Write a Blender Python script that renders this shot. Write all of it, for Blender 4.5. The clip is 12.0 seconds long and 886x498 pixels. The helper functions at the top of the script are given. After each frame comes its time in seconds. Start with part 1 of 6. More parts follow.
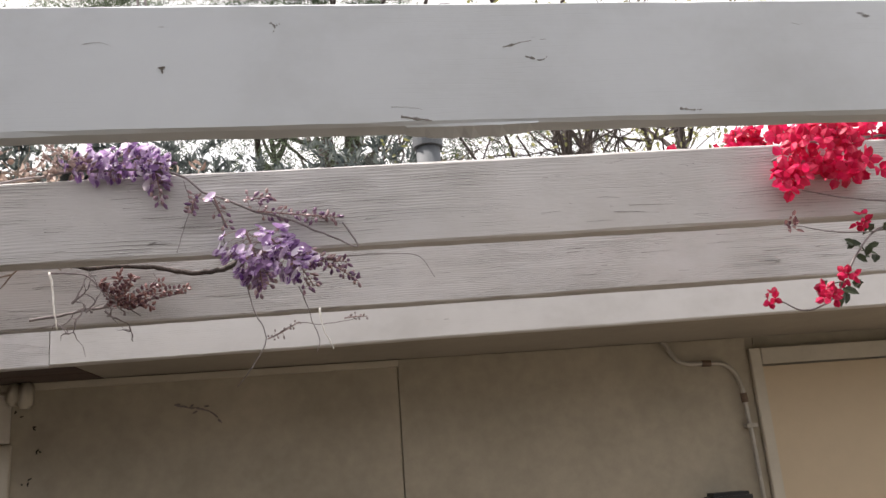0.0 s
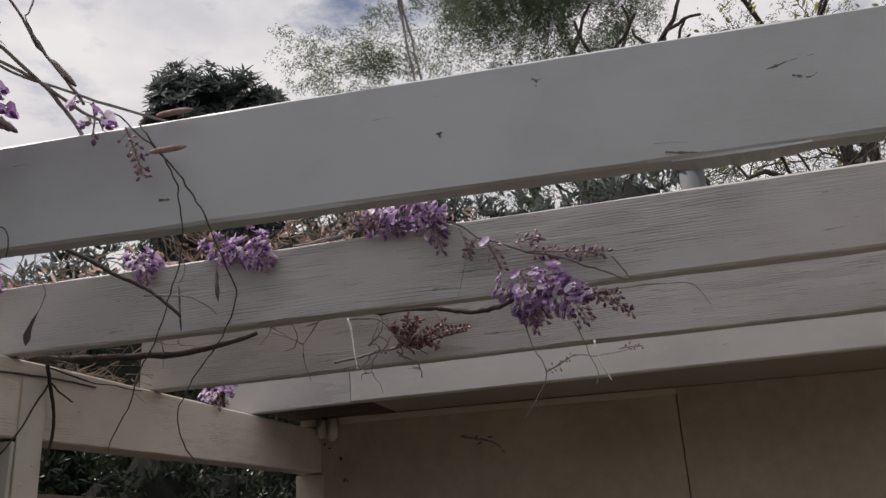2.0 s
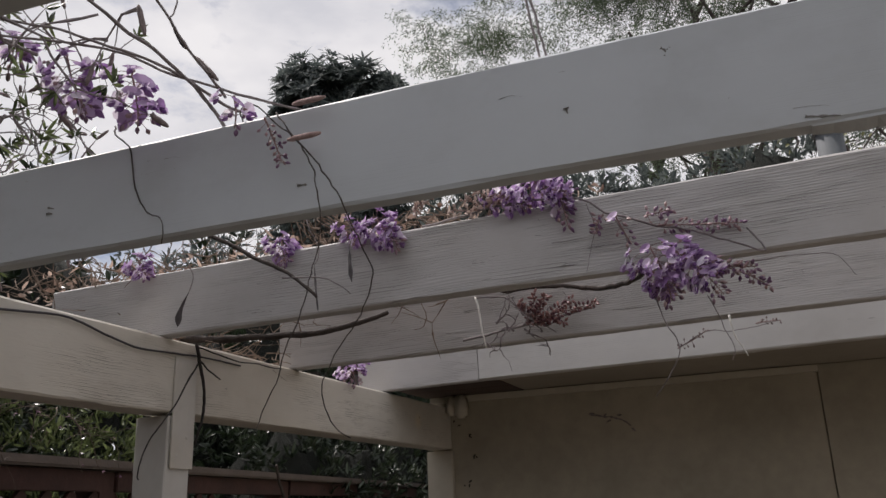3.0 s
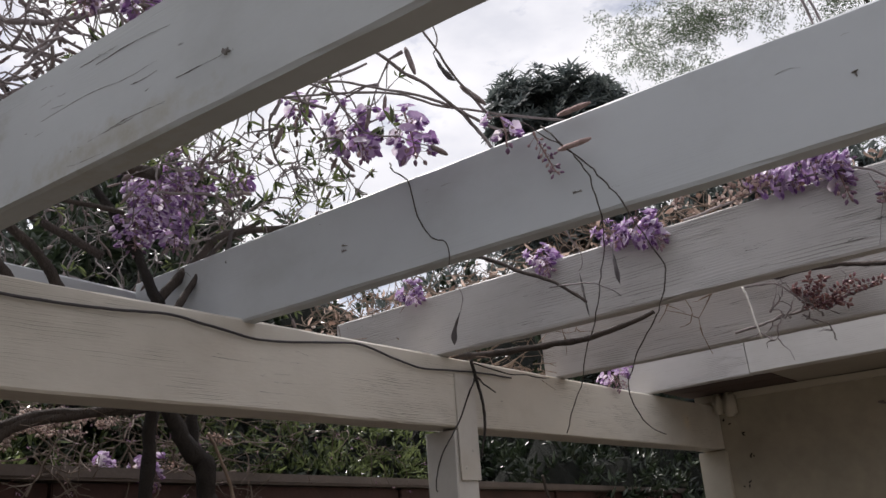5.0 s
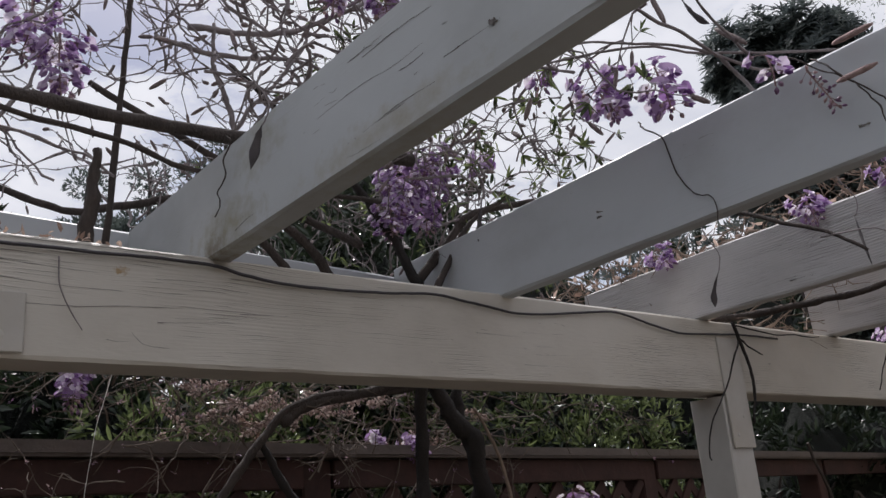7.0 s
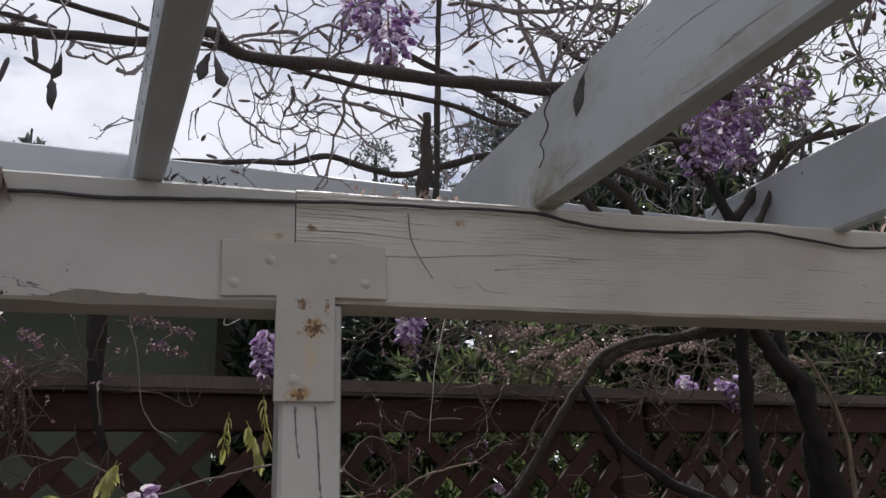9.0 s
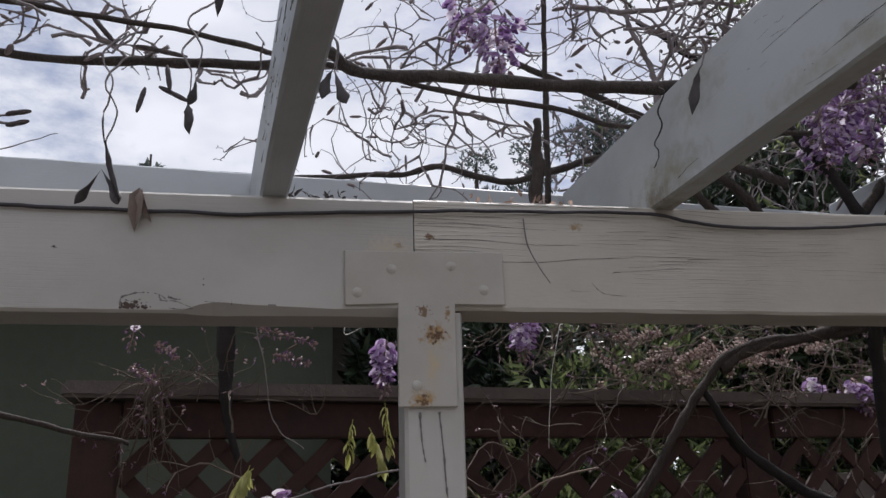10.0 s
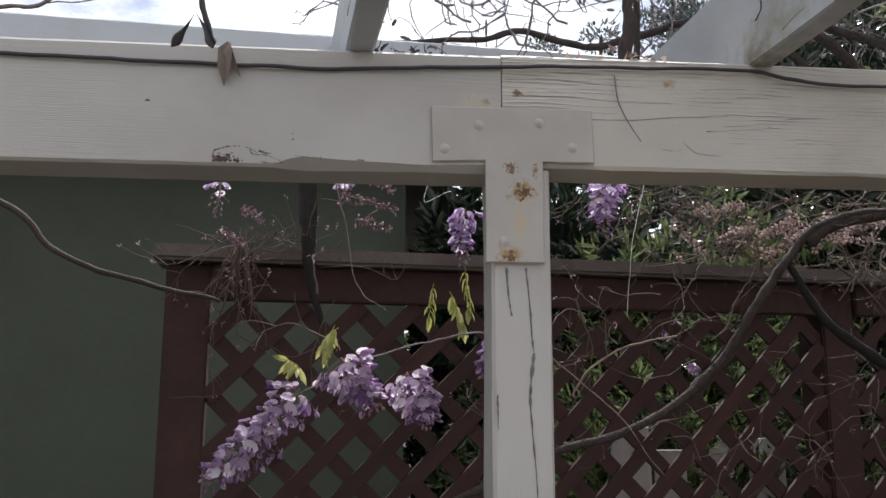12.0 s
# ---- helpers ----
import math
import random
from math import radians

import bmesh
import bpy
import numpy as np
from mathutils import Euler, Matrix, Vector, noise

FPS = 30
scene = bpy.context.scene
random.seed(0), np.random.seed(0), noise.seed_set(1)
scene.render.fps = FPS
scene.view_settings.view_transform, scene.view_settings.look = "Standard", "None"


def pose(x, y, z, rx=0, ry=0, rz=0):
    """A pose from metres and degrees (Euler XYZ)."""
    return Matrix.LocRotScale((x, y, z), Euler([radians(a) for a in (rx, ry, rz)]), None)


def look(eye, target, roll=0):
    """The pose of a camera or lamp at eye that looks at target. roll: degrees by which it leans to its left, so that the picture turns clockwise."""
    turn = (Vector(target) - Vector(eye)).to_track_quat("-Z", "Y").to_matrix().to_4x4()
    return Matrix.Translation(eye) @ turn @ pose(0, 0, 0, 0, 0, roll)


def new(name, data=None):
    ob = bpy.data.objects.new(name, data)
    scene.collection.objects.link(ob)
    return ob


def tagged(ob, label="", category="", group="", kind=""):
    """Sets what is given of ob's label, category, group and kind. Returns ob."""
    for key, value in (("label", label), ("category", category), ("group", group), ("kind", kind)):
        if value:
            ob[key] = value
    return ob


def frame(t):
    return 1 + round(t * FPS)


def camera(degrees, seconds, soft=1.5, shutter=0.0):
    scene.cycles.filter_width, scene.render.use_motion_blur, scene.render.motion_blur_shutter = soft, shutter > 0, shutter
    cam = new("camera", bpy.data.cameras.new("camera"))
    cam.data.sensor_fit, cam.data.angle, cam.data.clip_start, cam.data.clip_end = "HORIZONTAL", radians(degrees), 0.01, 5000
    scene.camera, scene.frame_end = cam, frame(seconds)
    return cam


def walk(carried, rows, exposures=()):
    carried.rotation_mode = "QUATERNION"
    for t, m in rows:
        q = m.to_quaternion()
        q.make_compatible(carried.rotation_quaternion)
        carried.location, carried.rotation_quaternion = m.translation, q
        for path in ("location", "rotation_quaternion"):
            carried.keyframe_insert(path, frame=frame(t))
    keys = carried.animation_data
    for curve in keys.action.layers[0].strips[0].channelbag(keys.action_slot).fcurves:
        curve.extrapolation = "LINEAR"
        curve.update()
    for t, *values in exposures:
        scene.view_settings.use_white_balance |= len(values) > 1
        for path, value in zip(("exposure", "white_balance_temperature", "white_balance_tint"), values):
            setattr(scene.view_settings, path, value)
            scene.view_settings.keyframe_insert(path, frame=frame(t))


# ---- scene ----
cam = camera(56.0, 12.0, soft=1.5)
PATH = [
    (0, (-0.258, 0.041, 1.609), (-0.06, 1.96, 2.135), -4.5),
    (0.5, (-0.26, 0.031, 1.611), (-0.198, 1.951, 2.169), -4.3),
    (1, (-0.265, 0.019, 1.614), (-0.381, 1.926, 2.205), -4.0),
    (1.5, (-0.266, 0.007, 1.614), (-0.535, 1.891, 2.231), -3.8),
    (2, (-0.267, -0.004, 1.612), (-0.683, 1.848, 2.242), -3.4),
    (2.5, (-0.269, -0.012, 1.609), (-0.831, 1.804, 2.231), -2.7),
    (3, (-0.275, -0.018, 1.605), (-0.972, 1.759, 2.203), -2.2),
    (3.2, (-0.28, -0.02, 1.605), (-1.03, 1.739, 2.19), -1.9),
    (4.8, (-0.334, -0.072, 1.596), (-1.442, 1.466, 2.234), -4.0),
    (5, (-0.337, -0.076, 1.595), (-1.482, 1.429, 2.246), -4.2),
    (5.5, (-0.344, -0.079, 1.592), (-1.58, 1.345, 2.258), -4.6),
    (6, (-0.355, -0.088, 1.591), (-1.685, 1.25, 2.255), -4.5),
    (6.5, (-0.372, -0.103, 1.59), (-1.803, 1.131, 2.245), -4.1),
    (6.7, (-0.386, -0.105, 1.595), (-1.85, 1.093, 2.244), -4.3),
    (8.3, (-0.408, -0.16, 1.574), (-2.156, 0.644, 2.121), -2.1),
    (8.5, (-0.41, -0.169, 1.575), (-2.19, 0.565, 2.117), -1.9),
    (9, (-0.41, -0.187, 1.576), (-2.242, 0.385, 2.137), -1.7),
    (9.5, (-0.407, -0.196, 1.574), (-2.266, 0.25, 2.16), -1.7),
    (10, (-0.404, -0.209, 1.57), (-2.287, 0.123, 2.157), -1.5),
    (10.5, (-0.406, -0.219, 1.565), (-2.31, 0.009, 2.132), -1.0),
    (11, (-0.414, -0.223, 1.553), (-2.336, -0.045, 2.074), -0.4),
    (11.5, (-0.42, -0.236, 1.541), (-2.363, -0.063, 1.981), -0.0),
    (12, (-0.425, -0.239, 1.525), (-2.387, -0.053, 1.862), 0.1),
]
EXPOSURES = [(0.0, 0.62, 6700, 15), (0.8, 0.26, 6700, 15), (1.5, -0.28, 6650, 15), (2.0, -0.52, 6640, 15), (2.5, -0.56, 6580, 15), (3.2, -0.40, 6480, 15), (5.0, -0.14, 6380, 15),
             (5.5, -0.08, 6280, 15), (6.0, -0.22, 6220, 15), (6.5, -0.46, 6180, 15), (8.5, -0.32, 6100, 15), (10.0, -0.38, 6020, 15), (11.0, -0.36, 5980, 15), (11.5, -0.24, 5980, 14), (12.0, 0.26, 6080, 13)]
walk(cam, [(t, look(eye, target, roll)) for t, eye, target, roll in PATH], EXPOSURES)

# ---- light ----
world = bpy.data.worlds.new("sky_world")
scene.world = world
world.use_nodes = True
SUN_AZ, SUN_EL = math.atan2(0.30, -1.0), radians(57)
SUN_DIR = Vector((math.cos(SUN_AZ) * math.cos(SUN_EL), math.sin(SUN_AZ) * math.cos(SUN_EL), math.sin(SUN_EL)))


def build_sky():
    nt = world.node_tree
    nt.nodes.clear()
    out = nt.nodes.new("ShaderNodeOutputWorld")
    bg = nt.nodes.new("ShaderNodeBackground")
    sky = nt.nodes.new("ShaderNodeTexSky")
    sky.sky_type, sky.sun_disc = "NISHITA", False
    sky.sun_elevation, sky.sun_rotation = SUN_EL, math.pi / 2 - SUN_AZ
    sky.dust_density = 2.0
    co = nt.nodes.new("ShaderNodeTexCoord")
    mp = nt.nodes.new("ShaderNodeMapping")
    mp.inputs["Location"].default_value, mp.inputs["Scale"].default_value = (-8.2, 2.06, -8.19), (1.0, 1.0, 2.2)
    n1 = nt.nodes.new("ShaderNodeTexNoise")
    n1.inputs["Scale"].default_value, n1.inputs["Detail"].default_value, n1.inputs["Roughness"].default_value = 3.2, 8.0, 0.62
    ramp = nt.nodes.new("ShaderNodeValToRGB")
    ramp.color_ramp.elements[0].position, ramp.color_ramp.elements[1].position = 0.345, 0.485
    n2 = nt.nodes.new("ShaderNodeTexNoise")
    n2.inputs["Scale"].default_value, n2.inputs["Detail"].default_value = 7.0, 6.0
    tone = nt.nodes.new("ShaderNodeValToRGB")
    tone.color_ramp.elements[0].color, tone.color_ramp.elements[1].color = (8.6, 8.8, 9.2, 1), (11.6, 11.6, 11.5, 1)
    tone.color_ramp.elements[0].position, tone.color_ramp.elements[1].position = 0.3, 0.62
    mix = nt.nodes.new("ShaderNodeMixRGB")
    ln = nt.links.new
    ln(co.outputs["Generated"], mp.inputs["Vector"])
    ln(mp.outputs[0], n1.inputs["Vector"])
    ln(mp.outputs[0], n2.inputs["Vector"])
    ln(n1.outputs["Fac"], ramp.inputs["Fac"])
    ln(n2.outputs["Fac"], tone.inputs["Fac"])
    ln(ramp.outputs["Color"], mix.inputs["Fac"])
    ln(sky.outputs["Color"], mix.inputs["Color1"])
    ln(tone.outputs["Color"], mix.inputs["Color2"])
    ln(mix.outputs["Color"], bg.inputs["Color"])
    bg.inputs["Strength"].default_value = 0.10
    ln(bg.outputs[0], out.inputs["Surface"])


build_sky()
sun = new("sun", bpy.data.lights.new("sun", "SUN"))
sun.data.energy, sun.data.angle, sun.data.color = 5.0, radians(0.8), (1.0, 0.95, 0.88)
sun.matrix_world = look(SUN_DIR * 30, (0, 0, 0))


# ---- materials ----
def mat_base(name, rough=0.6, metal=0.0):
    m = bpy.data.materials.new(name)
    m.use_nodes = True
    p = m.node_tree.nodes["Principled BSDF"]
    p.inputs["Roughness"].default_value, p.inputs["Metallic"].default_value = rough, metal
    return m, m.node_tree, p


def add_noise(nt, scale, detail=5.0, rough=0.6, stretch=(1, 1, 1), offset=(0, 0, 0), rand=True, warp=0.0):
    co = nt.nodes.new("ShaderNodeTexCoord")
    mp = nt.nodes.new("ShaderNodeMapping")
    mp.inputs["Scale"].default_value = stretch
    mp.inputs["Location"].default_value = offset
    where = co.outputs["Object"]
    if warp:
        bend = nt.nodes.new("ShaderNodeTexNoise")
        bend.inputs["Scale"].default_value, bend.inputs["Detail"].default_value = 11.0, 2.0
        nt.links.new(where, bend.inputs["Vector"])
        shift = nt.nodes.new("ShaderNodeVectorMath")
        shift.operation = "MULTIPLY_ADD"
        nt.links.new(bend.outputs["Color"], shift.inputs[0])
        shift.inputs[1].default_value = (0.0, warp * 2, warp * 2)
        nt.links.new(where, shift.inputs[2])
        where = shift.outputs[0]
    nt.links.new(where, mp.inputs["Vector"])
    n = nt.nodes.new("ShaderNodeTexNoise")
    n.noise_dimensions = "4D" if rand else "3D"
    n.inputs["Scale"].default_value, n.inputs["Detail"].default_value, n.inputs["Roughness"].default_value = scale, detail, rough
    nt.links.new(mp.outputs[0], n.inputs["Vector"])
    if rand:
        info = nt.nodes.new("ShaderNodeObjectInfo")
        mul = nt.nodes.new("ShaderNodeMath")
        mul.operation = "MULTIPLY"
        mul.inputs[1].default_value = 40.0
        nt.links.new(info.outputs["Random"], mul.inputs[0])
        nt.links.new(mul.outputs[0], n.inputs["W"])
    return n.outputs["Fac"]


def add_ramp(nt, fac, stops):
    r = nt.nodes.new("ShaderNodeValToRGB")
    el = r.color_ramp.elements
    while len(el) < len(stops):
        el.new(0.5)
    for e, (pos, col) in zip(el, stops):
        e.position = pos
        e.color = (*col, 1) if len(col) == 3 else col
    nt.links.new(fac, r.inputs["Fac"])
    return r.outputs["Color"]


def add_mix(nt, fac, a, b, mode="MIX"):
    m = nt.nodes.new("ShaderNodeMixRGB")
    m.blend_type = mode
    for value, sock in ((fac, m.inputs["Fac"]), (a, m.inputs["Color1"]), (b, m.inputs["Color2"])):
        if isinstance(value, (int, float)):
            sock.default_value = value
        elif isinstance(value, tuple):
            sock.default_value = (*value, 1)
        else:
            nt.links.new(value, sock)
    return m.outputs["Color"]


def add_bump(nt, p, height, strength, dist, before=None):
    b = nt.nodes.new("ShaderNodeBump")
    b.inputs["Strength"].default_value, b.inputs["Distance"].default_value = strength, dist
    nt.links.new(height, b.inputs["Height"])
    if before is not None:
        nt.links.new(before, b.inputs["Normal"])
    nt.links.new(b.outputs["Normal"], p.inputs["Normal"])
    return b.outputs["Normal"]


def add_math(nt, op, a, b):
    m = nt.nodes.new("ShaderNodeMath")
    m.operation = op
    for value, sock in ((a, m.inputs[0]), (b, m.inputs[1])):
        if isinstance(value, (int, float)):
            sock.default_value = value
        else:
            nt.links.new(value, sock)
    return m.outputs[0]


def white_wood(name, base, grain=0.5, crack=0.5, yellow=0.3, cover=0.48, pitch=1050.0):
    """Old white paint over sawn wood: patches of raised grain, hair cracks along the grain, dull blotches, specks and warm stains."""
    m, nt, p = mat_base(name, 0.55)
    wave = add_noise(nt, 5.0, 3, 0.5, (0.5, 1, 1), (2, 5, 8))
    fine = add_noise(nt, 210, 3, 0.6, (0.25, 1, 1))
    rows = add_noise(nt, 22, 3, 0.55, (0.16, 1, 1), (3, 1, 2))
    sway = add_noise(nt, 7, 2, 0.5, (0.6, 1, 1), (8, 4, 6))
    broken = add_noise(nt, 70, 3, 0.6, (0.14, 1, 1), (6, 6, 1))
    patch = add_noise(nt, 4.6, 4, 0.6, (0.45, 1, 1), (5, 2, 9))
    blot = add_noise(nt, 5.0, 6, 0.65, (0.7, 1, 1), (7, 3, 5))
    spots = add_noise(nt, 62, 2, 0.5, (0.30, 1, 1), (1, 9, 4))
    warm = add_noise(nt, 2.4, 6, 0.62, (0.6, 1, 1), (11, 2, 6))
    col = add_ramp(nt, blot, [(0.30, tuple(c * f for c, f in zip(base, (0.85, 0.845, 0.83)))), (0.52, base), (0.74, tuple(min(1, c * 1.06) for c in base))])
    wf = add_ramp(nt, warm, [(0.48, (0, 0, 0)), (0.70, (yellow, yellow, yellow))])
    col = add_mix(nt, wf, col, (base[0] * 0.90, base[1] * 0.83, base[2] * 0.72))
    where = add_ramp(nt, patch, [(cover, (0.0, 0.0, 0.0)), (cover + 0.13, (1, 1, 1))])
    gaps = add_ramp(nt, broken, [(0.46, (0, 0, 0)), (0.54, (1, 1, 1))])
    # wavering growth rings cut lengthwise: narrow dark furrows between soft ridges
    co = nt.nodes.new("ShaderNodeTexCoord")
    xyz = nt.nodes.new("ShaderNodeSeparateXYZ")
    nt.links.new(co.outputs["Object"], xyz.inputs[0])
    across = add_math(nt, "MULTIPLY", add_math(nt, "ADD", xyz.outputs["Y"], xyz.outputs["Z"]), pitch)
    ring = add_math(nt, "SINE", add_math(nt, "ADD", across, add_math(nt, "ADD", add_math(nt, "MULTIPLY", rows, 24.0), add_math(nt, "MULTIPLY", sway, 7.0))), 0.0)
    fur = add_ramp(nt, ring, [(0.52, (0, 0, 0)), (0.95, (1, 1, 1))])
    hair = add_math(nt, "MULTIPLY", add_math(nt, "MULTIPLY", fur, gaps), where)
    col = add_mix(nt, add_math(nt, "MULTIPLY", hair, crack), col, (base[0] * 0.38, base[1] * 0.35, base[2] * 0.33))
    sp = add_ramp(nt, spots, [(0.205, (0.9, 0.9, 0.9)), (0.235, (0, 0, 0))])
    col = add_mix(nt, sp, col, (0.07, 0.06, 0.05))
    nt.links.new(col, p.inputs["Base Color"])
    n0 = add_bump(nt, p, wave, 0.25, 0.006)
    n1 = add_bump(nt, p, fine, 0.30 * grain, 0.0012, n0)
    n2 = add_bump(nt, p, add_math(nt, "MULTIPLY", ring, where), 0.5 * grain, 0.0006, n1)
    add_bump(nt, p, add_math(nt, "SUBTRACT", 1.0, hair), 1.0 * grain, 0.0016, n2)
    rr = add_ramp(nt, blot, [(0.3, (0.68, 0.68, 0.68)), (0.7, (0.45, 0.45, 0.45))])
    nt.links.new(rr, p.inputs["Roughness"])
    return m


def add_stain(m, centre, size, colour, lo, hi, grain=180.0):
    """A ragged stain of its own shape on a painted surface, round a place in the object's metres."""
    nt = m.node_tree
    p = nt.nodes["Principled BSDF"]
    co = nt.nodes.new("ShaderNodeTexCoord")
    mp = nt.nodes.new("ShaderNodeMapping")
    mp.vector_type = "TEXTURE"
    mp.inputs["Location"].default_value, mp.inputs["Scale"].default_value = centre, size
    nt.links.new(co.outputs["Object"], mp.inputs["Vector"])
    ln = nt.nodes.new("ShaderNodeVectorMath")
    ln.operation = "LENGTH"
    nt.links.new(mp.outputs[0], ln.inputs[0])
    near = add_math(nt, "SUBTRACT", 1.0, ln.outputs["Value"])
    rag = add_noise(nt, grain, 4, 0.65, (1, 1, 1), (2, 2, 2), False)
    fac = add_ramp(nt, add_math(nt, "ADD", add_math(nt, "MULTIPLY", near, 0.5), add_math(nt, "MULTIPLY", rag, 0.9)), [(lo, (0, 0, 0)), (hi, (1, 1, 1))])
    fac = add_math(nt, "MULTIPLY", fac, add_ramp(nt, near, [(0.0, (0, 0, 0)), (0.15, (1, 1, 1))]))
    old = p.inputs["Base Color"].links[0].from_socket
    nt.links.new(add_mix(nt, fac, old, colour), p.inputs["Base Color"])


def plain_mat(name, base, rough=0.7, var=0.25, scale=8.0, bump=0.3, bdist=0.003, metal=0.0, stretch=(1, 1, 1), alt=None):
    m, nt, p = mat_base(name, rough, metal)
    a = add_noise(nt, scale, 6, 0.62, stretch)
    b = add_noise(nt, scale * 9, 4, 0.6, stretch, (4, 7, 1))
    lo = tuple(c * (1 - var) for c in base)
    hi = alt or tuple(min(1, c * (1 + var)) for c in base)
    col = add_ramp(nt, a, [(0.3, lo), (0.7, hi)])
    col = add_mix(nt, 0.25, col, add_ramp(nt, b, [(0.35, lo), (0.65, hi)]))
    nt.links.new(col, p.inputs["Base Color"])
    n1 = add_bump(nt, p, a, bump * 0.5, bdist * 3)
    add_bump(nt, p, b, bump, bdist, n1)
    return m


def leaf_mat(name, lo, hi, through_light=0.45, rough=0.5, mid=None):
    m, nt, p = mat_base(name, rough)
    geo = nt.nodes.new("ShaderNodeNewGeometry")
    stops = [(0.0, lo), (1.0, hi)] if mid is None else [(0.0, lo), (0.55, mid), (1.0, hi)]
    col = add_ramp(nt, geo.outputs["Random Per Island"], stops)
    nt.links.new(col, p.inputs["Base Color"])
    tr = nt.nodes.new("ShaderNodeBsdfTranslucent")
    nt.links.new(col, tr.inputs["Color"])
    mx = nt.nodes.new("ShaderNodeMixShader")
    mx.inputs[0].default_value = through_light
    nt.links.new(p.outputs[0], mx.inputs[1])
    nt.links.new(tr.outputs[0], mx.inputs[2])
    nt.links.new(mx.outputs[0], nt.nodes["Material Output"].inputs["Surface"])
    return m


M_WHITE = white_wood("smooth_white_paint", (0.51, 0.535, 0.56), 0.10, 0.06, 0.06)
M_STAINED = white_wood("stained_white_paint", (0.49, 0.510, 0.515), 0.40, 0.22, 0.20)
for spot, size, tint in (((0.40, 0, 0.030), (0.16, 0.2, 0.060), (0.33, 0.31, 0.235)), ((0.50, 0, 0.120), (0.10, 0.2, 0.060), (0.36, 0.355, 0.30)), ((0.78, 0, 0.020), (0.24, 0.2, 0.035), (0.38, 0.36, 0.30)), ((0.36, 0, 0.010), (0.05, 0.2, 0.035), (0.20, 0.165, 0.115))):
    add_stain(M_STAINED, spot, size, tint, 0.55, 1.0, 45.0)
M_ROUGH = white_wood("weathered_white_paint", (0.52, 0.505, 0.50), 1.0, 0.66, 0.25, 0.40, 1150.0)
M_BEAM = white_wood("aged_white_paint", (0.61, 0.570, 0.505), 1.0, 0.72, 0.40)
M_BEAMSMOOTH = white_wood("smoother_aged_white_paint", (0.535, 0.510, 0.475), 0.24, 0.08, 0.40)
for spot, size, tint, lo, hi in (((0.021, 0, 0.106), (0.012, 0.2, 0.008), (0.22, 0.14, 0.08), 0.62, 0.72), ((2.904, 0, 0.100), (0.011, 0.2, 0.008), (0.25, 0.17, 0.10), 0.62, 0.72), ((2.890, 0, 0.085), (0.05, 0.2, 0.045), (0.68, 0.58, 0.42), 0.55, 1.2), ((0.24, 0, 0.128), (0.016, 0.2, 0.012), (0.40, 0.28, 0.15), 0.62, 0.85)):
    for beam_paint in (M_BEAM, M_BEAMSMOOTH):
        add_stain(beam_paint, spot, size, tint, lo, hi)
M_POST = white_wood("post_white_paint", (0.59, 0.565, 0.53), 0.30, 0.16, 0.35, 0.56)
M_FASCIA = white_wood("fresh_white_paint", (0.59, 0.575, 0.56), 0.25, 0.2, 0.1)
M_WALL = plain_mat("beige_stucco_paint", (0.39, 0.345, 0.27), 0.75, 0.22, 2.5, 0.25, 0.002)
M_DOOR = plain_mat("tan_door_paint", (0.56, 0.455, 0.32), 0.6, 0.06, 2.0, 0.15, 0.001)
M_TRIM = plain_mat("beige_trim_paint", (0.52, 0.475, 0.39), 0.6, 0.10, 5.0, 0.2, 0.001)
M_BROWN = plain_mat("bare_brown_boards", (0.085, 0.058, 0.048), 0.85, 0.35, 6.0, 0.5, 0.003, 0.0, (0.2, 1, 1))
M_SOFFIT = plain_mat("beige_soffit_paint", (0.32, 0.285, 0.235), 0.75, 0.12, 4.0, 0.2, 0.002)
M_REDWOOD = plain_mat("redwood_stain", (0.045, 0.0182, 0.0148), 0.75, 0.5, 7.0, 0.5, 0.003, 0.0, (0.15, 1, 1))
M_CAP = plain_mat("faded_redwood_cap", (0.105, 0.083, 0.073), 0.5, 0.3, 9.0, 0.5, 0.003, 0.0, (0.15, 1, 1))
M_PALEBOARD = plain_mat("pale_grey_old_board", (0.50, 0.49, 0.46), 0.8, 0.2, 9.0, 0.4, 0.002, 0.0, (1, 1, 0.2))
M_GREEN = plain_mat("grey_green_stucco", (0.090, 0.102, 0.074), 0.85, 0.12, 3.0, 0.4, 0.004)
M_ROOF = plain_mat("grey_roof_shingle", (0.16, 0.15, 0.14), 0.9, 0.3, 12.0, 0.6, 0.006)
M_GROUND = plain_mat("dry_garden_soil", (0.055, 0.048, 0.042), 0.95, 0.35, 3.0, 0.7, 0.02)
M_PIPE = plain_mat("grey_vent_metal", (0.10, 0.11, 0.12), 0.75, 0.15, 12.0, 0.15, 0.001, 0.0)
M_CONDUIT = plain_mat("painted_steel_conduit", (0.42, 0.39, 0.34), 0.4, 0.25, 30.0, 0.2, 0.001, 0.4)
M_BLACK = plain_mat("black_plastic", (0.02, 0.02, 0.022), 0.5, 0.2, 20.0, 0.1, 0.001)
M_BARK = plain_mat("grey_brown_bark", (0.062, 0.049, 0.043), 0.9, 0.45, 25.0, 0.9, 0.006, 0.0, (1, 1, 0.35))
# Twig brown paled and cooled to carry the glare haze over the rafters.
M_TWIG = plain_mat("haze_paled_twig", (0.225, 0.195, 0.195), 0.85, 0.4, 60.0, 0.5, 0.001)
M_POD = plain_mat("dry_brown_pod", (0.080, 0.070, 0.072), 0.7, 0.4, 60.0, 0.5, 0.001)
M_DEAD = plain_mat("bleached_twig", (0.82, 0.78, 0.73), 0.8, 0.3, 60.0, 0.4, 0.001)
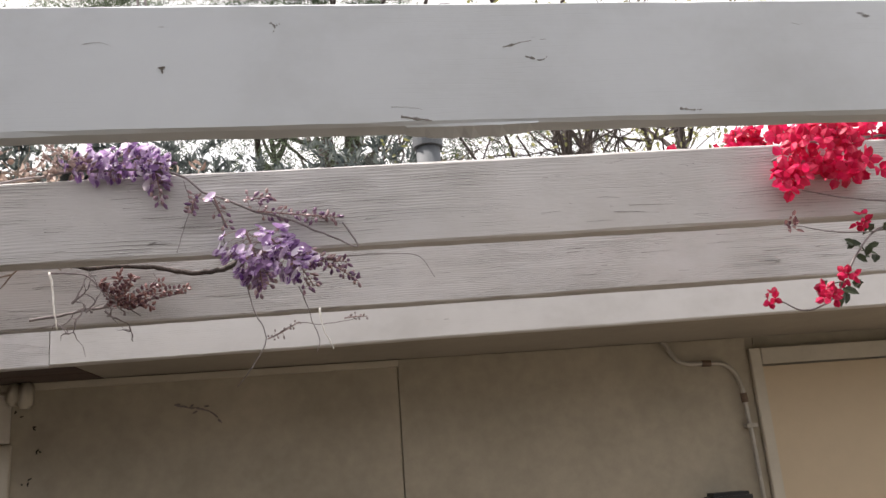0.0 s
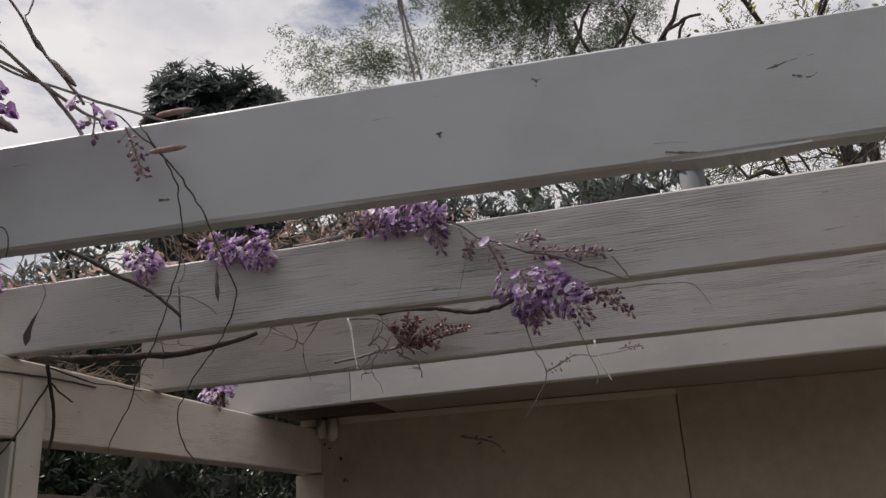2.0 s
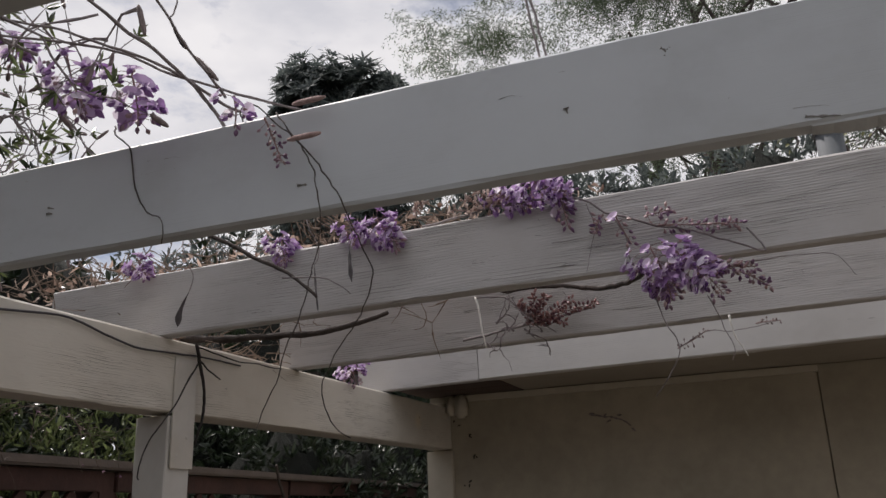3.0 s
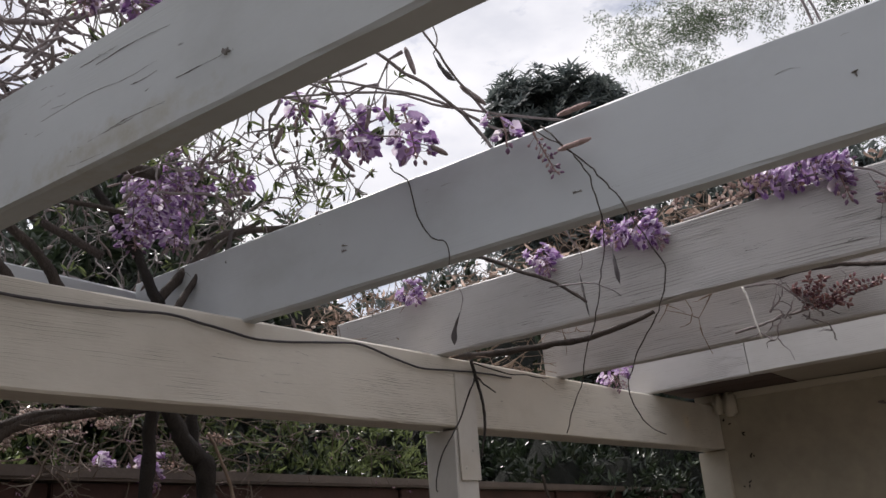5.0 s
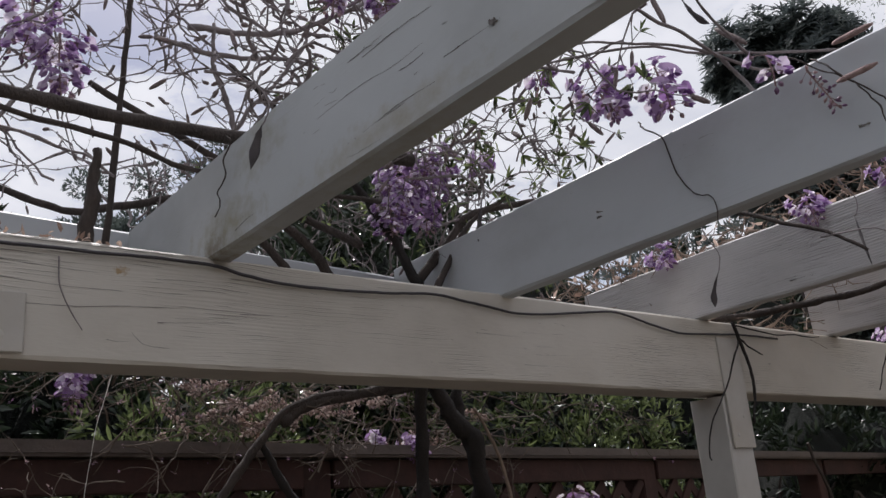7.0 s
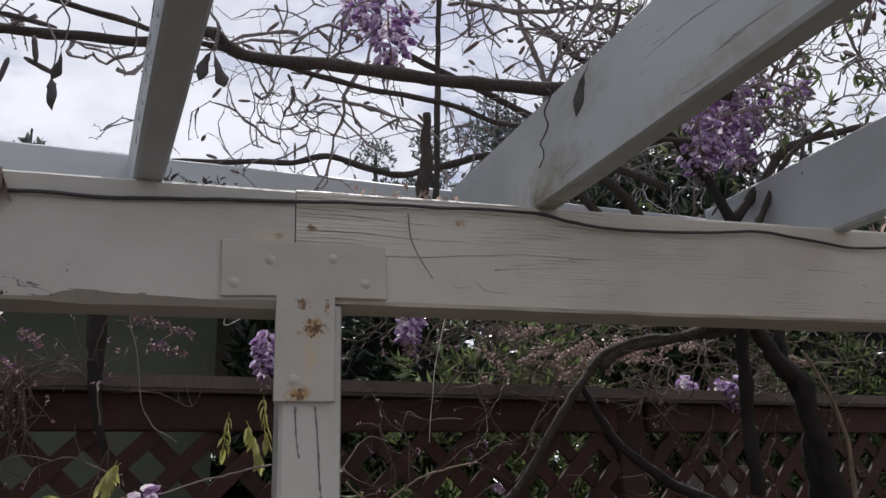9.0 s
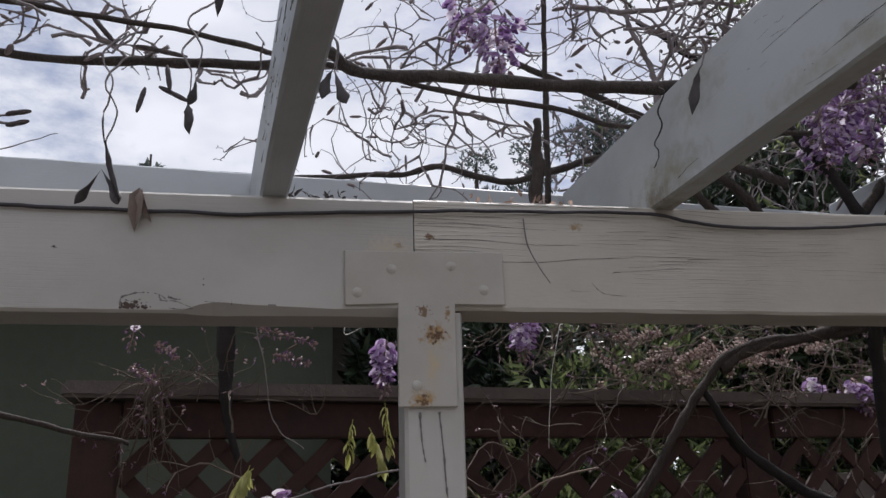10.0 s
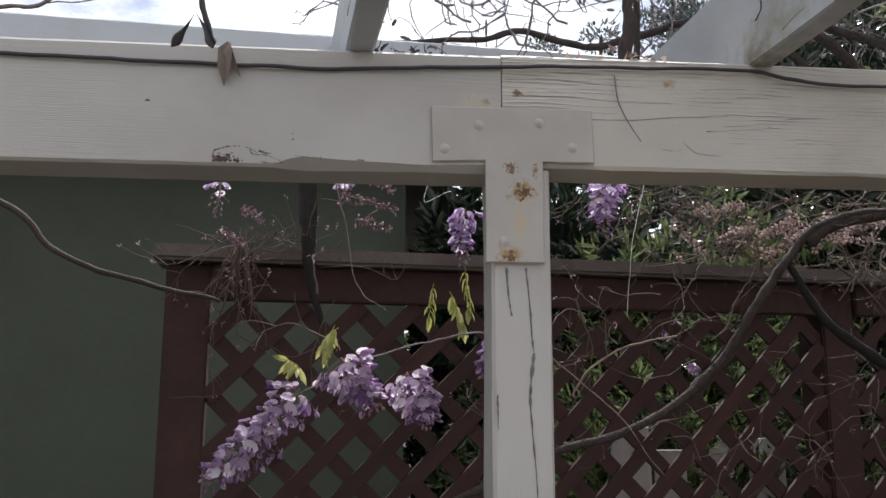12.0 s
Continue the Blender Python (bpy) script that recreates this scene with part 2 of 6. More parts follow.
M_PETAL = leaf_mat("wisteria_petal", (0.31, 0.16, 0.40), (0.94, 0.89, 0.95), 0.40, 0.5, (0.63, 0.48, 0.71))
M_KEEL = leaf_mat("wisteria_keel", (0.16, 0.05, 0.24), (0.42, 0.24, 0.52), 0.3)
M_BUD = leaf_mat("wisteria_bud", (0.20, 0.10, 0.22), (0.50, 0.36, 0.34), 0.3)
M_BRACT = leaf_mat("bougainvillea_bract", (0.42, 0.004, 0.035), (0.80, 0.018, 0.125), 0.40)
M_LEAF = leaf_mat("green_leaf", (0.014, 0.022, 0.010), (0.20, 0.245, 0.10), 0.42, 0.22)
M_YOUNG = leaf_mat("young_yellow_leaf", (0.40, 0.42, 0.12), (0.62, 0.60, 0.28), 0.5)
# Dark leaf green, taken darker still for the shade among the shrubs.
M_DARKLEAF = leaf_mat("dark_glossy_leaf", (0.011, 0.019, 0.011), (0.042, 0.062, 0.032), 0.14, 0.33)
M_WEEP = leaf_mat("pale_weeping_leaf", (0.062, 0.088, 0.054), (0.170, 0.210, 0.135), 0.52, 0.8)
# Evergreen tone lifted and blued: haze is put into the leaf colour.
M_EVERGREEN = leaf_mat("hazy_evergreen_leaf", (0.060, 0.077, 0.080), (0.165, 0.190, 0.175), 0.4, 0.7)
M_DRY = leaf_mat("dry_brown_foliage", (0.26, 0.17, 0.13), (0.70, 0.55, 0.46), 0.4)
M_RUST = plain_mat("rust_flake", (0.42, 0.25, 0.12), 0.9, 0.45, 80.0, 0.6, 0.001)
M_PLATE = white_wood("painted_steel", (0.565, 0.535, 0.49), 0.12, 0.10, 0.45)
add_stain(M_PLATE, (-1.514, -0.030, 1.792), (0.05, 0.036, 0.030), (0.44, 0.27, 0.11), 0.66, 0.86, 120.0)
add_stain(M_PLATE, (-1.514, -0.046, 1.706), (0.05, 0.030, 0.026), (0.46, 0.29, 0.12), 0.67, 0.88, 120.0)
add_stain(M_PLATE, (-1.514, -0.030, 1.752), (0.05, 0.020, 0.055), (0.62, 0.50, 0.32), 0.60, 1.05, 60.0)
add_stain(M_PLATE, (-1.514, -0.028, 1.792), (0.05, 0.028, 0.024), (0.13, 0.072, 0.038), 0.74, 0.81, 150.0)
add_stain(M_PLATE, (-1.514, -0.045, 1.704), (0.05, 0.022, 0.018), (0.17, 0.095, 0.05), 0.76, 0.83, 150.0)
add_stain(M_PLATE, (-1.514, -0.043, 1.826), (0.05, 0.026, 0.022), (0.24, 0.15, 0.09), 0.78, 0.86)
add_stain(M_PLATE, (-1.514, -0.010, 1.822), (0.05, 0.010, 0.022), (0.34, 0.21, 0.11), 0.76, 0.86)
M_WIRE = plain_mat("dark_wire", (0.05, 0.045, 0.05), 0.6, 0.3, 60.0, 0.2, 0.001)
M_RUSTY = plain_mat("brown_rusted_steel", (0.16, 0.11, 0.08), 0.7, 0.3, 60.0, 0.3, 0.001, 0.3)
M_STALK = plain_mat("mauve_stalk", (0.26, 0.17, 0.16), 0.7, 0.3, 60.0, 0.2, 0.001)
M_SPIKE = plain_mat("grey_bud_spike", (0.24, 0.19, 0.185), 0.9, 0.35, 120.0, 0.9, 0.002)
M_PINKSPIKE = plain_mat("pink_bud_spike", (0.48, 0.34, 0.32), 0.9, 0.3, 120.0, 0.9, 0.002)
M_LITTER = plain_mat("dry_straw_twig", (0.24, 0.18, 0.14), 0.9, 0.5, 30.0, 0.4, 0.001)
M_DEADLEAF = plain_mat("brown_dead_leaf", (0.30, 0.24, 0.21), 0.8, 0.3, 60.0, 0.4, 0.002)
M_BOUGLEAF = leaf_mat("bougainvillea_leaf", (0.03, 0.045, 0.022), (0.085, 0.11, 0.06), 0.3, 0.4)
M_OLIVE = leaf_mat("olive_yellow_leaf", (0.12, 0.13, 0.04), (0.34, 0.34, 0.14), 0.5)
# Needle green paled so that the distance haze sits in the colour.
M_PINE = leaf_mat("haze_paled_needles", (0.06, 0.08, 0.07), (0.14, 0.165, 0.15), 0.4, 0.8)
# Near-black colour that stands for the shade deep inside a shrub.
M_SHADECORE = plain_mat("painted_shade_core", (0.014, 0.017, 0.013), 0.95, 0.6, 14.0, 1.0, 0.03)
M_CRACK = plain_mat("dark_open_crack", (0.20, 0.185, 0.175), 0.9, 0.4, 40.0, 0.3, 0.001)
M_REDBUD = leaf_mat("russet_bud", (0.12, 0.05, 0.07), (0.36, 0.19, 0.17), 0.25)
M_SEED = leaf_mat("pale_dry_seed_head", (0.36, 0.26, 0.23), (0.84, 0.74, 0.69), 0.45)
M_PALEPETAL = leaf_mat("pale_wisteria_petal", (0.24, 0.12, 0.29), (0.96, 0.92, 0.94), 0.42, 0.5, (0.62, 0.48, 0.63))
# Bark blackened for the shade under the beam; also dark tendrils and wall debris.
M_DARKBARK = plain_mat("blackish_shaded_bark", (0.025, 0.021, 0.02), 0.9, 0.4, 25.0, 0.8, 0.004)
# Tan of the unseen slab, set by how much light it throws up.
M_BOUNCE = plain_mat("tan_bounce_slab", (0.19, 0.165, 0.135), 0.9, 0.15, 3.0, 0.4, 0.004)
# Dry twig colour darkened to put the fence-side shade into it.
M_SHADETWIG = plain_mat("shade_darkened_twig", (0.13, 0.10, 0.08), 0.9, 0.4, 40.0, 0.4, 0.001)
M_DARKSPIKE = plain_mat("dark_bud_spike", (0.11, 0.09, 0.092), 0.9, 0.35, 120.0, 0.9, 0.002)


# ---- mesh helpers ----
def mesh_of(name, bm, material, smooth=False):
    me = bpy.data.meshes.new(name)
    bm.to_mesh(me)
    bm.free()
    me.materials.append(material)
    if smooth:
        for f in me.polygons:
            f.use_smooth = True
    return me


def part(name, bm, material, parent=None, label="", smooth=False, m=None):
    ob = new(name, mesh_of(name, bm, material, smooth))
    if parent is not None:
        ob.parent = parent
    if m is not None:
        ob.matrix_basis = m
    return tagged(ob, label) if label else ob


def thing(name, label, category, group="", kind="", at=(0, 0, 0)):
    ob = new(name)
    ob.location = at
    ob.empty_display_size = 0.05
    return tagged(ob, label, category, group, kind)


def box_bm(x0, y0, z0, x1, y1, z1, bevel=0.0):
    bm = bmesh.new()
    bmesh.ops.create_cube(bm, size=1.0, matrix=Matrix.Translation(((x0 + x1) / 2, (y0 + y1) / 2, (z0 + z1) / 2)) @ Matrix.Diagonal((x1 - x0, y1 - y0, z1 - z0, 1)))
    if bevel:
        bmesh.ops.bevel(bm, geom=bm.edges[:], offset=bevel, segments=2, affect="EDGES", clamp_overlap=True)
    return bm


def board_bm(length, thick, height, chamfer=0.004, jitter=0.0012, step=0.05, seed=0, nick=0.0):
    """A sawn board along local x, its section in y and z, with slightly wavering edges."""
    rng = random.Random(seed)
    n = max(3, int(length / step))
    h, t, c = height, thick / 2, chamfer
    section = [(-t + c, 0), (t - c, 0), (t, c), (t, h - c), (t - c, h), (-t + c, h), (-t, h - c), (-t, c)]
    bm = bmesh.new()
    rings = []
    for i in range(n + 1):
        x = length * i / n
        ring = []
        for k, (y, z) in enumerate(section):
            w = noise.noise(Vector((x * 3.0 + seed * 7.3, k * 5.1, seed * 1.7))) * jitter * 2
            r = rng.uniform(-1, 1) * jitter * 0.6
            bite = -nick * max(0.0, noise.noise(Vector((x * 9 + seed, k * 3.3, 4.4))) - 0.45) if k in (0, 1, 2, 7) else 0
            ring.append(bm.verts.new((x, y * (1 + bite * 6) + w, z + r + w * 0.8 - bite)))
        rings.append(ring)
    for a, b in zip(rings, rings[1:]):
        for k in range(8):
            bm.faces.new((a[k], a[(k + 1) % 8], b[(k + 1) % 8], b[k]))
    bm.faces.new(rings[0][::-1])
    bm.faces.new(rings[-1])
    bmesh.ops.recalc_face_normals(bm, faces=bm.faces[:])
    return bm


def along(p, q, roll=0.0):
    """Pose with local x from p towards q and local z as near to up as can be."""
    d = (Vector(q) - Vector(p)).normalized()
    side = Vector((0, 0, 1)).cross(d).normalized() if abs(d.z) < 0.99 else Vector((0, 1, 0))
    up = d.cross(side)
    m = Matrix((d, side, up)).transposed().to_4x4()
    return Matrix.Translation(p) @ m @ pose(0, 0, 0, roll)


def board(name, p, q, thick, height, material, parent, seed, label="", **kw):
    return part(name, board_bm((Vector(q) - Vector(p)).length, thick, height, seed=seed, **kw), material, parent, label, m=along(p, q))


def tube(bm, pts, r0, r1, sides=6, wob=0.0):
    """Add a tapering tube through the points to bm."""
    pts = [Vector(p) for p in pts]
    n = len(pts)
    prev = None
    axis = (pts[1] - pts[0]).normalized()
    side = axis.orthogonal().normalized()
    for i, p in enumerate(pts):
        d = (pts[min(i + 1, n - 1)] - pts[max(i - 1, 0)])
        d = d.normalized() if d.length > 1e-7 else axis
        side = (side - d * side.dot(d))
        side = side.normalized() if side.length > 1e-6 else d.orthogonal().normalized()
        other = d.cross(side)
        r = r0 + (r1 - r0) * i / (n - 1)
        ring = []
        for k in range(sides):
            a = 2 * math.pi * k / sides
            rr = r * (1 + (wob * noise.noise(p * 30 + Vector((k * 1.7, 0, 0))) if wob else 0))
            ring.append(bm.verts.new(p + (side * math.cos(a) + other * math.sin(a)) * rr))
        if prev:
            for k in range(sides):
                bm.faces.new((prev[k], prev[(k + 1) % sides], ring[(k + 1) % sides], ring[k]))
        else:
            bm.faces.new(ring[::-1])
        prev = ring
    bm.faces.new(prev)


def smooth_path(pts, per=6, wob=0.0, seed=0):
    """A Catmull-Rom curve through the points, wavering a little."""
    P = [Vector(p) for p in pts]
    P = [P[0] * 2 - P[1]] + P + [P[-1] * 2 - P[-2]]
    out = []
    for i in range(1, len(P) - 2):
        a, b, c, d = P[i - 1:i + 3]
        for k in range(per):
            t = k / per
            v = 0.5 * ((2 * b) + (c - a) * t + (2 * a - 5 * b + 4 * c - d) * t * t + (3 * b - a - 3 * c + d) * t ** 3)
            if wob:
                v = v + Vector(noise.noise_vector(v * 14 + Vector((seed * 3.1, 0, 0)))) * wob + Vector(noise.noise_vector(v * 65 + Vector((0, seed * 1.7, 0)))) * wob * 0.35
            out.append(v)
    out.append(P[-2])
    return out


# ---- ground and buildings ----
def big_ground():
    bm = bmesh.new()
    n, half = 40, 60.0
    grid = []
    for i in range(n + 1):
        row = []
        for j in range(n + 1):
            u, v = 2 * i / n - 1, 2 * j / n - 1
            x, y = half * u * abs(u) * (1 + 30 * abs(u) ** 8), half * v * abs(v) * (1 + 30 * abs(v) ** 8)
            row.append(bm.verts.new((x, y, 0.02 * noise.noise(Vector((x, y, 0))))))
        grid.append(row)
    for i in range(n):
        for j in range(n):
            bm.faces.new((grid[i][j], grid[i + 1][j], grid[i + 1][j + 1], grid[i][j + 1]))
    return tagged(part("ground", bm, M_GROUND), "dark brown garden soil under the pergola beam", "ground", kind="structure")


big_ground()
# Slab out of view, added to bounce warm light onto the undersides.
tagged(part("patio", box_bm(-0.75, -2.98, -0.05, 6.0, 3.16, 0.06, 0.01), M_BOUNCE), "unseen tan slab added to bounce light up under the rafters", "paving", kind="structure")
WALL_Y, WALL_L, WALL_R, SOFFIT_Z = 3.17, -1.60, 6.0, 2.045
DOOR_X0, DOOR_X1, DOOR_TOP = 1.262, 2.10, 1.935


def garage():
    w = tagged(new("wall_north"), "beige painted plywood garage wall", "wall", kind="structure")
    part("wall_core", box_bm(WALL_L, WALL_Y + 0.016, 0, DOOR_X0 - 0.005, WALL_Y + 0.12, 2.35), M_WALL, w)
    part("wall_core", box_bm(DOOR_X0 - 0.003, WALL_Y + 0.016, DOOR_TOP + 0.005, DOOR_X1, WALL_Y + 0.12, 2.35), M_WALL, w)
    part("wall_core", box_bm(DOOR_X1 + 0.003, WALL_Y + 0.016, 0, WALL_R, WALL_Y + 0.12, 2.35), M_WALL, w)
    part("wall_panel", box_bm(WALL_L, WALL_Y, 0.2, -0.1445, WALL_Y + 0.015, 2.043), M_WALL, w)
    part("wall_panel", box_bm(-0.1395, WALL_Y - 0.003, 0.2, DOOR_X0 - 0.045, WALL_Y + 0.015, 2.043), M_WALL, w)
    part("wall_panel", box_bm(DOOR_X1 + 0.045, WALL_Y, 0.2, WALL_R, WALL_Y + 0.015, 2.043), M_WALL, w)
    part("side_wall", box_bm(WALL_L, WALL_Y + 0.123, 0, WALL_L + 0.12, 8.0, 2.35), M_WALL, w)
    part("batten", box_bm(WALL_L + 0.0, WALL_Y - 0.024, 2.018, -0.138, WALL_Y - 0.002, SOFFIT_Z - 0.003, 0.002), M_TRIM, w)
    part("corner_board", box_bm(WALL_L - 0.02, WALL_Y - 0.022, 0, WALL_L + 0.09, WALL_Y - 0.002, 1.83, 0.003), M_TRIM, w)
    d = tagged(new("door_1"), "closed tan painted flush door in a beige frame", "door", kind="structure")
    part("door_leaf", box_bm(DOOR_X0 + 0.002, WALL_Y + 0.02, 0.01, DOOR_X1 - 0.002, WALL_Y + 0.065, DOOR_TOP - 0.004, 0.002), M_DOOR, d)
    part("door_casing", box_bm(DOOR_X0 - 0.043, WALL_Y - 0.028, 0, DOOR_X0, WALL_Y - 0.004, DOOR_TOP + 0.062, 0.003), M_TRIM, d)
    part("door_casing", box_bm(DOOR_X1, WALL_Y - 0.028, 0, DOOR_X1 + 0.043, WALL_Y - 0.004, DOOR_TOP + 0.062, 0.003), M_TRIM, d)
    part("door_head", box_bm(DOOR_X0 + 0.002, WALL_Y - 0.026, DOOR_TOP, DOOR_X1 - 0.002, WALL_Y - 0.004, DOOR_TOP + 0.062, 0.003), M_TRIM, d)
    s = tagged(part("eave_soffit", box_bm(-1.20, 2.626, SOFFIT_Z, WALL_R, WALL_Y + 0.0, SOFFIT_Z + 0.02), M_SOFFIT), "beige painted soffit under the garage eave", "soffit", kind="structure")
    for k in range(3):
        part("soffit_board", box_bm(WALL_L - 0.02, 2.626 + 0.182 * k, SOFFIT_Z - 0.002, -1.203, 2.626 + 0.182 * k + 0.178, SOFFIT_Z + 0.018, 0.002), M_BROWN, s, "bare dark brown eave board")
    bm = bmesh.new()
    for x0, x1 in ((WALL_L, WALL_R),):
        a = [bm.verts.new(v) for v in ((x0, 2.60, 2.135), (x1, 2.60, 2.16), (x1, 6.0, 2.62), (x0, 6.0, 2.60))]
        b = [bm.verts.new(v) for v in ((x0, 2.60, 2.125), (x1, 2.60, 2.15), (x1, 6.0, 2.58), (x0, 6.0, 2.56))]
        bm.faces.new(a)
        bm.faces.new(b[::-1])
        for k in range(4):
            bm.faces.new((a[k], b[k], b[(k + 1) % 4], a[(k + 1) % 4]))
    bmesh.ops.recalc_face_normals(bm, faces=bm.faces[:])
    tagged(part("garage_roof", bm, M_ROOF), "low grey shingle roof of the garage", "roof", kind="structure")


garage()

# ---- the pergola ----
BEAM_X, BEAM_T, BEAM_Z0, BEAM_Z1 = -1.519, 0.088, 1.833, 1.996
R2_Y, R2_SLOPE = 0.308, 0.060
R3_Y, R3_SLOPE = 0.862, 0.0235
R4_Y, R4_SLOPE = 1.438, -0.0150
pergola = thing("pergola", "white painted wooden pergola against the garage, peeling and weathered", "pergola")


def rafter(yb, y_in, x_in, z0, height, mat, seed, thick=0.040, x_out=-1.86, fall=0.0, x_end=3.0, label=""):
    """One board on the beam: its camera-side face passes y = yb at the beam and y_in at x_in."""
    slope = (y_in - yb) / (x_in - BEAM_X)
    y_at = lambda x: yb + slope * (x - BEAM_X) + thick / 2
    return board("rafter", (x_out, y_at(x_out), z0 + fall * (BEAM_X - x_out)), (x_end, y_at(x_end), z0 - fall * (x_end - BEAM_X)), thick, height, mat, pergola, seed, label)


board("beam", (BEAM_X - BEAM_T / 2, -0.055 + 0.002, BEAM_Z0 - 0.004), (BEAM_X - BEAM_T / 2, 3.166, BEAM_Z0 + 0.002), BEAM_T, BEAM_Z1 - BEAM_Z0, M_BEAM, pergola, 11, nick=0.004)
old_beam = board("beam", (BEAM_X - BEAM_T / 2 + 0.002, -2.98, BEAM_Z0 - 0.013), (BEAM_X - BEAM_T / 2 + 0.002, -0.055, BEAM_Z0 - 0.013), BEAM_T, BEAM_Z1 - BEAM_Z0 + 0.006, M_BEAMSMOOTH, pergola, 12, nick=0.004, step=0.018, jitter=0.0005)


def split_edge(ob):
    """Where the lower front edge of the old beam has split off."""
    rise = ((-0.356, 0.0), (-0.338, 0.0106), (-0.303, 0.0112), (-0.29, 0.0093), (-0.205, 0.006), (-0.156, 0.0042), (-0.087, 0.0068), (-0.05, 0.0068))
    for v in ob.data.vertices:
        y = v.co.x - 2.98
        if rise[0][0] < y and v.co.z < 0.02 and v.co.y < 0:
            for (a, h0), (b, h1) in zip(rise, rise[1:]):
                if a <= y <= b:
                    h = h0 + (h1 - h0) * (y - a) / (b - a) + 0.0012 * noise.noise(Vector((y * 90, 0, 3)))
                    if v.co.z > 0.0022:
                        v.co.z += h
                    else:
                        v.co.y += h * 1.3


split_edge(old_beam)
rafter(-0.270, -0.150, -0.40, 1.990, 0.155, M_WHITE, 21, 0.040, x_end=2.4)
rafter(R2_Y, R2_Y + R2_SLOPE * (-0.4 - BEAM_X), -0.4, 1.987, 0.159, M_STAINED, 22, 0.036)
rafter(R3_Y, R3_Y + R3_SLOPE * (-0.2 - BEAM_X), -0.2, 1.987, 0.154, M_WHITE, 23, 0.031)
rafter(R4_Y, R4_Y + R4_SLOPE * (-0.2 - BEAM_X), -0.2, 1.995, 0.147, M_ROUGH, 24, 0.037, fall=-0.0045)
rafter(1.970, 1.970, -0.2, 1.994, 0.148, M_ROUGH, 25, 0.042, x_out=-1.56, fall=-0.011)
board("rim_board", (-1.63, 2.60, 2.000), (-1.186, 2.60, 2.010), 0.04, 0.115, M_ROUGH, pergola, 26)
board("rim_board", (-1.184, 2.602, 2.011), (4.2, 2.602, 2.072), 0.042, 0.118, M_FASCIA, pergola, 27)
board("end_board", (-1.882, -2.97, 2.105), (-1.882, 0.98, 1.975), 0.04, 0.145, M_WHITE, pergola, 28)


def posts():
    for y, s in ((-0.0285, 31), (1.512, 32)):
        bm = board_bm(BEAM_Z0 - 0.008, 0.080, 0.088, seed=s)
        part("post", bm, M_POST, pergola, m=Matrix.Translation((BEAM_X - 0.045, y, 0)) @ Matrix(((0, 0, 1, -0.044), (0, 1, 0, 0), (1, 0, 0, 0), (0, 0, 0, 1))))


posts()


# ---- plates on the posts ----
def t_plate(yc, z_bot, z_arm, z_top, arm, half, x):
    bm = bmesh.new()
    prof = [(-half, z_bot), (half, z_bot), (half, z_arm), (arm, z_arm), (arm - 0.002, z_top), (-arm - 0.002, z_top - 0.002), (-arm, z_arm - 0.003), (-half, z_arm)]
    lo = [bm.verts.new((x, yc + y, z)) for y, z in prof]
    hi = [bm.verts.new((x + 0.004, yc + y, z)) for y, z in prof]
    bm.faces.new(hi)
    bm.faces.new(lo[::-1])
    for k in range(8):
        bm.faces.new((lo[k], lo[(k + 1) % 8], hi[(k + 1) % 8], hi[k]))
    bmesh.ops.recalc_face_normals(bm, faces=bm.faces[:])
    bmesh.ops.bevel(bm, geom=[e for e in bm.edges if e.calc_length() > 0.01], offset=0.0012, segments=1, affect="EDGES")
    return bm


def bolt_bm():
    bm = bmesh.new()
    bmesh.ops.create_cone(bm, cap_ends=True, segments=9, radius1=0.0080, radius2=0.0046, depth=0.0018, matrix=pose(0.0007, 0, 0, 0, 90, 0))
    bmesh.ops.create_cone(bm, cap_ends=True, segments=12, radius1=0.0040, radius2=0.0020, depth=0.0010, matrix=pose(0.0020, 0, 0, 0, 90, 0))
    return bm


def plates():
    x = BEAM_X + 0.0035
    p = part("t_plate", t_plate(-0.0385, 1.695, 1.835, 1.912, 0.112, 0.040, x), M_PLATE, pergola, "white painted steel T plate with rust stains")
    bolt = mesh_of("bolt", bolt_bm(), M_PLATE)
    spots = ((-0.134, 1.850), (0.043, 1.856), (-0.087, 1.884), (-0.003, 1.890), (-0.054, 1.723))
    for y, z in spots:
        b = new("bolt", bolt)
        b.parent, b.location = p, (x + 0.004, y, z)
    rng = random.Random(5)
    acc = Acc()
    for cy, cz, n, rad in ((-0.030, 1.792, 26, 0.012), (-0.046, 1.705, 10, 0.007)):
        for _ in range(n):
            a, r = rng.uniform(0, 6.28), rad * math.sqrt(rng.random())
            acc.flake(Vector((x + 0.0046, cy + r * math.cos(a), cz + r * math.sin(a) * 0.85)), rng.uniform(0.0004, 0.0012), rng)
    acc.part("rust_scale", M_RUST, p, "orange rust scale", kind="stuff")
    q = part("post_strap", box_bm(BEAM_X + 0.001, 1.480, 1.712, BEAM_X + 0.005, 1.556, 1.955, 0.001), M_PLATE, pergola, "white painted steel strap on the post")
    for y, z in ((1.50, 1.74), (1.53, 1.78), (1.515, 1.90)):
        b = new("bolt", bolt)
        b.parent, b.location, b.scale = q, (BEAM_X + 0.005, y, z), (0.6, 0.6, 0.6)


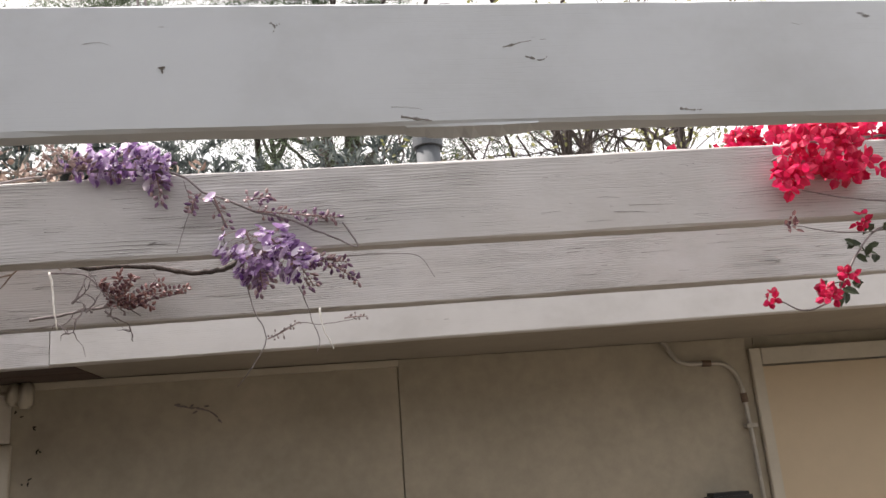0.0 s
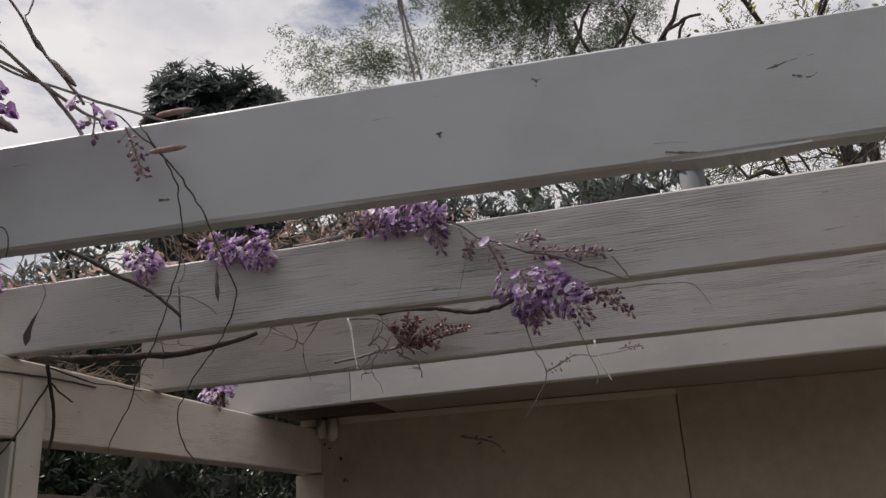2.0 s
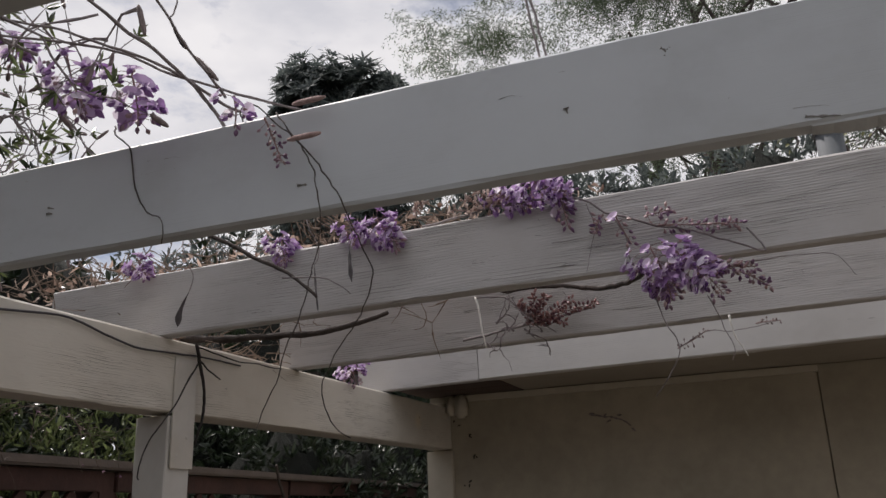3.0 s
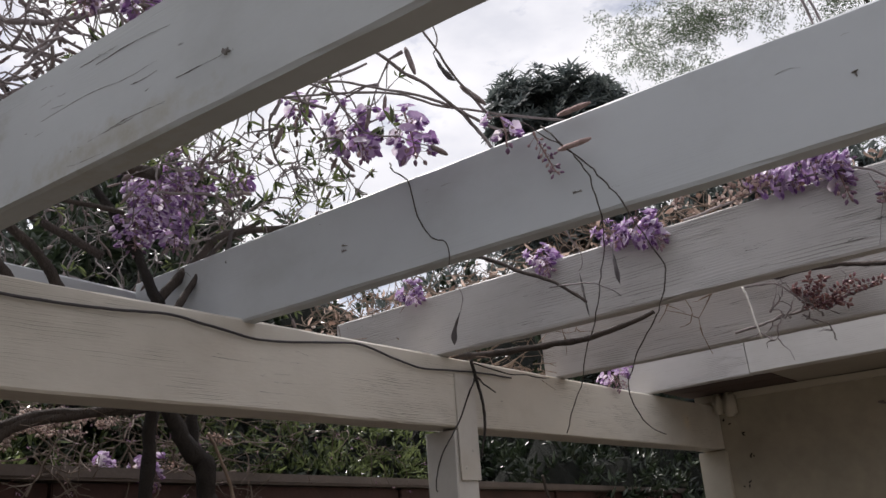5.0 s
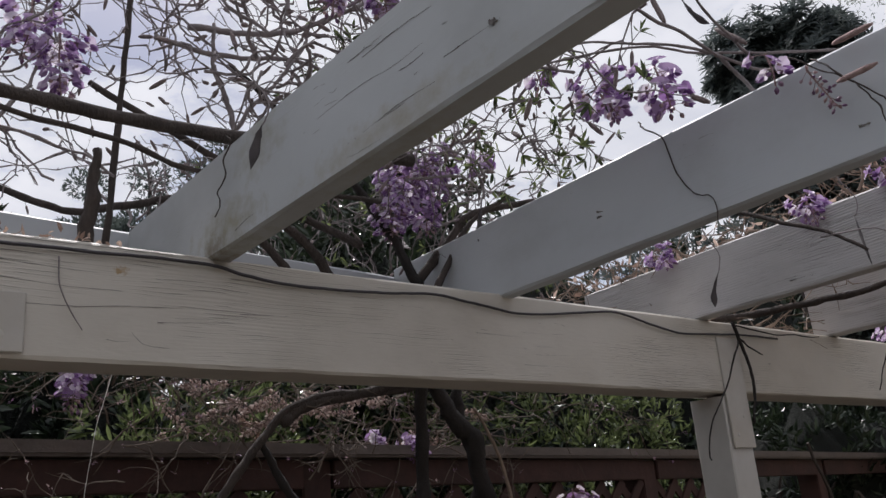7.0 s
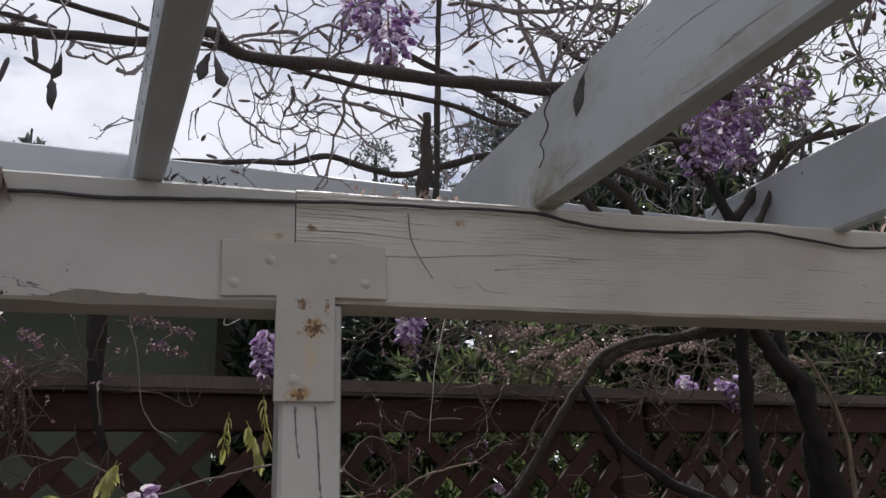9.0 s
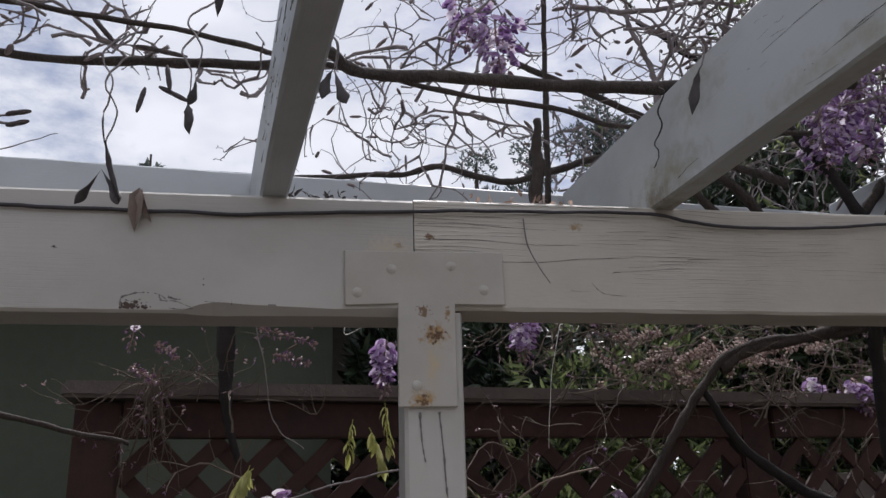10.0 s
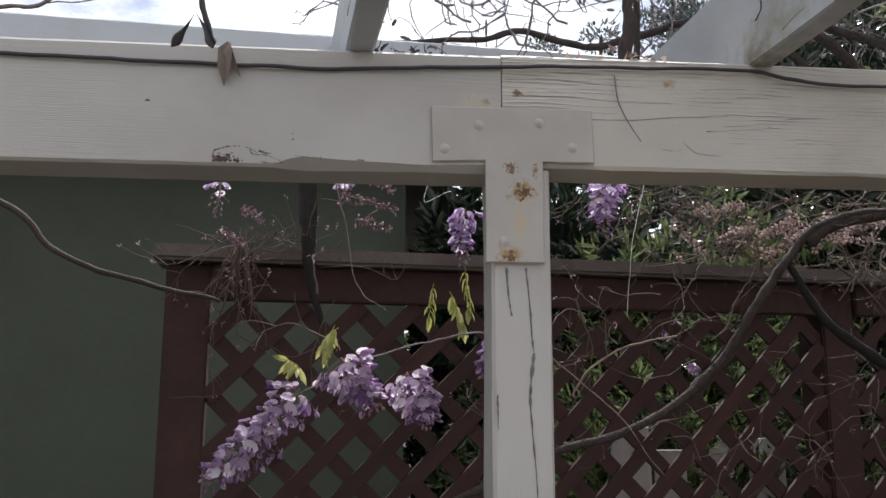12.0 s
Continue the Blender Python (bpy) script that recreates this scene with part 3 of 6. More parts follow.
class Acc:
    """Collects vertices and faces, and turns them into one part."""

    def __init__(self):
        self.v, self.f = [], []

    def flake(self, p, r, rng):
        n = len(self.v)
        k = 5
        for i in range(k):
            a = 6.283 * i / k + rng.uniform(-0.4, 0.4)
            self.v.append((p.x, p.y + r * math.cos(a), p.z + r * math.sin(a)))
        self.v.append((p.x + 0.0003, p.y, p.z))
        for i in range(k):
            self.f.append((n + i, n + (i + 1) % k, n + k))

    def leaf(self, p, d, nrm, length, width, fold=0.25, curl=0.15):
        """A folded, slightly curling pointed leaf from p along d."""
        d = d.normalized()
        s = d.cross(nrm)
        s = s.normalized() if s.length > 1e-5 else d.orthogonal().normalized()
        u = s.cross(d)
        n = len(self.v)
        w = width / 2
        a, b, c = p, p + d * length * 0.45 + u * (fold * -w * 0.4), p + d * length - u * curl * length
        self.v += [tuple(a), tuple(b), tuple(c),
                   tuple(p + d * length * 0.28 + s * w * 0.86 + u * fold * w), tuple(p + d * length * 0.66 + s * w * 0.8 + u * (fold * w - curl * length * 0.45)),
                   tuple(p + d * length * 0.28 - s * w * 0.86 + u * fold * w), tuple(p + d * length * 0.66 - s * w * 0.8 + u * (fold * w - curl * length * 0.45))]
        self.f += [(n, n + 1, n + 3), (n + 3, n + 1, n + 4), (n + 4, n + 1, n + 2), (n + 1, n, n + 5), (n + 1, n + 5, n + 6), (n + 1, n + 6, n + 2)]

    def sliver(self, p, d, nrm, length, width):
        """A narrow leaflet, too far off to show its fold."""
        d = d.normalized()
        s = d.cross(nrm)
        s = s.normalized() * (width / 2) if s.length > 1e-5 else d.orthogonal().normalized() * (width / 2)
        n = len(self.v)
        m = p + d * (length * 0.45)
        self.v += [tuple(p), tuple(m + s), tuple(p + d * length), tuple(m - s)]
        self.f.append((n, n + 1, n + 2, n + 3))

    def petal(self, p, o, u, r, cup=0.3):
        """A rounded cupped petal round p, facing o, its top towards u."""
        s = u.cross(o).normalized()
        u = o.cross(s).normalized()
        n = len(self.v)
        k = 8
        self.v.append(tuple(p))
        for i in range(k):
            a = 6.283 * i / k
            e = 1.0 + 0.12 * math.cos(2 * a + 0.4)
            self.v.append(tuple(p + (s * math.cos(a) * 1.05 + u * math.sin(a)) * r * e + o * r * cup * (0.6 + 0.5 * math.sin(a) ** 2)))
        for i in range(k):
            self.f.append((n, n + 1 + i, n + 1 + (i + 1) % k))

    def blob(self, p, d, length, r, sides=5, flat=1.0, prof=(0.15, 0.8, 1.0, 0.75, 0.2)):
        """A spindle from p along d, its radius following the profile."""
        d = d.normalized()
        s = d.orthogonal().normalized()
        t = d.cross(s)
        n = len(self.v)
        m = len(prof)
        for i, q in enumerate(prof):
            c = p + d * length * i / (m - 1)
            for k in range(sides):
                a = 6.283 * k / sides
                self.v.append(tuple(c + (s * math.cos(a) + t * math.sin(a) * flat) * r * q))
        for i in range(m - 1):
            for k in range(sides):
                k2 = (k + 1) % sides
                self.f.append((n + i * sides + k, n + i * sides + k2, n + (i + 1) * sides + k2, n + (i + 1) * sides + k))
        self.f.append(tuple(n + k for k in range(sides))[::-1])
        self.f.append(tuple(n + (m - 1) * sides + k for k in range(sides)))

    def tube(self, pts, r0, r1, sides=5, knob=0.0, rng=None):
        d0 = (pts[1] - pts[0]).normalized()
        s = d0.orthogonal().normalized()
        n = len(self.v)
        m = len(pts)
        for i, p in enumerate(pts):
            d = pts[min(i + 1, m - 1)] - pts[max(i - 1, 0)]
            d = d.normalized() if d.length > 1e-7 else d0
            s = s - d * s.dot(d)
            s = s.normalized() if s.length > 1e-6 else d.orthogonal().normalized()
            t = d.cross(s)
            r = r0 + (r1 - r0) * i / (m - 1)
            if knob and rng:
                r *= 1 + knob * rng.random() ** 2
            for k in range(sides):
                a = 6.283 * k / sides
                self.v.append(tuple(p + (s * math.cos(a) + t * math.sin(a)) * r))
        for i in range(m - 1):
            for k in range(sides):
                k2 = (k + 1) % sides
                self.f.append((n + i * sides + k, n + i * sides + k2, n + (i + 1) * sides + k2, n + (i + 1) * sides + k))
        self.f.append(tuple(n + k for k in range(sides))[::-1])
        self.f.append(tuple(n + (m - 1) * sides + k for k in range(sides)))

    def part(self, name, material, parent=None, label="", smooth=False, kind=""):
        me = bpy.data.meshes.new(name)
        me.from_pydata(self.v, [], self.f)
        me.materials.append(material)
        if smooth:
            me.polygons.foreach_set("use_smooth", [True] * len(me.polygons))
        me.update()
        ob = new(name, me)
        if parent is not None:
            ob.parent = parent
        return tagged(ob, label, kind=kind)


plates()


# ---- fence and the neighbour's house ----
FX, FENCE_TURN = -2.287, 7.8


def clip_strip(c, sign, y0, y1, z0, z1):
    """Ends of the line z = c + sign * y inside a rectangle."""
    pts = []
    for y in (y0, y1):
        z = c + sign * y
        if z0 <= z <= z1:
            pts.append((y, z))
    for z in (z0, z1):
        y = (z - c) / sign
        if y0 < y < y1:
            pts.append((y, z))
    return pts[:2] if len(pts) >= 2 else None


def fence():
    f = thing("lattice_fence", "dark redwood stained garden fence with a diagonal lattice top", "fence")
    posts_y = (-0.605, 0.955, 2.50, 4.05, 5.60, 7.15)
    for y in posts_y:
        part("fence_post", box_bm(FX - 0.09, y - 0.045, 0, FX + 0.012, y + 0.045, 1.786, 0.004), M_REDWOOD, f)
    part("cap_rail", box_bm(FX - 0.10, -0.675, 1.790, FX + 0.055, 7.25, 1.824, 0.007), M_CAP, f, "faded greyish redwood cap rail")
    for a, b in zip(posts_y, posts_y[1:]):
        part("top_rail", box_bm(FX - 0.02, a + 0.047, 1.714, FX + 0.022, b - 0.047, 1.787, 0.003), M_REDWOOD, f)
        part("bottom_rail", box_bm(FX - 0.02, a + 0.047, 0.82, FX + 0.022, b - 0.047, 0.91, 0.003), M_REDWOOD, f)
        for k in range(9):
            y0 = a + 0.05 + (b - a - 0.1) * k / 9
            part("fence_board", box_bm(FX - 0.018, y0 + 0.002, 0.05, FX - 0.002, y0 + (b - a - 0.1) / 9 - 0.002, 0.818, 0.002), M_REDWOOD, f)
        pitch, w = 0.122, 0.034
        for sign, x in ((1, FX + 0.004), (-1, FX - 0.005)):
            c0 = 1.701 - sign * (-0.430) + pitch / 2
            for k in range(-30, 31):
                seg = clip_strip(c0 + k * pitch, sign, a + 0.047, b - 0.047, 0.912, 1.712)
                if not seg:
                    continue
                (ya, za), (yb, zb) = sorted(seg)
                if math.hypot(yb - ya, zb - za) < 0.05:
                    continue
                ln = math.hypot(yb - ya, zb - za)
                part("lattice_strip", box_bm(0, -w / 2, -0.0048, ln, w / 2, 0.0048), M_REDWOOD, f, m=Matrix.Translation((x, ya, za)) @ Matrix(((0, 0, 1, 0), ((yb - ya) / ln, -(zb - za) / ln, 0, 0), ((zb - za) / ln, (yb - ya) / ln, 0, 0), (0, 0, 0, 1))))
    f.matrix_basis = Matrix.Translation((FX + 0.055, 0, 0)) @ pose(0, 0, 0, 0, 0, FENCE_TURN) @ Matrix.Translation((-FX - 0.055, 0, 0))


def leaning_boards():
    """Pale old boards that lean in the shrubs behind the lattice."""
    for k, (x, y0, y1, top, lean) in enumerate(((-2.50, 0.415, 0.515, 1.435, 5.0), (-2.50, 0.520, 0.600, 1.375, 3.8), (-2.72, 0.740, 0.830, 1.400, 3.5), (-2.74, 0.880, 0.980, 1.390, 3.0), (-2.50, 1.225, 1.430, 1.628, 4.0))):
        b = thing("board", "pale grey weathered board leaning behind the lattice fence", "board", "leaning boards")
        bm = board_bm(y1 - y0, 0.018, top, chamfer=0.002, seed=60 + k, step=0.04)
        part("plank", bm, M_PALEBOARD, b, m=Matrix.Translation((x, y0, 0.004)) @ pose(0, 0, 0, 0, 0, 90) @ pose(0, 0, 0, -lean, 0, 0))


leaning_boards()

fence()


def green_house():
    h = thing("neighbour_house", "grey-green stucco house beyond the fence in shade", "house")
    x = -3.5
    part("wall", box_bm(x - 4, -7.0, 0, x, -0.09, 2.46), M_GREEN, h)
    part("roof", box_bm(x - 4.3, -7.3, 2.463, x + 0.45, 0.16, 2.56, 0.01), M_ROOF, h, "dark overhanging eave")


green_house()


# ---- wire, pipe and fittings ----
def wire():
    bm = bmesh.new()
    x = BEAM_X + 0.006
    ys = ((-2.5, 1.972), (-1.2, 1.966), (-0.72, 1.963), (-0.514, 1.960), (-0.349, 1.958), (-0.24, 1.961), (-0.055, 1.971), (0.153, 1.977), (0.295, 1.979), (0.358, 1.969), (0.432, 1.963),
          (0.586, 1.966), (0.696, 1.975), (0.821, 1.964), (0.91, 1.958), (1.10, 1.979), (1.183, 1.981), (1.345, 1.956), (1.55, 1.966), (1.72, 1.968))
    tube(bm, smooth_path([(x, y, z) for y, z in ys], 8, 0.002, 3), 0.0031, 0.0024, 6)
    return tagged(part("wire", bm, M_WIRE, smooth=True), "thin dark wire running along the white beam", "wire")


def conduit():
    c = thing("conduit", "painted steel electrical conduit bent beside the door", "conduit")
    bm = bmesh.new()
    y = 3.145
    pts = [(0.875, y, 2.044), (0.893, y, 2.03), (0.905, y, 2.00), (0.93, y, 1.967), (0.975, y, 1.953), (1.04, y, 1.951), (1.105, y, 1.945), (1.147, y, 1.91), (1.163, y, 1.86), (1.168, y, 1.80), (1.178, y, 1.45), (1.18, y, 0.6)]
    tube(bm, smooth_path(pts, 6), 0.0085, 0.0085, 8)
    part("pipe", bm, M_CONDUIT, c, smooth=True)
    for p, q in (((1.022, y, 1.9515), (1.056, y, 1.9500)), ((1.1665, y, 1.83), (1.169, y, 1.795))):
        bm = bmesh.new()
        tube(bm, [Vector(p), Vector(q)], 0.0125, 0.0125, 10)
        part("coupling", bm, M_RUSTY, c, "dull brown coupling")
    part("clip", box_bm(1.155, y - 0.012, 1.70, 1.200, y + 0.02, 1.715, 0.002), M_CONDUIT, c)


def wall_box():
    b = thing("wall_lamp", "black box-shaped wall lamp on the garage wall", "lamp")
    part("housing", box_bm(0.945, 3.05, 1.27, 1.10, 3.14, 1.478, 0.012), M_BLACK, b)
    part("back_plate", box_bm(0.97, 3.14, 1.29, 1.075, 3.166, 1.45, 0.004), M_BLACK, b)


def eave_block():
    """Two rounded wooden blocks side by side under the eave."""
    b = thing("eave_lamp", "small white weathered fitting of two rounded blocks under the eave", "lamp")
    for x0, x1, z0, z1 in ((-1.515, -1.480, 1.962, 2.040), (-1.476, -1.434, 1.950, 2.040)):
        bm = box_bm(x0, 3.09, z0, x1, 3.145, z1, 0.009)
        for v in bm.verts:
            v.co.y += 0.010 * ((v.co.z - z0) / (z1 - z0)) ** 2
            v.co.x += 0.004 * math.sin((v.co.z - z0) * 40)
        part("block", bm, M_TRIM, b, smooth=True)


def vent_pipe():
    v = thing("vent_pipe", "grey metal vent pipe rising from the garage roof", "pipe")
    bm = bmesh.new()
    tube(bm, [(0.022, 3.02, 2.17), (0.022, 3.02, 2.828)], 0.046, 0.046, 20)
    part("pipe", bm, M_PIPE, v, smooth=True)
    bm = bmesh.new()
    tube(bm, [(0.022, 3.02, 2.83), (0.022, 3.02, 2.876)], 0.058, 0.058, 20)
    part("collar", bm, M_PIPE, v)
    bm = bmesh.new()
    tube(bm, [(0.022, 3.02, 2.878), (0.022, 3.02, 2.93)], 0.046, 0.046, 20)
    part("cap", bm, M_PIPE, v, smooth=True)


wire()
conduit()
wall_box()
eave_block()
vent_pipe()


# ---- cracks and knocks in the painted wood ----
def cracks(strokes, place, width, seed, parent=None):
    """Thin tapering open cracks; place turns the two board coordinates into a point."""
    rng = random.Random(seed)
    acc = Acc()
    for pl in strokes:
        pts = smooth_path([place(u, v) for u, v in pl], 8, 0.0010, seed)
        pts = [q + Vector(noise.noise_vector(q * 160)) * 0.0005 for q in pts]
        acc.tube(pts, width * rng.uniform(0.12, 0.28), width * 0.08, 4, 2.2, rng)
    return acc.part("crack", M_CRACK, pergola, "fine dark open cracks in the paint", kind="stuff")


def stray_cracks(n, u0, u1, v0, v1, seed, long=0.10):
    rng = random.Random(seed)
    out = []
    for _ in range(n):
        u, v, ln = rng.uniform(u0, u1), rng.uniform(v0, v1), rng.uniform(0.15, 1.0) ** 2 * long
        out.append(((u, v), (u + ln * 0.5, v + rng.gauss(0, 0.0015)), (u + ln, v + rng.gauss(0, 0.002))))
    return out


def all_cracks():
    mid = [((0.119, 2.059), (0.158, 2.046), (0.221, 2.042)), ((-0.082, 2.081), (-0.055, 2.087), (-0.024, 2.091)), ((-0.057, 2.068), (-0.040, 2.063), (-0.031, 2.068)),
               ((-0.345, 2.116), (-0.340, 2.111), (-0.342, 2.103)), ((-0.340, 2.111), (-0.333, 2.115)), ((-0.463, 2.062), (-0.462, 2.055))]
    on = lambda y0, slope: (lambda u, v: (u, y0 + slope * (u - BEAM_X), v))
    cracks(mid[:-3], on(R3_Y, R3_SLOPE), 0.0030, 1)
    cracks(mid[-3:] + [((-0.205, 1.997), (-0.189, 1.994), (-0.171, 1.992)), ((0.118, 1.998), (0.132, 1.996), (0.147, 1.996))], on(R3_Y, R3_SLOPE), 0.006, 12)
    cracks(stray_cracks(26, -1.4, 0.5, 2.0, 2.12, 2, 0.05), on(R3_Y, R3_SLOPE), 0.0006, 2)
    near = [((-1.209, 2.077), (-1.122, 2.079), (-1.057, 2.072), (-0.999, 2.072)), ((-1.306, 2.091), (-1.242, 2.096), (-1.189, 2.099)), ((-1.108, 2.112), (-1.049, 2.112), (-0.980, 2.106)), ((-0.968, 2.039), (-0.926, 2.038), (-0.890, 2.037)),
            ((-1.145, 2.017), (-1.085, 2.019), (-1.035, 2.019)), ((-1.198, 2.011), (-1.138, 1.999), (-1.083, 1.996)), ((-0.894, 2.036), (-0.888, 2.039), (-0.886, 2.034)), ((-0.896, 2.042), (-0.890, 2.032)), ((-1.105, 2.123), (-1.087, 2.117)),
            ((-1.430, 2.004), (-1.397, 2.010), (-1.356, 2.011)), ((-1.248, 2.061), (-1.194, 2.062))]
    cracks([((-0.899, 2.040), (-0.894, 2.038), (-0.889, 2.036)), ((-0.896, 2.035), (-0.893, 2.041))], on(R2_Y, R2_SLOPE), 0.008, 13)
    cracks([((-1.266, 2.066), (-1.254, 2.063)), ((-1.266, 2.056), (-1.256, 2.055)), ((-0.832, 2.027), (-0.818, 2.026))], on(R3_Y, R3_SLOPE), 0.007, 14)
    cracks(near, on(R2_Y, R2_SLOPE), 0.0010, 3)
    cracks(stray_cracks(16, -1.5, -0.6, 2.01, 2.13, 4, 0.10), on(R2_Y, R2_SLOPE), 0.0010, 4)
    cracks(stray_cracks(70, -1.52, -0.85, 2.0, 2.14, 17, 0.05), on(-0.270, 0.1072), 0.0020, 17)
    cracks(stray_cracks(120, -1.3, 0.9, 2.01, 2.14, 5, 0.09), on(R4_Y, R4_SLOPE), 0.0011, 5)
    cracks(stray_cracks(100, -1.2, 1.1, 2.02, 2.14, 6, 0.11), on(1.970, 0.0), 0.0013, 6)
    beam = [((-0.049, 1.955), (0.005, 1.956), (0.077, 1.953), (0.159, 1.950)), ((-0.040, 1.931), (0.036, 1.932), (0.117, 1.928), (0.191, 1.928)), ((0.068, 1.900), (0.141, 1.902), (0.198, 1.908), (0.273, 1.912)),
            ((0.205, 1.872), (0.222, 1.857), (0.257, 1.853)), ((0.239, 1.889), (0.289, 1.892), (0.348, 1.896)), ((0.357, 1.910), (0.434, 1.914))]
    side = lambda xx: (lambda u, v: (xx, u, v))
    cracks(beam, side(BEAM_X), 0.0016, 7)
    cracks(stray_cracks(46, 0.15, 1.45, 1.845, 1.955, 8, 0.13), side(BEAM_X), 0.0007, 8)
    cracks(stray_cracks(10, 1.5, 2.4, 1.90, 1.98, 9, 0.06), side(BEAM_X), 0.0009, 9)
    blister = [((-0.441, 1.826), (-0.4415, 1.838), (-0.432, 1.843), (-0.4236, 1.8455), (-0.408, 1.846), (-0.394, 1.844), (-0.385, 1.838)), ((-0.394, 1.844), (-0.390, 1.836), (-0.376, 1.8355), (-0.366, 1.833), (-0.352, 1.827)),
               ((-0.436, 1.836), (-0.425, 1.834), (-0.415, 1.837), (-0.408, 1.832), (-0.412, 1.826)), ((-0.425, 1.834), (-0.421, 1.827)), ((-0.382, 1.841), (-0.372, 1.838), (-0.366, 1.838)), ((-0.380, 1.826), (-0.366, 1.8245), (-0.350, 1.8255))]
    cracks(blister, side(BEAM_X + 0.0022), 0.0036, 10)
    cracks([((-0.3005, 1.832), (-0.3005, 1.841)), ((-0.335, 1.8355), (-0.320, 1.8345), (-0.303, 1.8350)), ((-0.29, 1.8335), (-0.205, 1.8300), (-0.156, 1.8281), (-0.10, 1.8300))], side(BEAM_X + 0.0018), 0.0024, 15)
    cracks([((-0.3386, 1.867), (-0.3384, 1.865)), ((-0.3382, 1.859), (-0.338, 1.857)), ((-0.534, 1.9055), (-0.527, 1.905)), ((-0.531, 1.907), (-0.530, 1.904))], side(BEAM_X + 0.0022), 0.0040, 16)
    peel, rng = Acc(), random.Random(21)
    for _ in range(46):
        peel.flake(Vector((BEAM_X + 0.0025, rng.choice((-0.436, -0.432, -0.424, -0.416)) + rng.gauss(0, 0.004), 1.826 + abs(rng.gauss(0, 0.004)))), rng.uniform(0.0008, 0.003), rng)
    peel.part("bare_patch", M_BROWN, pergola, "bare brown wood where the paint has peeled", kind="stuff")
    post = [((-0.049, 1.689), (-0.047, 1.654), (-0.043, 1.624)), ((-0.023, 1.689), (-0.019, 1.639), (-0.016, 1.594), (-0.014, 1.576)), ((-0.014, 1.576), (-0.020, 1.520), (-0.016, 1.462), (-0.012, 1.390)), ((-0.063, 1.520), (-0.062, 1.477))]
    cracks(post, side(BEAM_X + 0.0003), 0.0055, 11)


all_cracks()


def splinter():
    """The split lower edge of the middle rafter, a thin sliver hanging by its ends."""
    bm = bmesh.new()
    rings = []
    for i in range(15):
        f = i / 14
        x = -0.20 + 0.15 * f
        drop = 0.005 * math.sin(f * math.pi) ** 0.8 + 0.004 * noise.noise(Vector((x * 90, 0, 0)))
        rings.append([bm.verts.new((x, 0.896 + 0.002 * f, 1.9885)), bm.verts.new((x, 0.897, 1.986 - drop * 0.2)), bm.verts.new((x, 0.918, 1.985 - drop * 1.2)), bm.verts.new((x, 0.920, 1.9885))])
    for a, b in zip(rings, rings[1:]):
        for k in range(4):
            bm.faces.new((a[k], a[(k + 1) % 4], b[(k + 1) % 4], b[k]))
    bm.faces.new(rings[0])
    bm.faces.new(rings[-1][::-1])
    bmesh.ops.recalc_face_normals(bm, faces=bm.faces[:])
    part("splinter", bm, M_WHITE, pergola, "split lower edge of the rafter")


splinter()
wall_vine = Acc()
wall_vine.tube(smooth_path([(-0.948, 3.152, 1.935), (-0.90, 3.150, 1.918), (-0.868, 3.150, 1.917), (-0.83, 3.152, 1.905), (-0.799, 3.152, 1.878)], 5, 0.008, 4), 0.0024, 0.0014, 5, 1.6, random.Random(3))
bits = random.Random(9)
for wx, wz in ((-0.93, 1.93), (-0.90, 1.915), (-0.85, 1.92), (-0.80, 1.87), (-0.87, 1.905)):
    wall_vine.leaf(Vector((wx, 3.160, wz)), Vector((bits.gauss(0, 1), -0.2, bits.gauss(0, 1))), Vector((0, -1, 0.2)), 0.022, 0.009, 0.5, 0.3)
stuck = Acc()
for wx, wz in ((-1.453, 1.698), (-1.50, 1.935), (-1.449, 1.882), (-1.416, 1.801)):
    for _ in range(3):
        stuck.leaf(Vector((wx + bits.gauss(0, 0.008), 3.160, wz + bits.gauss(0, 0.008))), Vector((bits.gauss(0, 1), -0.2, bits.gauss(0, 1))), Vector((0, -1, 0.2)), bits.uniform(0.008, 0.018), 0.007, 0.5, 0.3)
tagged(stuck.part("wall_debris", M_DARKBARK), "dark dry bits stuck to the garage wall", "debris")
tagged(wall_vine.part("dried_tendril", M_TWIG), "dried dark tendril stuck to the garage wall", "tendril")


# ---- plants on the pergola ----
def zigzag(acc, rng, p, d, length, r, up=0.25, depth=1, tips=None, step=0.021, kink=0.58, spurs=False):
    """A knotty twig; shorter twigs leave it while depth lasts. Tips are noted as (place, direction)."""
    pts = [p.copy()]
    d = d.normalized()
    n = max(3, int(length / step))
    for i in range(n):
        d = (d + Vector((rng.gauss(0, kink), rng.gauss(0, kink), rng.gauss(up * 0.4, kink))) * 0.55).normalized()
        p = p + d * step * rng.uniform(0.7, 1.3)
        pts.append(p.copy())
        if spurs and rng.random() < 0.55:
            acc.blob(p, rand_unit(rng) + d * 0.4, rng.uniform(0.003, 0.0075), r * rng.uniform(0.7, 1.0), 4, 1.0, (1.0, 0.9, 0.7))
        if depth > 0 and rng.random() < 0.30:
            e = (d + Vector((rng.gauss(0, 1), rng.gauss(0, 1), rng.gauss(0.2, 0.8)))).normalized()
            zigzag(acc, rng, p, e, length * rng.uniform(0.25, 0.55), r * 0.62, up, depth - 1, tips, step, kink, spurs)
    acc.tube(pts, r, r * 0.35, 5, 1.1, rng)
    if tips is not None:
        tips.append((p, d))


def rand_unit(rng):
    v = Vector((rng.gauss(0, 1), rng.gauss(0, 1), rng.gauss(0, 1)))
    return v.normalized() if v.length > 1e-4 else Vector((0, 0, 1))


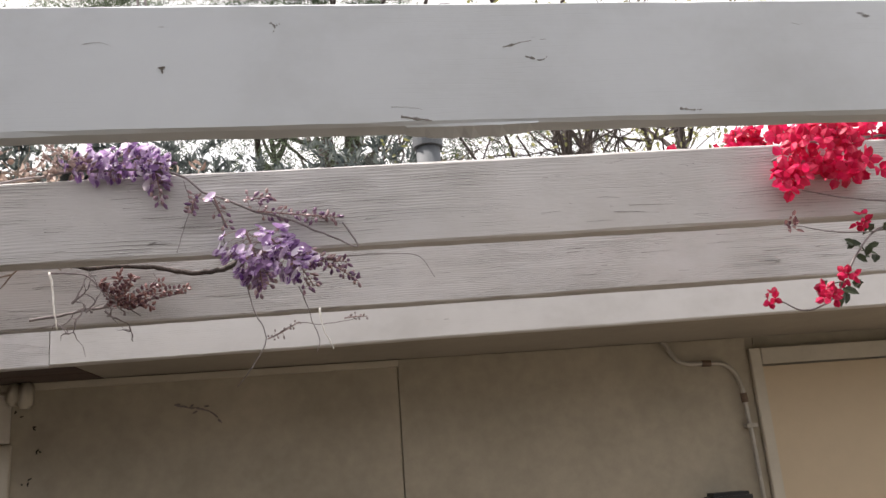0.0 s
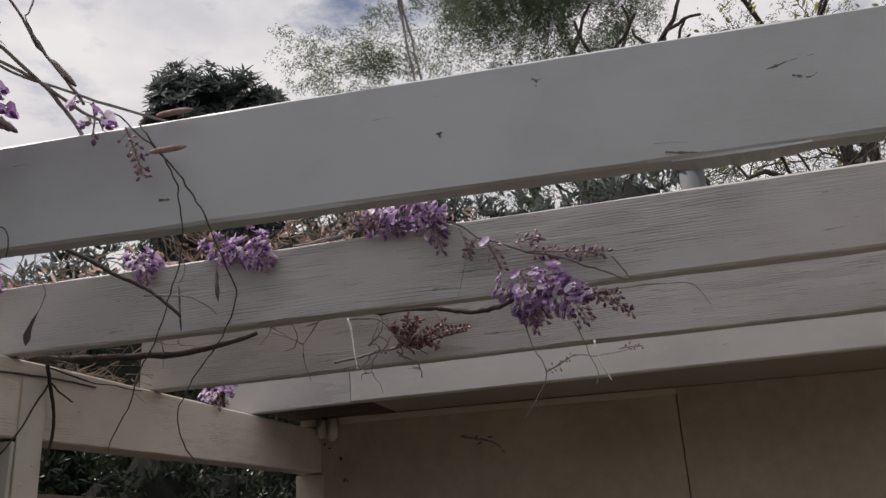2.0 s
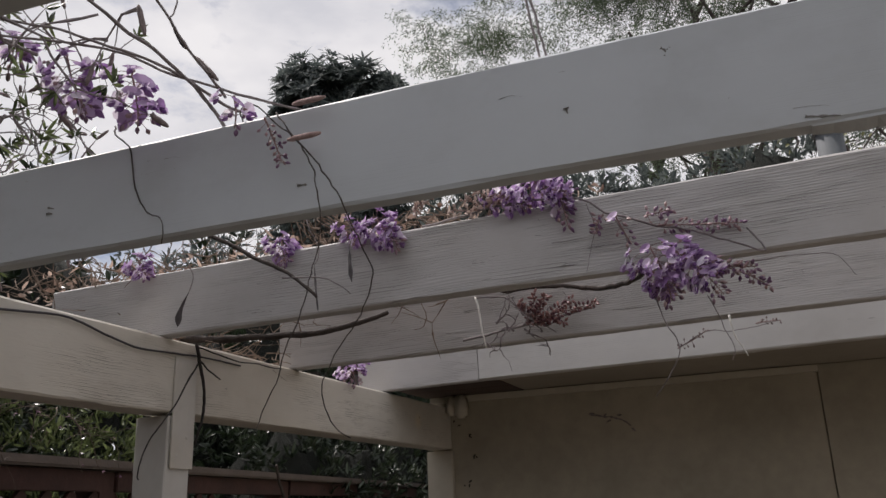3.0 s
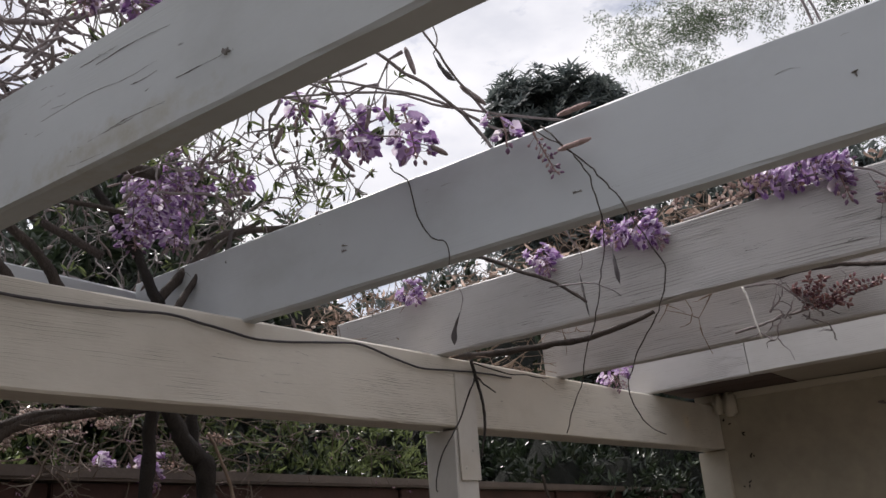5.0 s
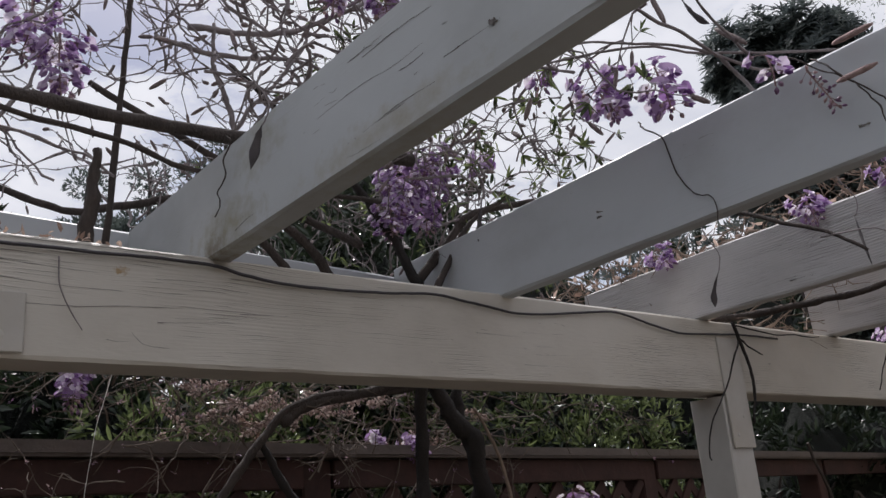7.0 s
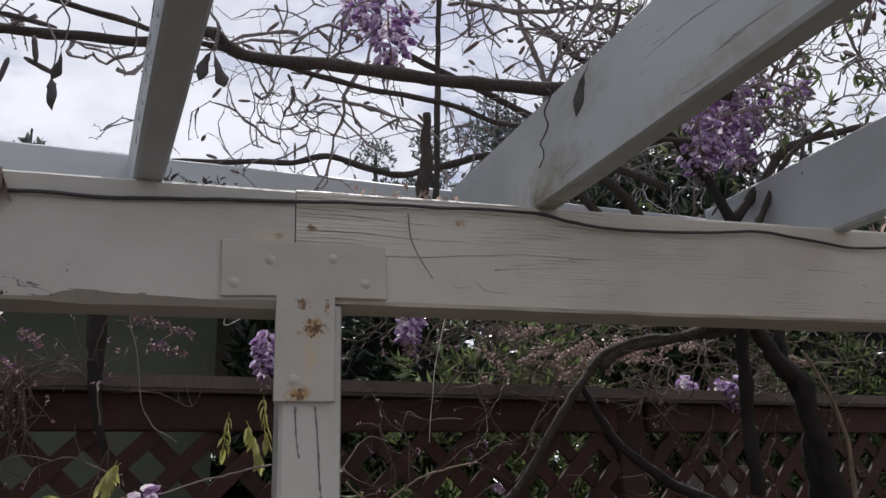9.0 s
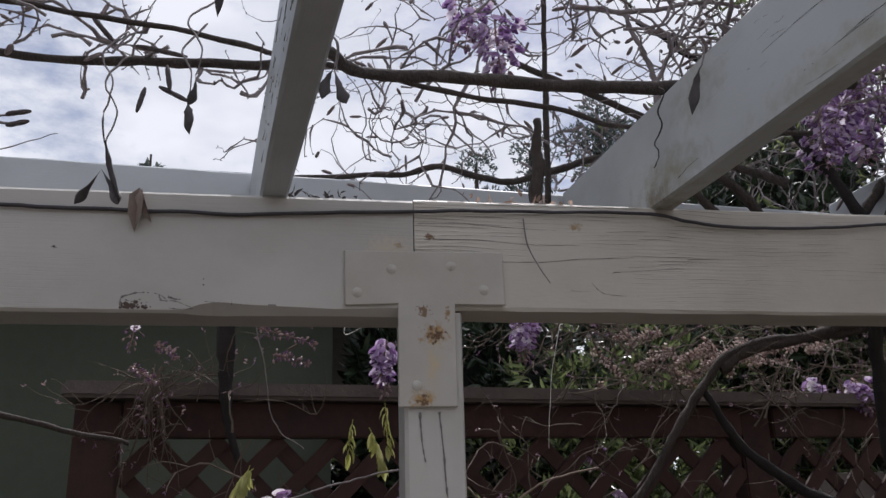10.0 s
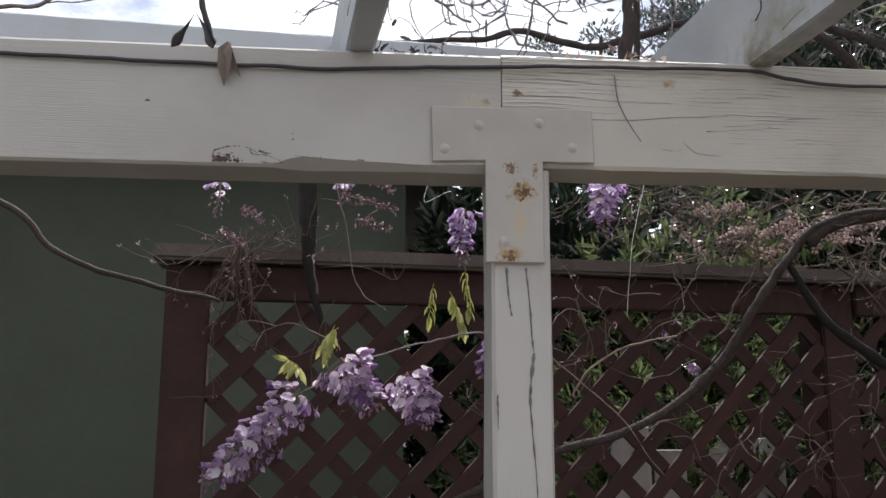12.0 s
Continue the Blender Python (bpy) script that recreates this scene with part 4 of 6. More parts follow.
def raceme(parent, p0, p1, n, seed, spread=0.026, size=0.0115, buds=0.25, mat=None):
    """A flower cluster along the stalk from p0 to its tip p1: open flowers near the base, buds near the tip."""
    rng = random.Random(seed)
    p0, p1 = Vector(p0), Vector(p1)
    ax = (p1 - p0)
    d = ax.normalized()
    s = d.orthogonal().normalized()
    t = d.cross(s)
    fl, bd, st, kl = Acc(), Acc(), Acc(), Acc()
    mid = (p0 + p1) / 2 + rand_unit(rng) * ax.length * 0.06
    line = smooth_path([p0, mid, p1], 5)
    st.tube(line, 0.0018, 0.0009, 5)
    for i in range(n):
        f = (i + rng.random() * 0.8) / n
        a = 2.399 * i + rng.uniform(-0.5, 0.5)
        o = (s * math.cos(a) + t * math.sin(a)).normalized()
        k = min(int(f * (len(line) - 1)), len(line) - 2)
        base = line[k].lerp(line[k + 1], f * (len(line) - 1) - k)
        rad = spread * (1.05 - 0.75 * f) * rng.uniform(0.6, 1.2)
        tip = base + o * rad + Vector((0, 0, -0.25 * rad))
        st.tube([base, base.lerp(tip, 0.5) + Vector((0, 0, 0.002)), tip], 0.0006, 0.0005, 3)
        if f > 1 - buds:
            bd.blob(tip, (o * 0.6 + d * 0.8 + rand_unit(rng) * 0.3), size * rng.uniform(0.7, 1.1), size * 0.28)
            continue
        face = (o + rand_unit(rng) * 0.45 - d * 0.1).normalized()
        up = (-d + rand_unit(rng) * 0.4).normalized()
        if abs(up.dot(face)) > 0.95:
            up = face.orthogonal()
        sz = size * rng.uniform(0.75, 1.2)
        fl.petal(tip, (face * 0.75 + up * 0.55).normalized(), up, sz, 0.25)
        side = up.cross(face).normalized()
        for q in (-1, 1):
            fl.leaf(tip - up * sz * 0.2, (face * 0.9 + side * 0.35 * q - up * 0.5), side * q, sz * 1.35, sz * 0.95, 0.5, 0.25)
        bd.blob(tip - face * 0.001, -face * 0.8 + up * 0.2, sz * 0.5, sz * 0.22, 5)
        kl.blob(tip - up * sz * 0.25, face * 0.7 - up * 0.8 + rand_unit(rng) * 0.2, sz * 1.25, sz * 0.34, 5, 0.6, (0.3, 0.9, 1.0, 0.7, 0.15))
    ob = fl.part("bloom", mat or M_PETAL, parent, "violet drooping wisteria bloom")
    st.part("bloom_stalk", M_STALK, ob)
    kl.part("keel", M_KEEL, ob, "deep violet keels", kind="stuff")
    bd.part("bud_tip", M_BUD, ob, "mauve buds", kind="stuff")
    return ob


def bud_spray(parent, p0, p1, n, seed, size=0.007, mat=None, reach=0.009):
    """A loose spike of small closed buds on short stalks."""
    rng = random.Random(seed)
    p0, p1 = Vector(p0), Vector(p1)
    d = (p1 - p0).normalized()
    line = smooth_path([p0, (p0 + p1) / 2 + rand_unit(rng) * 0.006, p1], 5)
    st, bd = Acc(), Acc()
    st.tube(line, 0.0016, 0.0008, 5)
    for i in range(n):
        f = (i + 0.5) / n
        k = min(int(f * (len(line) - 1)), len(line) - 2)
        b = line[k].lerp(line[k + 1], f * (len(line) - 1) - k)
        o = (d.orthogonal().normalized() * math.cos(2.4 * i) + d.cross(d.orthogonal().normalized()) * math.sin(2.4 * i) + d * 0.5).normalized()
        o = (o + rand_unit(rng) * 0.55).normalized()
        ln = reach * (1.1 - 0.7 * f) * rng.uniform(0.25, 1.5)
        st.tube([b, b + o * ln], 0.0006, 0.0005, 3)
        bd.blob(b + o * ln, o + rand_unit(rng) * 0.3, size * rng.uniform(0.8, 1.4), size * 0.33)
    ob = bd.part("bud_spray", mat or M_BUD, parent, "spike of closed mauve buds")
    st.part("stalk", M_STALK, ob)
    return ob


def seed_pod(parent, p0, p1, width, seed):
    rng = random.Random(seed)
    p0, p1 = Vector(p0), Vector(p1)
    a = Acc()
    n = 11
    d = (p1 - p0).normalized()
    s = d.orthogonal().normalized()
    t = d.cross(s)
    ang = rng.uniform(0, 3.1)
    s, t = s * math.cos(ang) + t * math.sin(ang), t * math.cos(ang) - s * math.sin(ang)
    prof = [0.10, 0.16, 0.34, 0.55, 0.52, 0.66, 0.84, 1.0, 0.86, 0.50, 0.04]
    bend = rand_unit(rng) * (p1 - p0).length * 0.10
    k = 8
    for i in range(n):
        f = i / (n - 1)
        c = p0.lerp(p1, f) + bend * math.sin(f * 3.14)
        w = 1.2 * (f - 0.7)
        s2, t2 = s * math.cos(w) + t * math.sin(w), t * math.cos(w) - s * math.sin(w)
        for j in range(k):
            b = 6.283 * j / k
            a.v.append(tuple(c + s2 * math.cos(b) * width / 2 * prof[i] + t2 * math.sin(b) * width * 0.10 * prof[i]))
    for i in range(n - 1):
        for j in range(k):
            j2 = (j + 1) % k
            a.f.append((i * k + j, i * k + j2, (i + 1) * k + j2, (i + 1) * k + j))
    a.f.append(tuple(range(k))[::-1])
    a.f.append(tuple((n - 1) * k + j for j in range(k)))
    return a.part("seed_pod", M_POD, parent, "dry dark brown seed pod", smooth=True)


def stem(parent, pts, r0, r1, seed, name="stem", mat=None, wob=0.004, sides=7, label=""):
    acc = Acc()
    acc.tube(smooth_path(pts, 7, wob, seed), r0, r1, sides, 0.25, random.Random(seed))
    return acc.part(name, mat or M_TWIG, parent, label, smooth=True)


def pinnate(acc, p, d, length, rng, size=0.03):
    """A drooping feather leaf with pairs of leaflets."""
    d = d.normalized()
    pts = []
    for i in range(8):
        pts.append(p.copy())
        d = (d + Vector((0, 0, -0.14))).normalized()
        p = p + d * length / 7
    for i, q in enumerate(pts[1:]):
        dd = (pts[min(i + 2, 7)] - pts[i]).normalized()
        s = dd.cross(Vector((0, 0, 1))).normalized() if abs(dd.z) < 0.98 else Vector((0, 1, 0))
        for k in (-1, 1):
            acc.leaf(q, s * k * 0.4 + dd * 0.35 + Vector((rng.gauss(0, 0.3), rng.gauss(0, 0.3), -0.75)), s * k + dd * 0.3, size * rng.uniform(0.8, 1.2), size * 0.36, 0.3, 0.2)
    acc.leaf(pts[-1], d, Vector((1, 0, 0)), size * 1.1, size * 0.4)
    acc.tube(pts, 0.0009, 0.0005, 3)


wisteria = thing("wisteria_vine", "bare knotty wisteria with violet flower clusters over the pergola", "vine")


def wisteria_limbs():
    L = lambda pts, r0, r1, seed, mat=M_BARK, **kw: stem(wisteria, pts, r0, r1, seed, "limb", mat, **kw)
    # over the rafters
    L([(-1.53, -1.35, 2.20), (-1.51, -0.80, 2.19), (-1.503, -0.537, 2.175), (-1.490, -0.406, 2.172), (-1.475, -0.265, 2.170), (-1.448, -0.185, 2.178), (-1.476, -0.135, 2.166), (-1.471, 0.013, 2.165), (-1.478, 0.153, 2.163), (-1.46, 0.34, 2.164), (-1.43, 0.62, 2.175)], 0.0045, 0.0105, 1)
    L([(-1.40, -0.9, 2.23), (-1.421, -0.519, 2.20), (-1.451, -0.324, 2.19), (-1.472, -0.24, 2.182), (-1.52, -0.12, 2.19), (-1.575, 0.051, 2.19), (-1.597, 0.208, 2.185), (-1.633, 0.36, 2.175), (-1.66, 0.70, 2.20)], 0.0036, 0.0042, 2)
    L([(-2.05, -0.25, 2.23), (-2.0, -0.028, 2.226), (-2.0, 0.077, 2.246), (-2.0, 0.198, 2.220), (-2.0, 0.298, 2.244), (-2.0, 0.416, 2.281), (-1.98, 0.60, 2.30), (-1.9, 0.8, 2.2)], 0.005, 0.009, 3)
    L([(-1.72, 0.238, 2.95), (-1.74, 0.236, 2.52), (-1.75, 0.230, 2.32), (-1.75, 0.222, 2.10), (-1.78, 0.21, 1.90)], 0.0042, 0.006, 4)
    L([(-0.915, 0.40, 2.17), (-0.937, 0.625, 2.172), (-0.952, 0.751, 2.178), (-0.967, 0.855, 2.172), (-0.975, 0.92, 2.15), (-1.0, 1.05, 2.155), (-1.1, 1.3, 2.17)], 0.0018, 0.0034, 5, mat=M_TWIG)
    L([(-1.30, 0.36, 2.17), (-1.079, 0.617, 2.195), (-1.029, 0.684, 2.195), (-0.971, 0.774, 2.185), (-0.940, 0.872, 2.165), (-0.901, 0.866, 2.148)], 0.0012, 0.0024, 6, mat=M_TWIG)
    L([(-0.84, 0.45, 2.20), (-0.890, 0.647, 2.195), (-0.915, 0.74, 2.185), (-0.936, 0.852, 2.17)], 0.0012, 0.002, 7, mat=M_TWIG)
    L([(-1.15, 0.60, 2.19), (-1.023, 0.706, 2.19), (-0.970, 0.802, 2.185), (-0.892, 0.908, 2.175), (-0.83, 1.0, 2.19)], 0.0015, 0.002, 8, mat=M_TWIG)
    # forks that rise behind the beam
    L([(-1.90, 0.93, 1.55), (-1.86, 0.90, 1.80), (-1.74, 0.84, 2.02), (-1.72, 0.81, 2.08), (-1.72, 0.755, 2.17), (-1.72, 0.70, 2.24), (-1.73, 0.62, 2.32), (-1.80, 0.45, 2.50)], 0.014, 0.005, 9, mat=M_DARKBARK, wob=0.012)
    L([(-1.72, 0.812, 2.06), (-1.70, 0.879, 2.145), (-1.69, 0.95, 2.225), (-1.68, 1.07, 2.265), (-1.66, 1.22, 2.31), (-1.6, 1.5, 2.42)], 0.010, 0.005, 10)
    L([(-1.665, 0.822, 2.03), (-1.66, 0.865, 2.109), (-1.655, 0.915, 2.19), (-1.62, 1.0, 2.25)], 0.007, 0.004, 11)
    L([(-1.83, 0.80, 1.90), (-1.77, 0.66, 2.05), (-1.75, 0.583, 2.126), (-1.75, 0.525, 2.172), (-1.76, 0.45, 2.25), (-1.85, 0.2, 2.42)], 0.011, 0.006, 12)
    L([(-1.82, 0.70, 1.93), (-1.76, 0.555, 2.065), (-1.75, 0.49, 2.125), (-1.76, 0.40, 2.20)], 0.010, 0.006, 13)
    L([(-1.64, 0.160, 1.90), (-1.63, 0.158, 2.02), (-1.62, 0.164, 2.10), (-1.615, 0.168, 2.175)], 0.0145, 0.0060, 24, wob=0.014)
    # Next four limbs take the paler twig colour in place of a veil of glare.
    L([(-1.62, 0.298, 2.436), (-1.62, 0.376, 2.450), (-1.62, 0.452, 2.472), (-1.62, 0.543, 2.519), (-1.62, 0.633, 2.591), (-1.62, 0.719, 2.679)], 0.0055, 0.004, 25, wob=0.008, mat=M_TWIG)
    L([(-1.62, 0.25, 2.40), (-1.62, 0.389, 2.406), (-1.62, 0.446, 2.418), (-1.62, 0.526, 2.436), (-1.62, 0.570, 2.428)], 0.0045, 0.003, 26, wob=0.008, mat=M_TWIG)
    L([(-1.62, 0.384, 2.18), (-1.62, 0.384, 2.262), (-1.62, 0.374, 2.330), (-1.62, 0.351, 2.385), (-1.62, 0.348, 2.460)], 0.0055, 0.003, 27, wob=0.008, mat=M_TWIG)
    L([(-1.62, 0.382, 2.26), (-1.62, 0.433, 2.331), (-1.62, 0.477, 2.392), (-1.62, 0.515, 2.453), (-1.62, 0.537, 2.522)], 0.004, 0.0025, 28, wob=0.008, mat=M_TWIG)
    # under the beam, before the fence
    # The blackest limbs here have the shade below the beam in their colour.
    L([(-1.98, 1.25, 1.98), (-2.02, 0.95, 1.905), (-2.02, 0.80, 1.890), (-2.02, 0.690, 1.862), (-2.02, 0.612, 1.785), (-2.02, 0.545, 1.703), (-2.02, 0.468, 1.592), (-2.02, 0.371, 1.505), (-2.02, 0.257, 1.447), (-2.02, 0.129, 1.412), (-2.05, -0.1, 1.30)], 0.0095, 0.0075, 14)
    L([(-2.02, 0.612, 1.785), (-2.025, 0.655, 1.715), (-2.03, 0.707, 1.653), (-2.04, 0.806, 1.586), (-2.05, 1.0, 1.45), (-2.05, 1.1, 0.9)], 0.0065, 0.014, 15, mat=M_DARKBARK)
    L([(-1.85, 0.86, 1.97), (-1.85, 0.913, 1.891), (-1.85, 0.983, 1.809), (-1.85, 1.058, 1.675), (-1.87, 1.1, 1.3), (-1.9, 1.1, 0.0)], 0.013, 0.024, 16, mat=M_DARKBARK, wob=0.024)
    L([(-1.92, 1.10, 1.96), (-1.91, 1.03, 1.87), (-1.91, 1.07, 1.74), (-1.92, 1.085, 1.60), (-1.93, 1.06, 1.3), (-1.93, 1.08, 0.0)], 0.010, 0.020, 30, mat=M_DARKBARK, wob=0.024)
    L([(-1.80, 1.00, 1.83), (-1.80, 1.045, 1.76), (-1.80, 1.075, 1.68), (-1.81, 1.085, 1.58), (-1.82, 1.08, 1.45)], 0.0030, 0.0048, 29, mat=M_LITTER)
    L([(-2.0, 1.0, 1.94), (-2.02, 0.875, 1.898), (-2.02, 0.722, 1.867), (-2.02, 0.659, 1.824)], 0.010, 0.012, 17)
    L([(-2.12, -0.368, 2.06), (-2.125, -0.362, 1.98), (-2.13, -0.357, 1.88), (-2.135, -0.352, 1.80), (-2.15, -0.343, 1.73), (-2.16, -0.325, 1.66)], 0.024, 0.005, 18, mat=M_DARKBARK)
    L([(-1.95, -1.25, 1.98), (-1.95, -0.892, 1.858), (-1.95, -0.800, 1.780), (-1.95, -0.715, 1.740), (-1.95, -0.592, 1.706), (-1.96, -0.499, 1.685)], 0.0072, 0.0036, 19, label="slender grey branch")
    L([(-1.653, 1.60, 2.027), (-1.453, 1.62, 2.013), (-1.281, 1.63, 2.006), (-1.178, 1.66, 2.02), (-1.092, 1.70, 2.05)], 0.009, 0.005, 20)
    L([(-1.37, 1.385, 2.20), (-1.348, 1.360, 2.180), (-1.246, 1.360, 2.123), (-1.163, 1.360, 2.075), (-1.085, 1.362, 2.012)], 0.0055, 0.003, 21)
    L([(-0.95, 1.93, 2.135), (-0.768, 1.930, 2.118), (-0.667, 1.930, 2.105), (-0.572, 1.90, 2.098), (-0.50, 1.80, 2.10)], 0.004, 0.0065, 22, wob=0.010)
    L([(-2.0, 0.63, 1.93), (-2.0, 0.74, 1.95), (-1.98, 0.95, 1.93), (-1.96, 1.3, 1.96)], 0.008, 0.007, 23, mat=M_DARKBARK)


def wisteria_twigs():
    T = lambda pts, seed, r=0.0022, mat=None, wob=0.005: stem(wisteria, pts, r, r * 0.6, seed, "twig", mat, wob, 5)
    # strands that hang over the middle rafter
    T([(-0.94, 0.90, 2.158), (-0.901, 0.862, 2.155), (-0.854, 0.858, 2.118), (-0.818, 0.856, 2.081), (-0.796, 0.855, 2.028), (-0.787, 0.857, 1.972), (-0.794, 0.860, 1.905), (-0.814, 0.860, 1.842), (-0.837, 0.860, 1.787), (-0.868, 0.860, 1.735), (-0.875, 0.860, 1.708)], 31, 0.0011, M_BARK, 0.009)
    T([(-0.88, 0.89, 2.150), (-0.845, 0.860, 2.124), (-0.809, 0.857, 2.067), (-0.766, 0.856, 2.007), (-0.734, 0.858, 1.948), (-0.715, 0.860, 1.893), (-0.727, 0.860, 1.845), (-0.758, 0.860, 1.800), (-0.781, 0.860, 1.761), (-0.781, 0.860, 1.728), (-0.743, 0.858, 1.689)], 32, 0.0011, M_BARK, 0.009)
    T([(-1.18, 0.90, 2.20), (-1.150, 0.868, 2.165), (-1.120, 0.868, 2.137), (-1.098, 0.872, 2.070), (-1.079, 0.872, 2.032), (-1.047, 0.870, 2.010), (-1.049, 0.872, 1.977)], 33, 0.0013, M_BARK, 0.007)
    T([(-1.428, 0.300, 2.143), (-1.419, 0.302, 2.128), (-1.444, 0.303, 2.113), (-1.441, 0.304, 2.090), (-1.468, 0.304, 2.077), (-1.466, 0.304, 2.058), (-1.487, 0.305, 2.043)], 34, 0.0014, M_BARK, 0.006)
    # sprays over the weathered rafter
    T([(-0.90, 1.47, 2.16), (-0.795, 1.435, 2.156), (-0.713, 1.42, 2.158), (-0.564, 1.405, 2.138), (-0.508, 1.405, 2.101), (-0.433, 1.405, 2.068), (-0.367, 1.405, 2.047), (-0.316, 1.405, 2.022), (-0.260, 1.405, 1.995), (-0.285, 1.41, 2.04)], 35, 0.0024)
    T([(-0.508, 1.405, 2.101), (-0.487, 1.400, 2.058), (-0.480, 1.395, 2.008)], 36, 0.0018)
    T([(-0.451, 1.390, 1.945), (-0.434, 1.390, 1.892), (-0.418, 1.390, 1.840), (-0.462, 1.390, 1.770)], 37, 0.0012)
    T([(-0.300, 1.405, 1.980), (-0.208, 1.410, 1.982), (-0.160, 1.410, 1.973), (-0.134, 1.410, 1.936)], 38, 0.0009)
    T([(-0.360, 1.40, 1.93), (-0.345, 1.41, 1.88), (-0.33, 1.40, 1.84), (-0.335, 1.395, 1.82)], 39, 0.0010)
    T([(-0.55, 1.41, 2.13), (-0.54, 1.405, 2.08), (-0.55, 1.405, 2.04), (-0.56, 1.405, 2.00)], 40, 0.0008)
    T([(-1.163, 1.360, 2.060), (-1.072, 1.360, 2.048), (-1.010, 1.360, 2.008)], 41, 0.0016)
    # before the third weathered board
    T([(-0.99, 1.92, 2.01), (-0.933, 1.920, 2.016), (-0.849, 1.920, 2.030), (-0.763, 1.920, 2.038), (-0.652, 1.920, 2.053)], 42, 0.0035)
    T([(-0.952, 1.920, 2.117), (-0.876, 1.920, 2.103), (-0.813, 1.920, 2.047), (-0.751, 1.920, 2.005)], 43, 0.0022)
    T([(-0.952, 1.920, 2.117), (-0.941, 1.915, 2.054), (-0.929, 1.915, 1.984)], 44, 0.0027, M_DEAD, 0.006)
    T([(-0.468, 1.880, 1.929), (-0.399, 1.880, 1.963), (-0.350, 1.880, 1.954), (-0.249, 1.880, 1.967)], 45, 0.0012)
    T([(-0.345, 1.70, 1.955), (-0.34, 1.70, 1.91), (-0.32, 1.70, 1.87)], 46, 0.0020, M_DEAD, 0.006)
    # on the far post
    T([(-1.505, 1.535, 1.990), (-1.500, 1.562, 1.902), (-1.500, 1.567, 1.839), (-1.500, 1.543, 1.762)], 47, 0.0042, M_DARKBARK, 0.006)
    T([(-1.503, 1.540, 1.945), (-1.490, 1.517, 1.928), (-1.490, 1.440, 1.826), (-1.490, 1.377, 1.752), (-1.490, 1.359, 1.685)], 48, 0.0022, M_DARKBARK, 0.006)
    T([(-1.500, 1.548, 1.953), (-1.500, 1.580, 1.937), (-1.500, 1.624, 1.921)], 49, 0.0024, M_DARKBARK, 0.006)
    T([(-1.505, 1.535, 1.985), (-1.505, 1.7, 1.975), (-1.508, 1.9, 1.985)], 50, 0.0020, M_DARKBARK, 0.006)
    # before the near beam and the fence
    T([(-1.512, 0.106, 1.964), (-1.508, 0.108, 1.926), (-1.508, 0.122, 1.895), (-1.510, 0.140, 1.868)], 51, 0.0011, None, 0.001)
    T([(-2.0, 0.33, 2.0), (-2.0, 0.314, 1.930), (-2.0, 0.286, 1.815), (-2.0, 0.270, 1.670)], 52, 0.0010, M_DEAD, 0.003)
    T([(-2.0, -0.30, 1.96), (-2.0, -0.294, 1.898), (-2.0, -0.275, 1.829), (-2.0, -0.261, 1.747), (-2.0, -0.239, 1.701), (-2.0, -0.198, 1.675)], 53, 0.0013)
    T([(-1.92, 0.02, 1.632), (-1.93, -0.028, 1.630), (-1.93, -0.121, 1.619), (-1.93, -0.192, 1.593), (-1.94, -0.262, 1.575), (-1.95, -0.322, 1.538), (-1.95, -0.40, 1.49)], 55, 0.0018, M_TWIG, 0.006)
    T([(-1.97, 0.10, 1.60), (-2.0, 0.20, 1.52), (-2.0, 0.27, 1.45), (-2.0, 0.33, 1.37)], 56, 0.0014, M_LITTER)
    T([(-1.98, 0.15, 1.52), (-1.98, 0.20, 1.58), (-1.98, 0.30, 1.62), (-1.98, 0.36, 1.63)], 57, 0.0024, M_LITTER, 0.006)
    T([(-2.05, -0.10, 1.98), (-2.05, -0.12, 1.90), (-2.04, -0.07, 1.92)], 58, 0.0009, M_DEAD)
    # budding twig beyond the last rafter
    T([(-1.45, -0.75, 1.99), (-1.45, -0.677, 2.001), (-1.45, -0.650, 2.007), (-1.45, -0.631, 2.024), (-1.45, -0.616, 2.040), (-1.45, -0.596, 2.049), (-1.45, -0.581, 2.048)], 59, 0.0028)
    T([(-1.45, -0.631, 2.024), (-1.45, -0.628, 2.052), (-1.45, -0.644, 2.075)], 60, 0.0020)
    T([(-1.45, -0.616, 2.040), (-1.45, -0.600, 2.057), (-1.45, -0.583, 2.062)], 61, 0.0020)
    T([(-1.45, -0.643, 2.007), (-1.45, -0.595, 2.011), (-1.45, -0.554, 2.026), (-1.45, -0.523, 2.038)], 62, 0.0009)
    rng = random.Random(77)
    twigs, tips, spikes, rosette = Acc(), [], Acc(), Acc()
    for _ in range(120):
        y = rng.uniform(-0.22, 1.15)
        p = Vector((rng.uniform(-2.35, -1.50), y, rng.uniform(2.16, 2.75)))
        zigzag(twigs, rng, p, Vector((rng.gauss(-0.1, 1), rng.gauss(0, 1), rng.gauss(0.25, 0.5))), rng.uniform(0.20, 0.5), rng.uniform(0.0011, 0.0026), 0.2, 1, tips, 0.022, 0.62, True)
    for _ in range(18):
        p = Vector((rng.uniform(-1.62, -1.40), rng.uniform(-0.72, -0.30), rng.uniform(2.16, 2.24)))
        zigzag(twigs, rng, p, Vector((rng.gauss(0, 1), rng.gauss(0, 1), rng.gauss(0.1, 0.4))), rng.uniform(0.08, 0.22), 0.0023, 0.1, 1, tips, 0.015, 0.62, True)
    for _ in range(34):
        p = Vector((rng.uniform(-1.45, -0.98), rng.uniform(0.45, 0.85), rng.uniform(2.18, 2.32)))
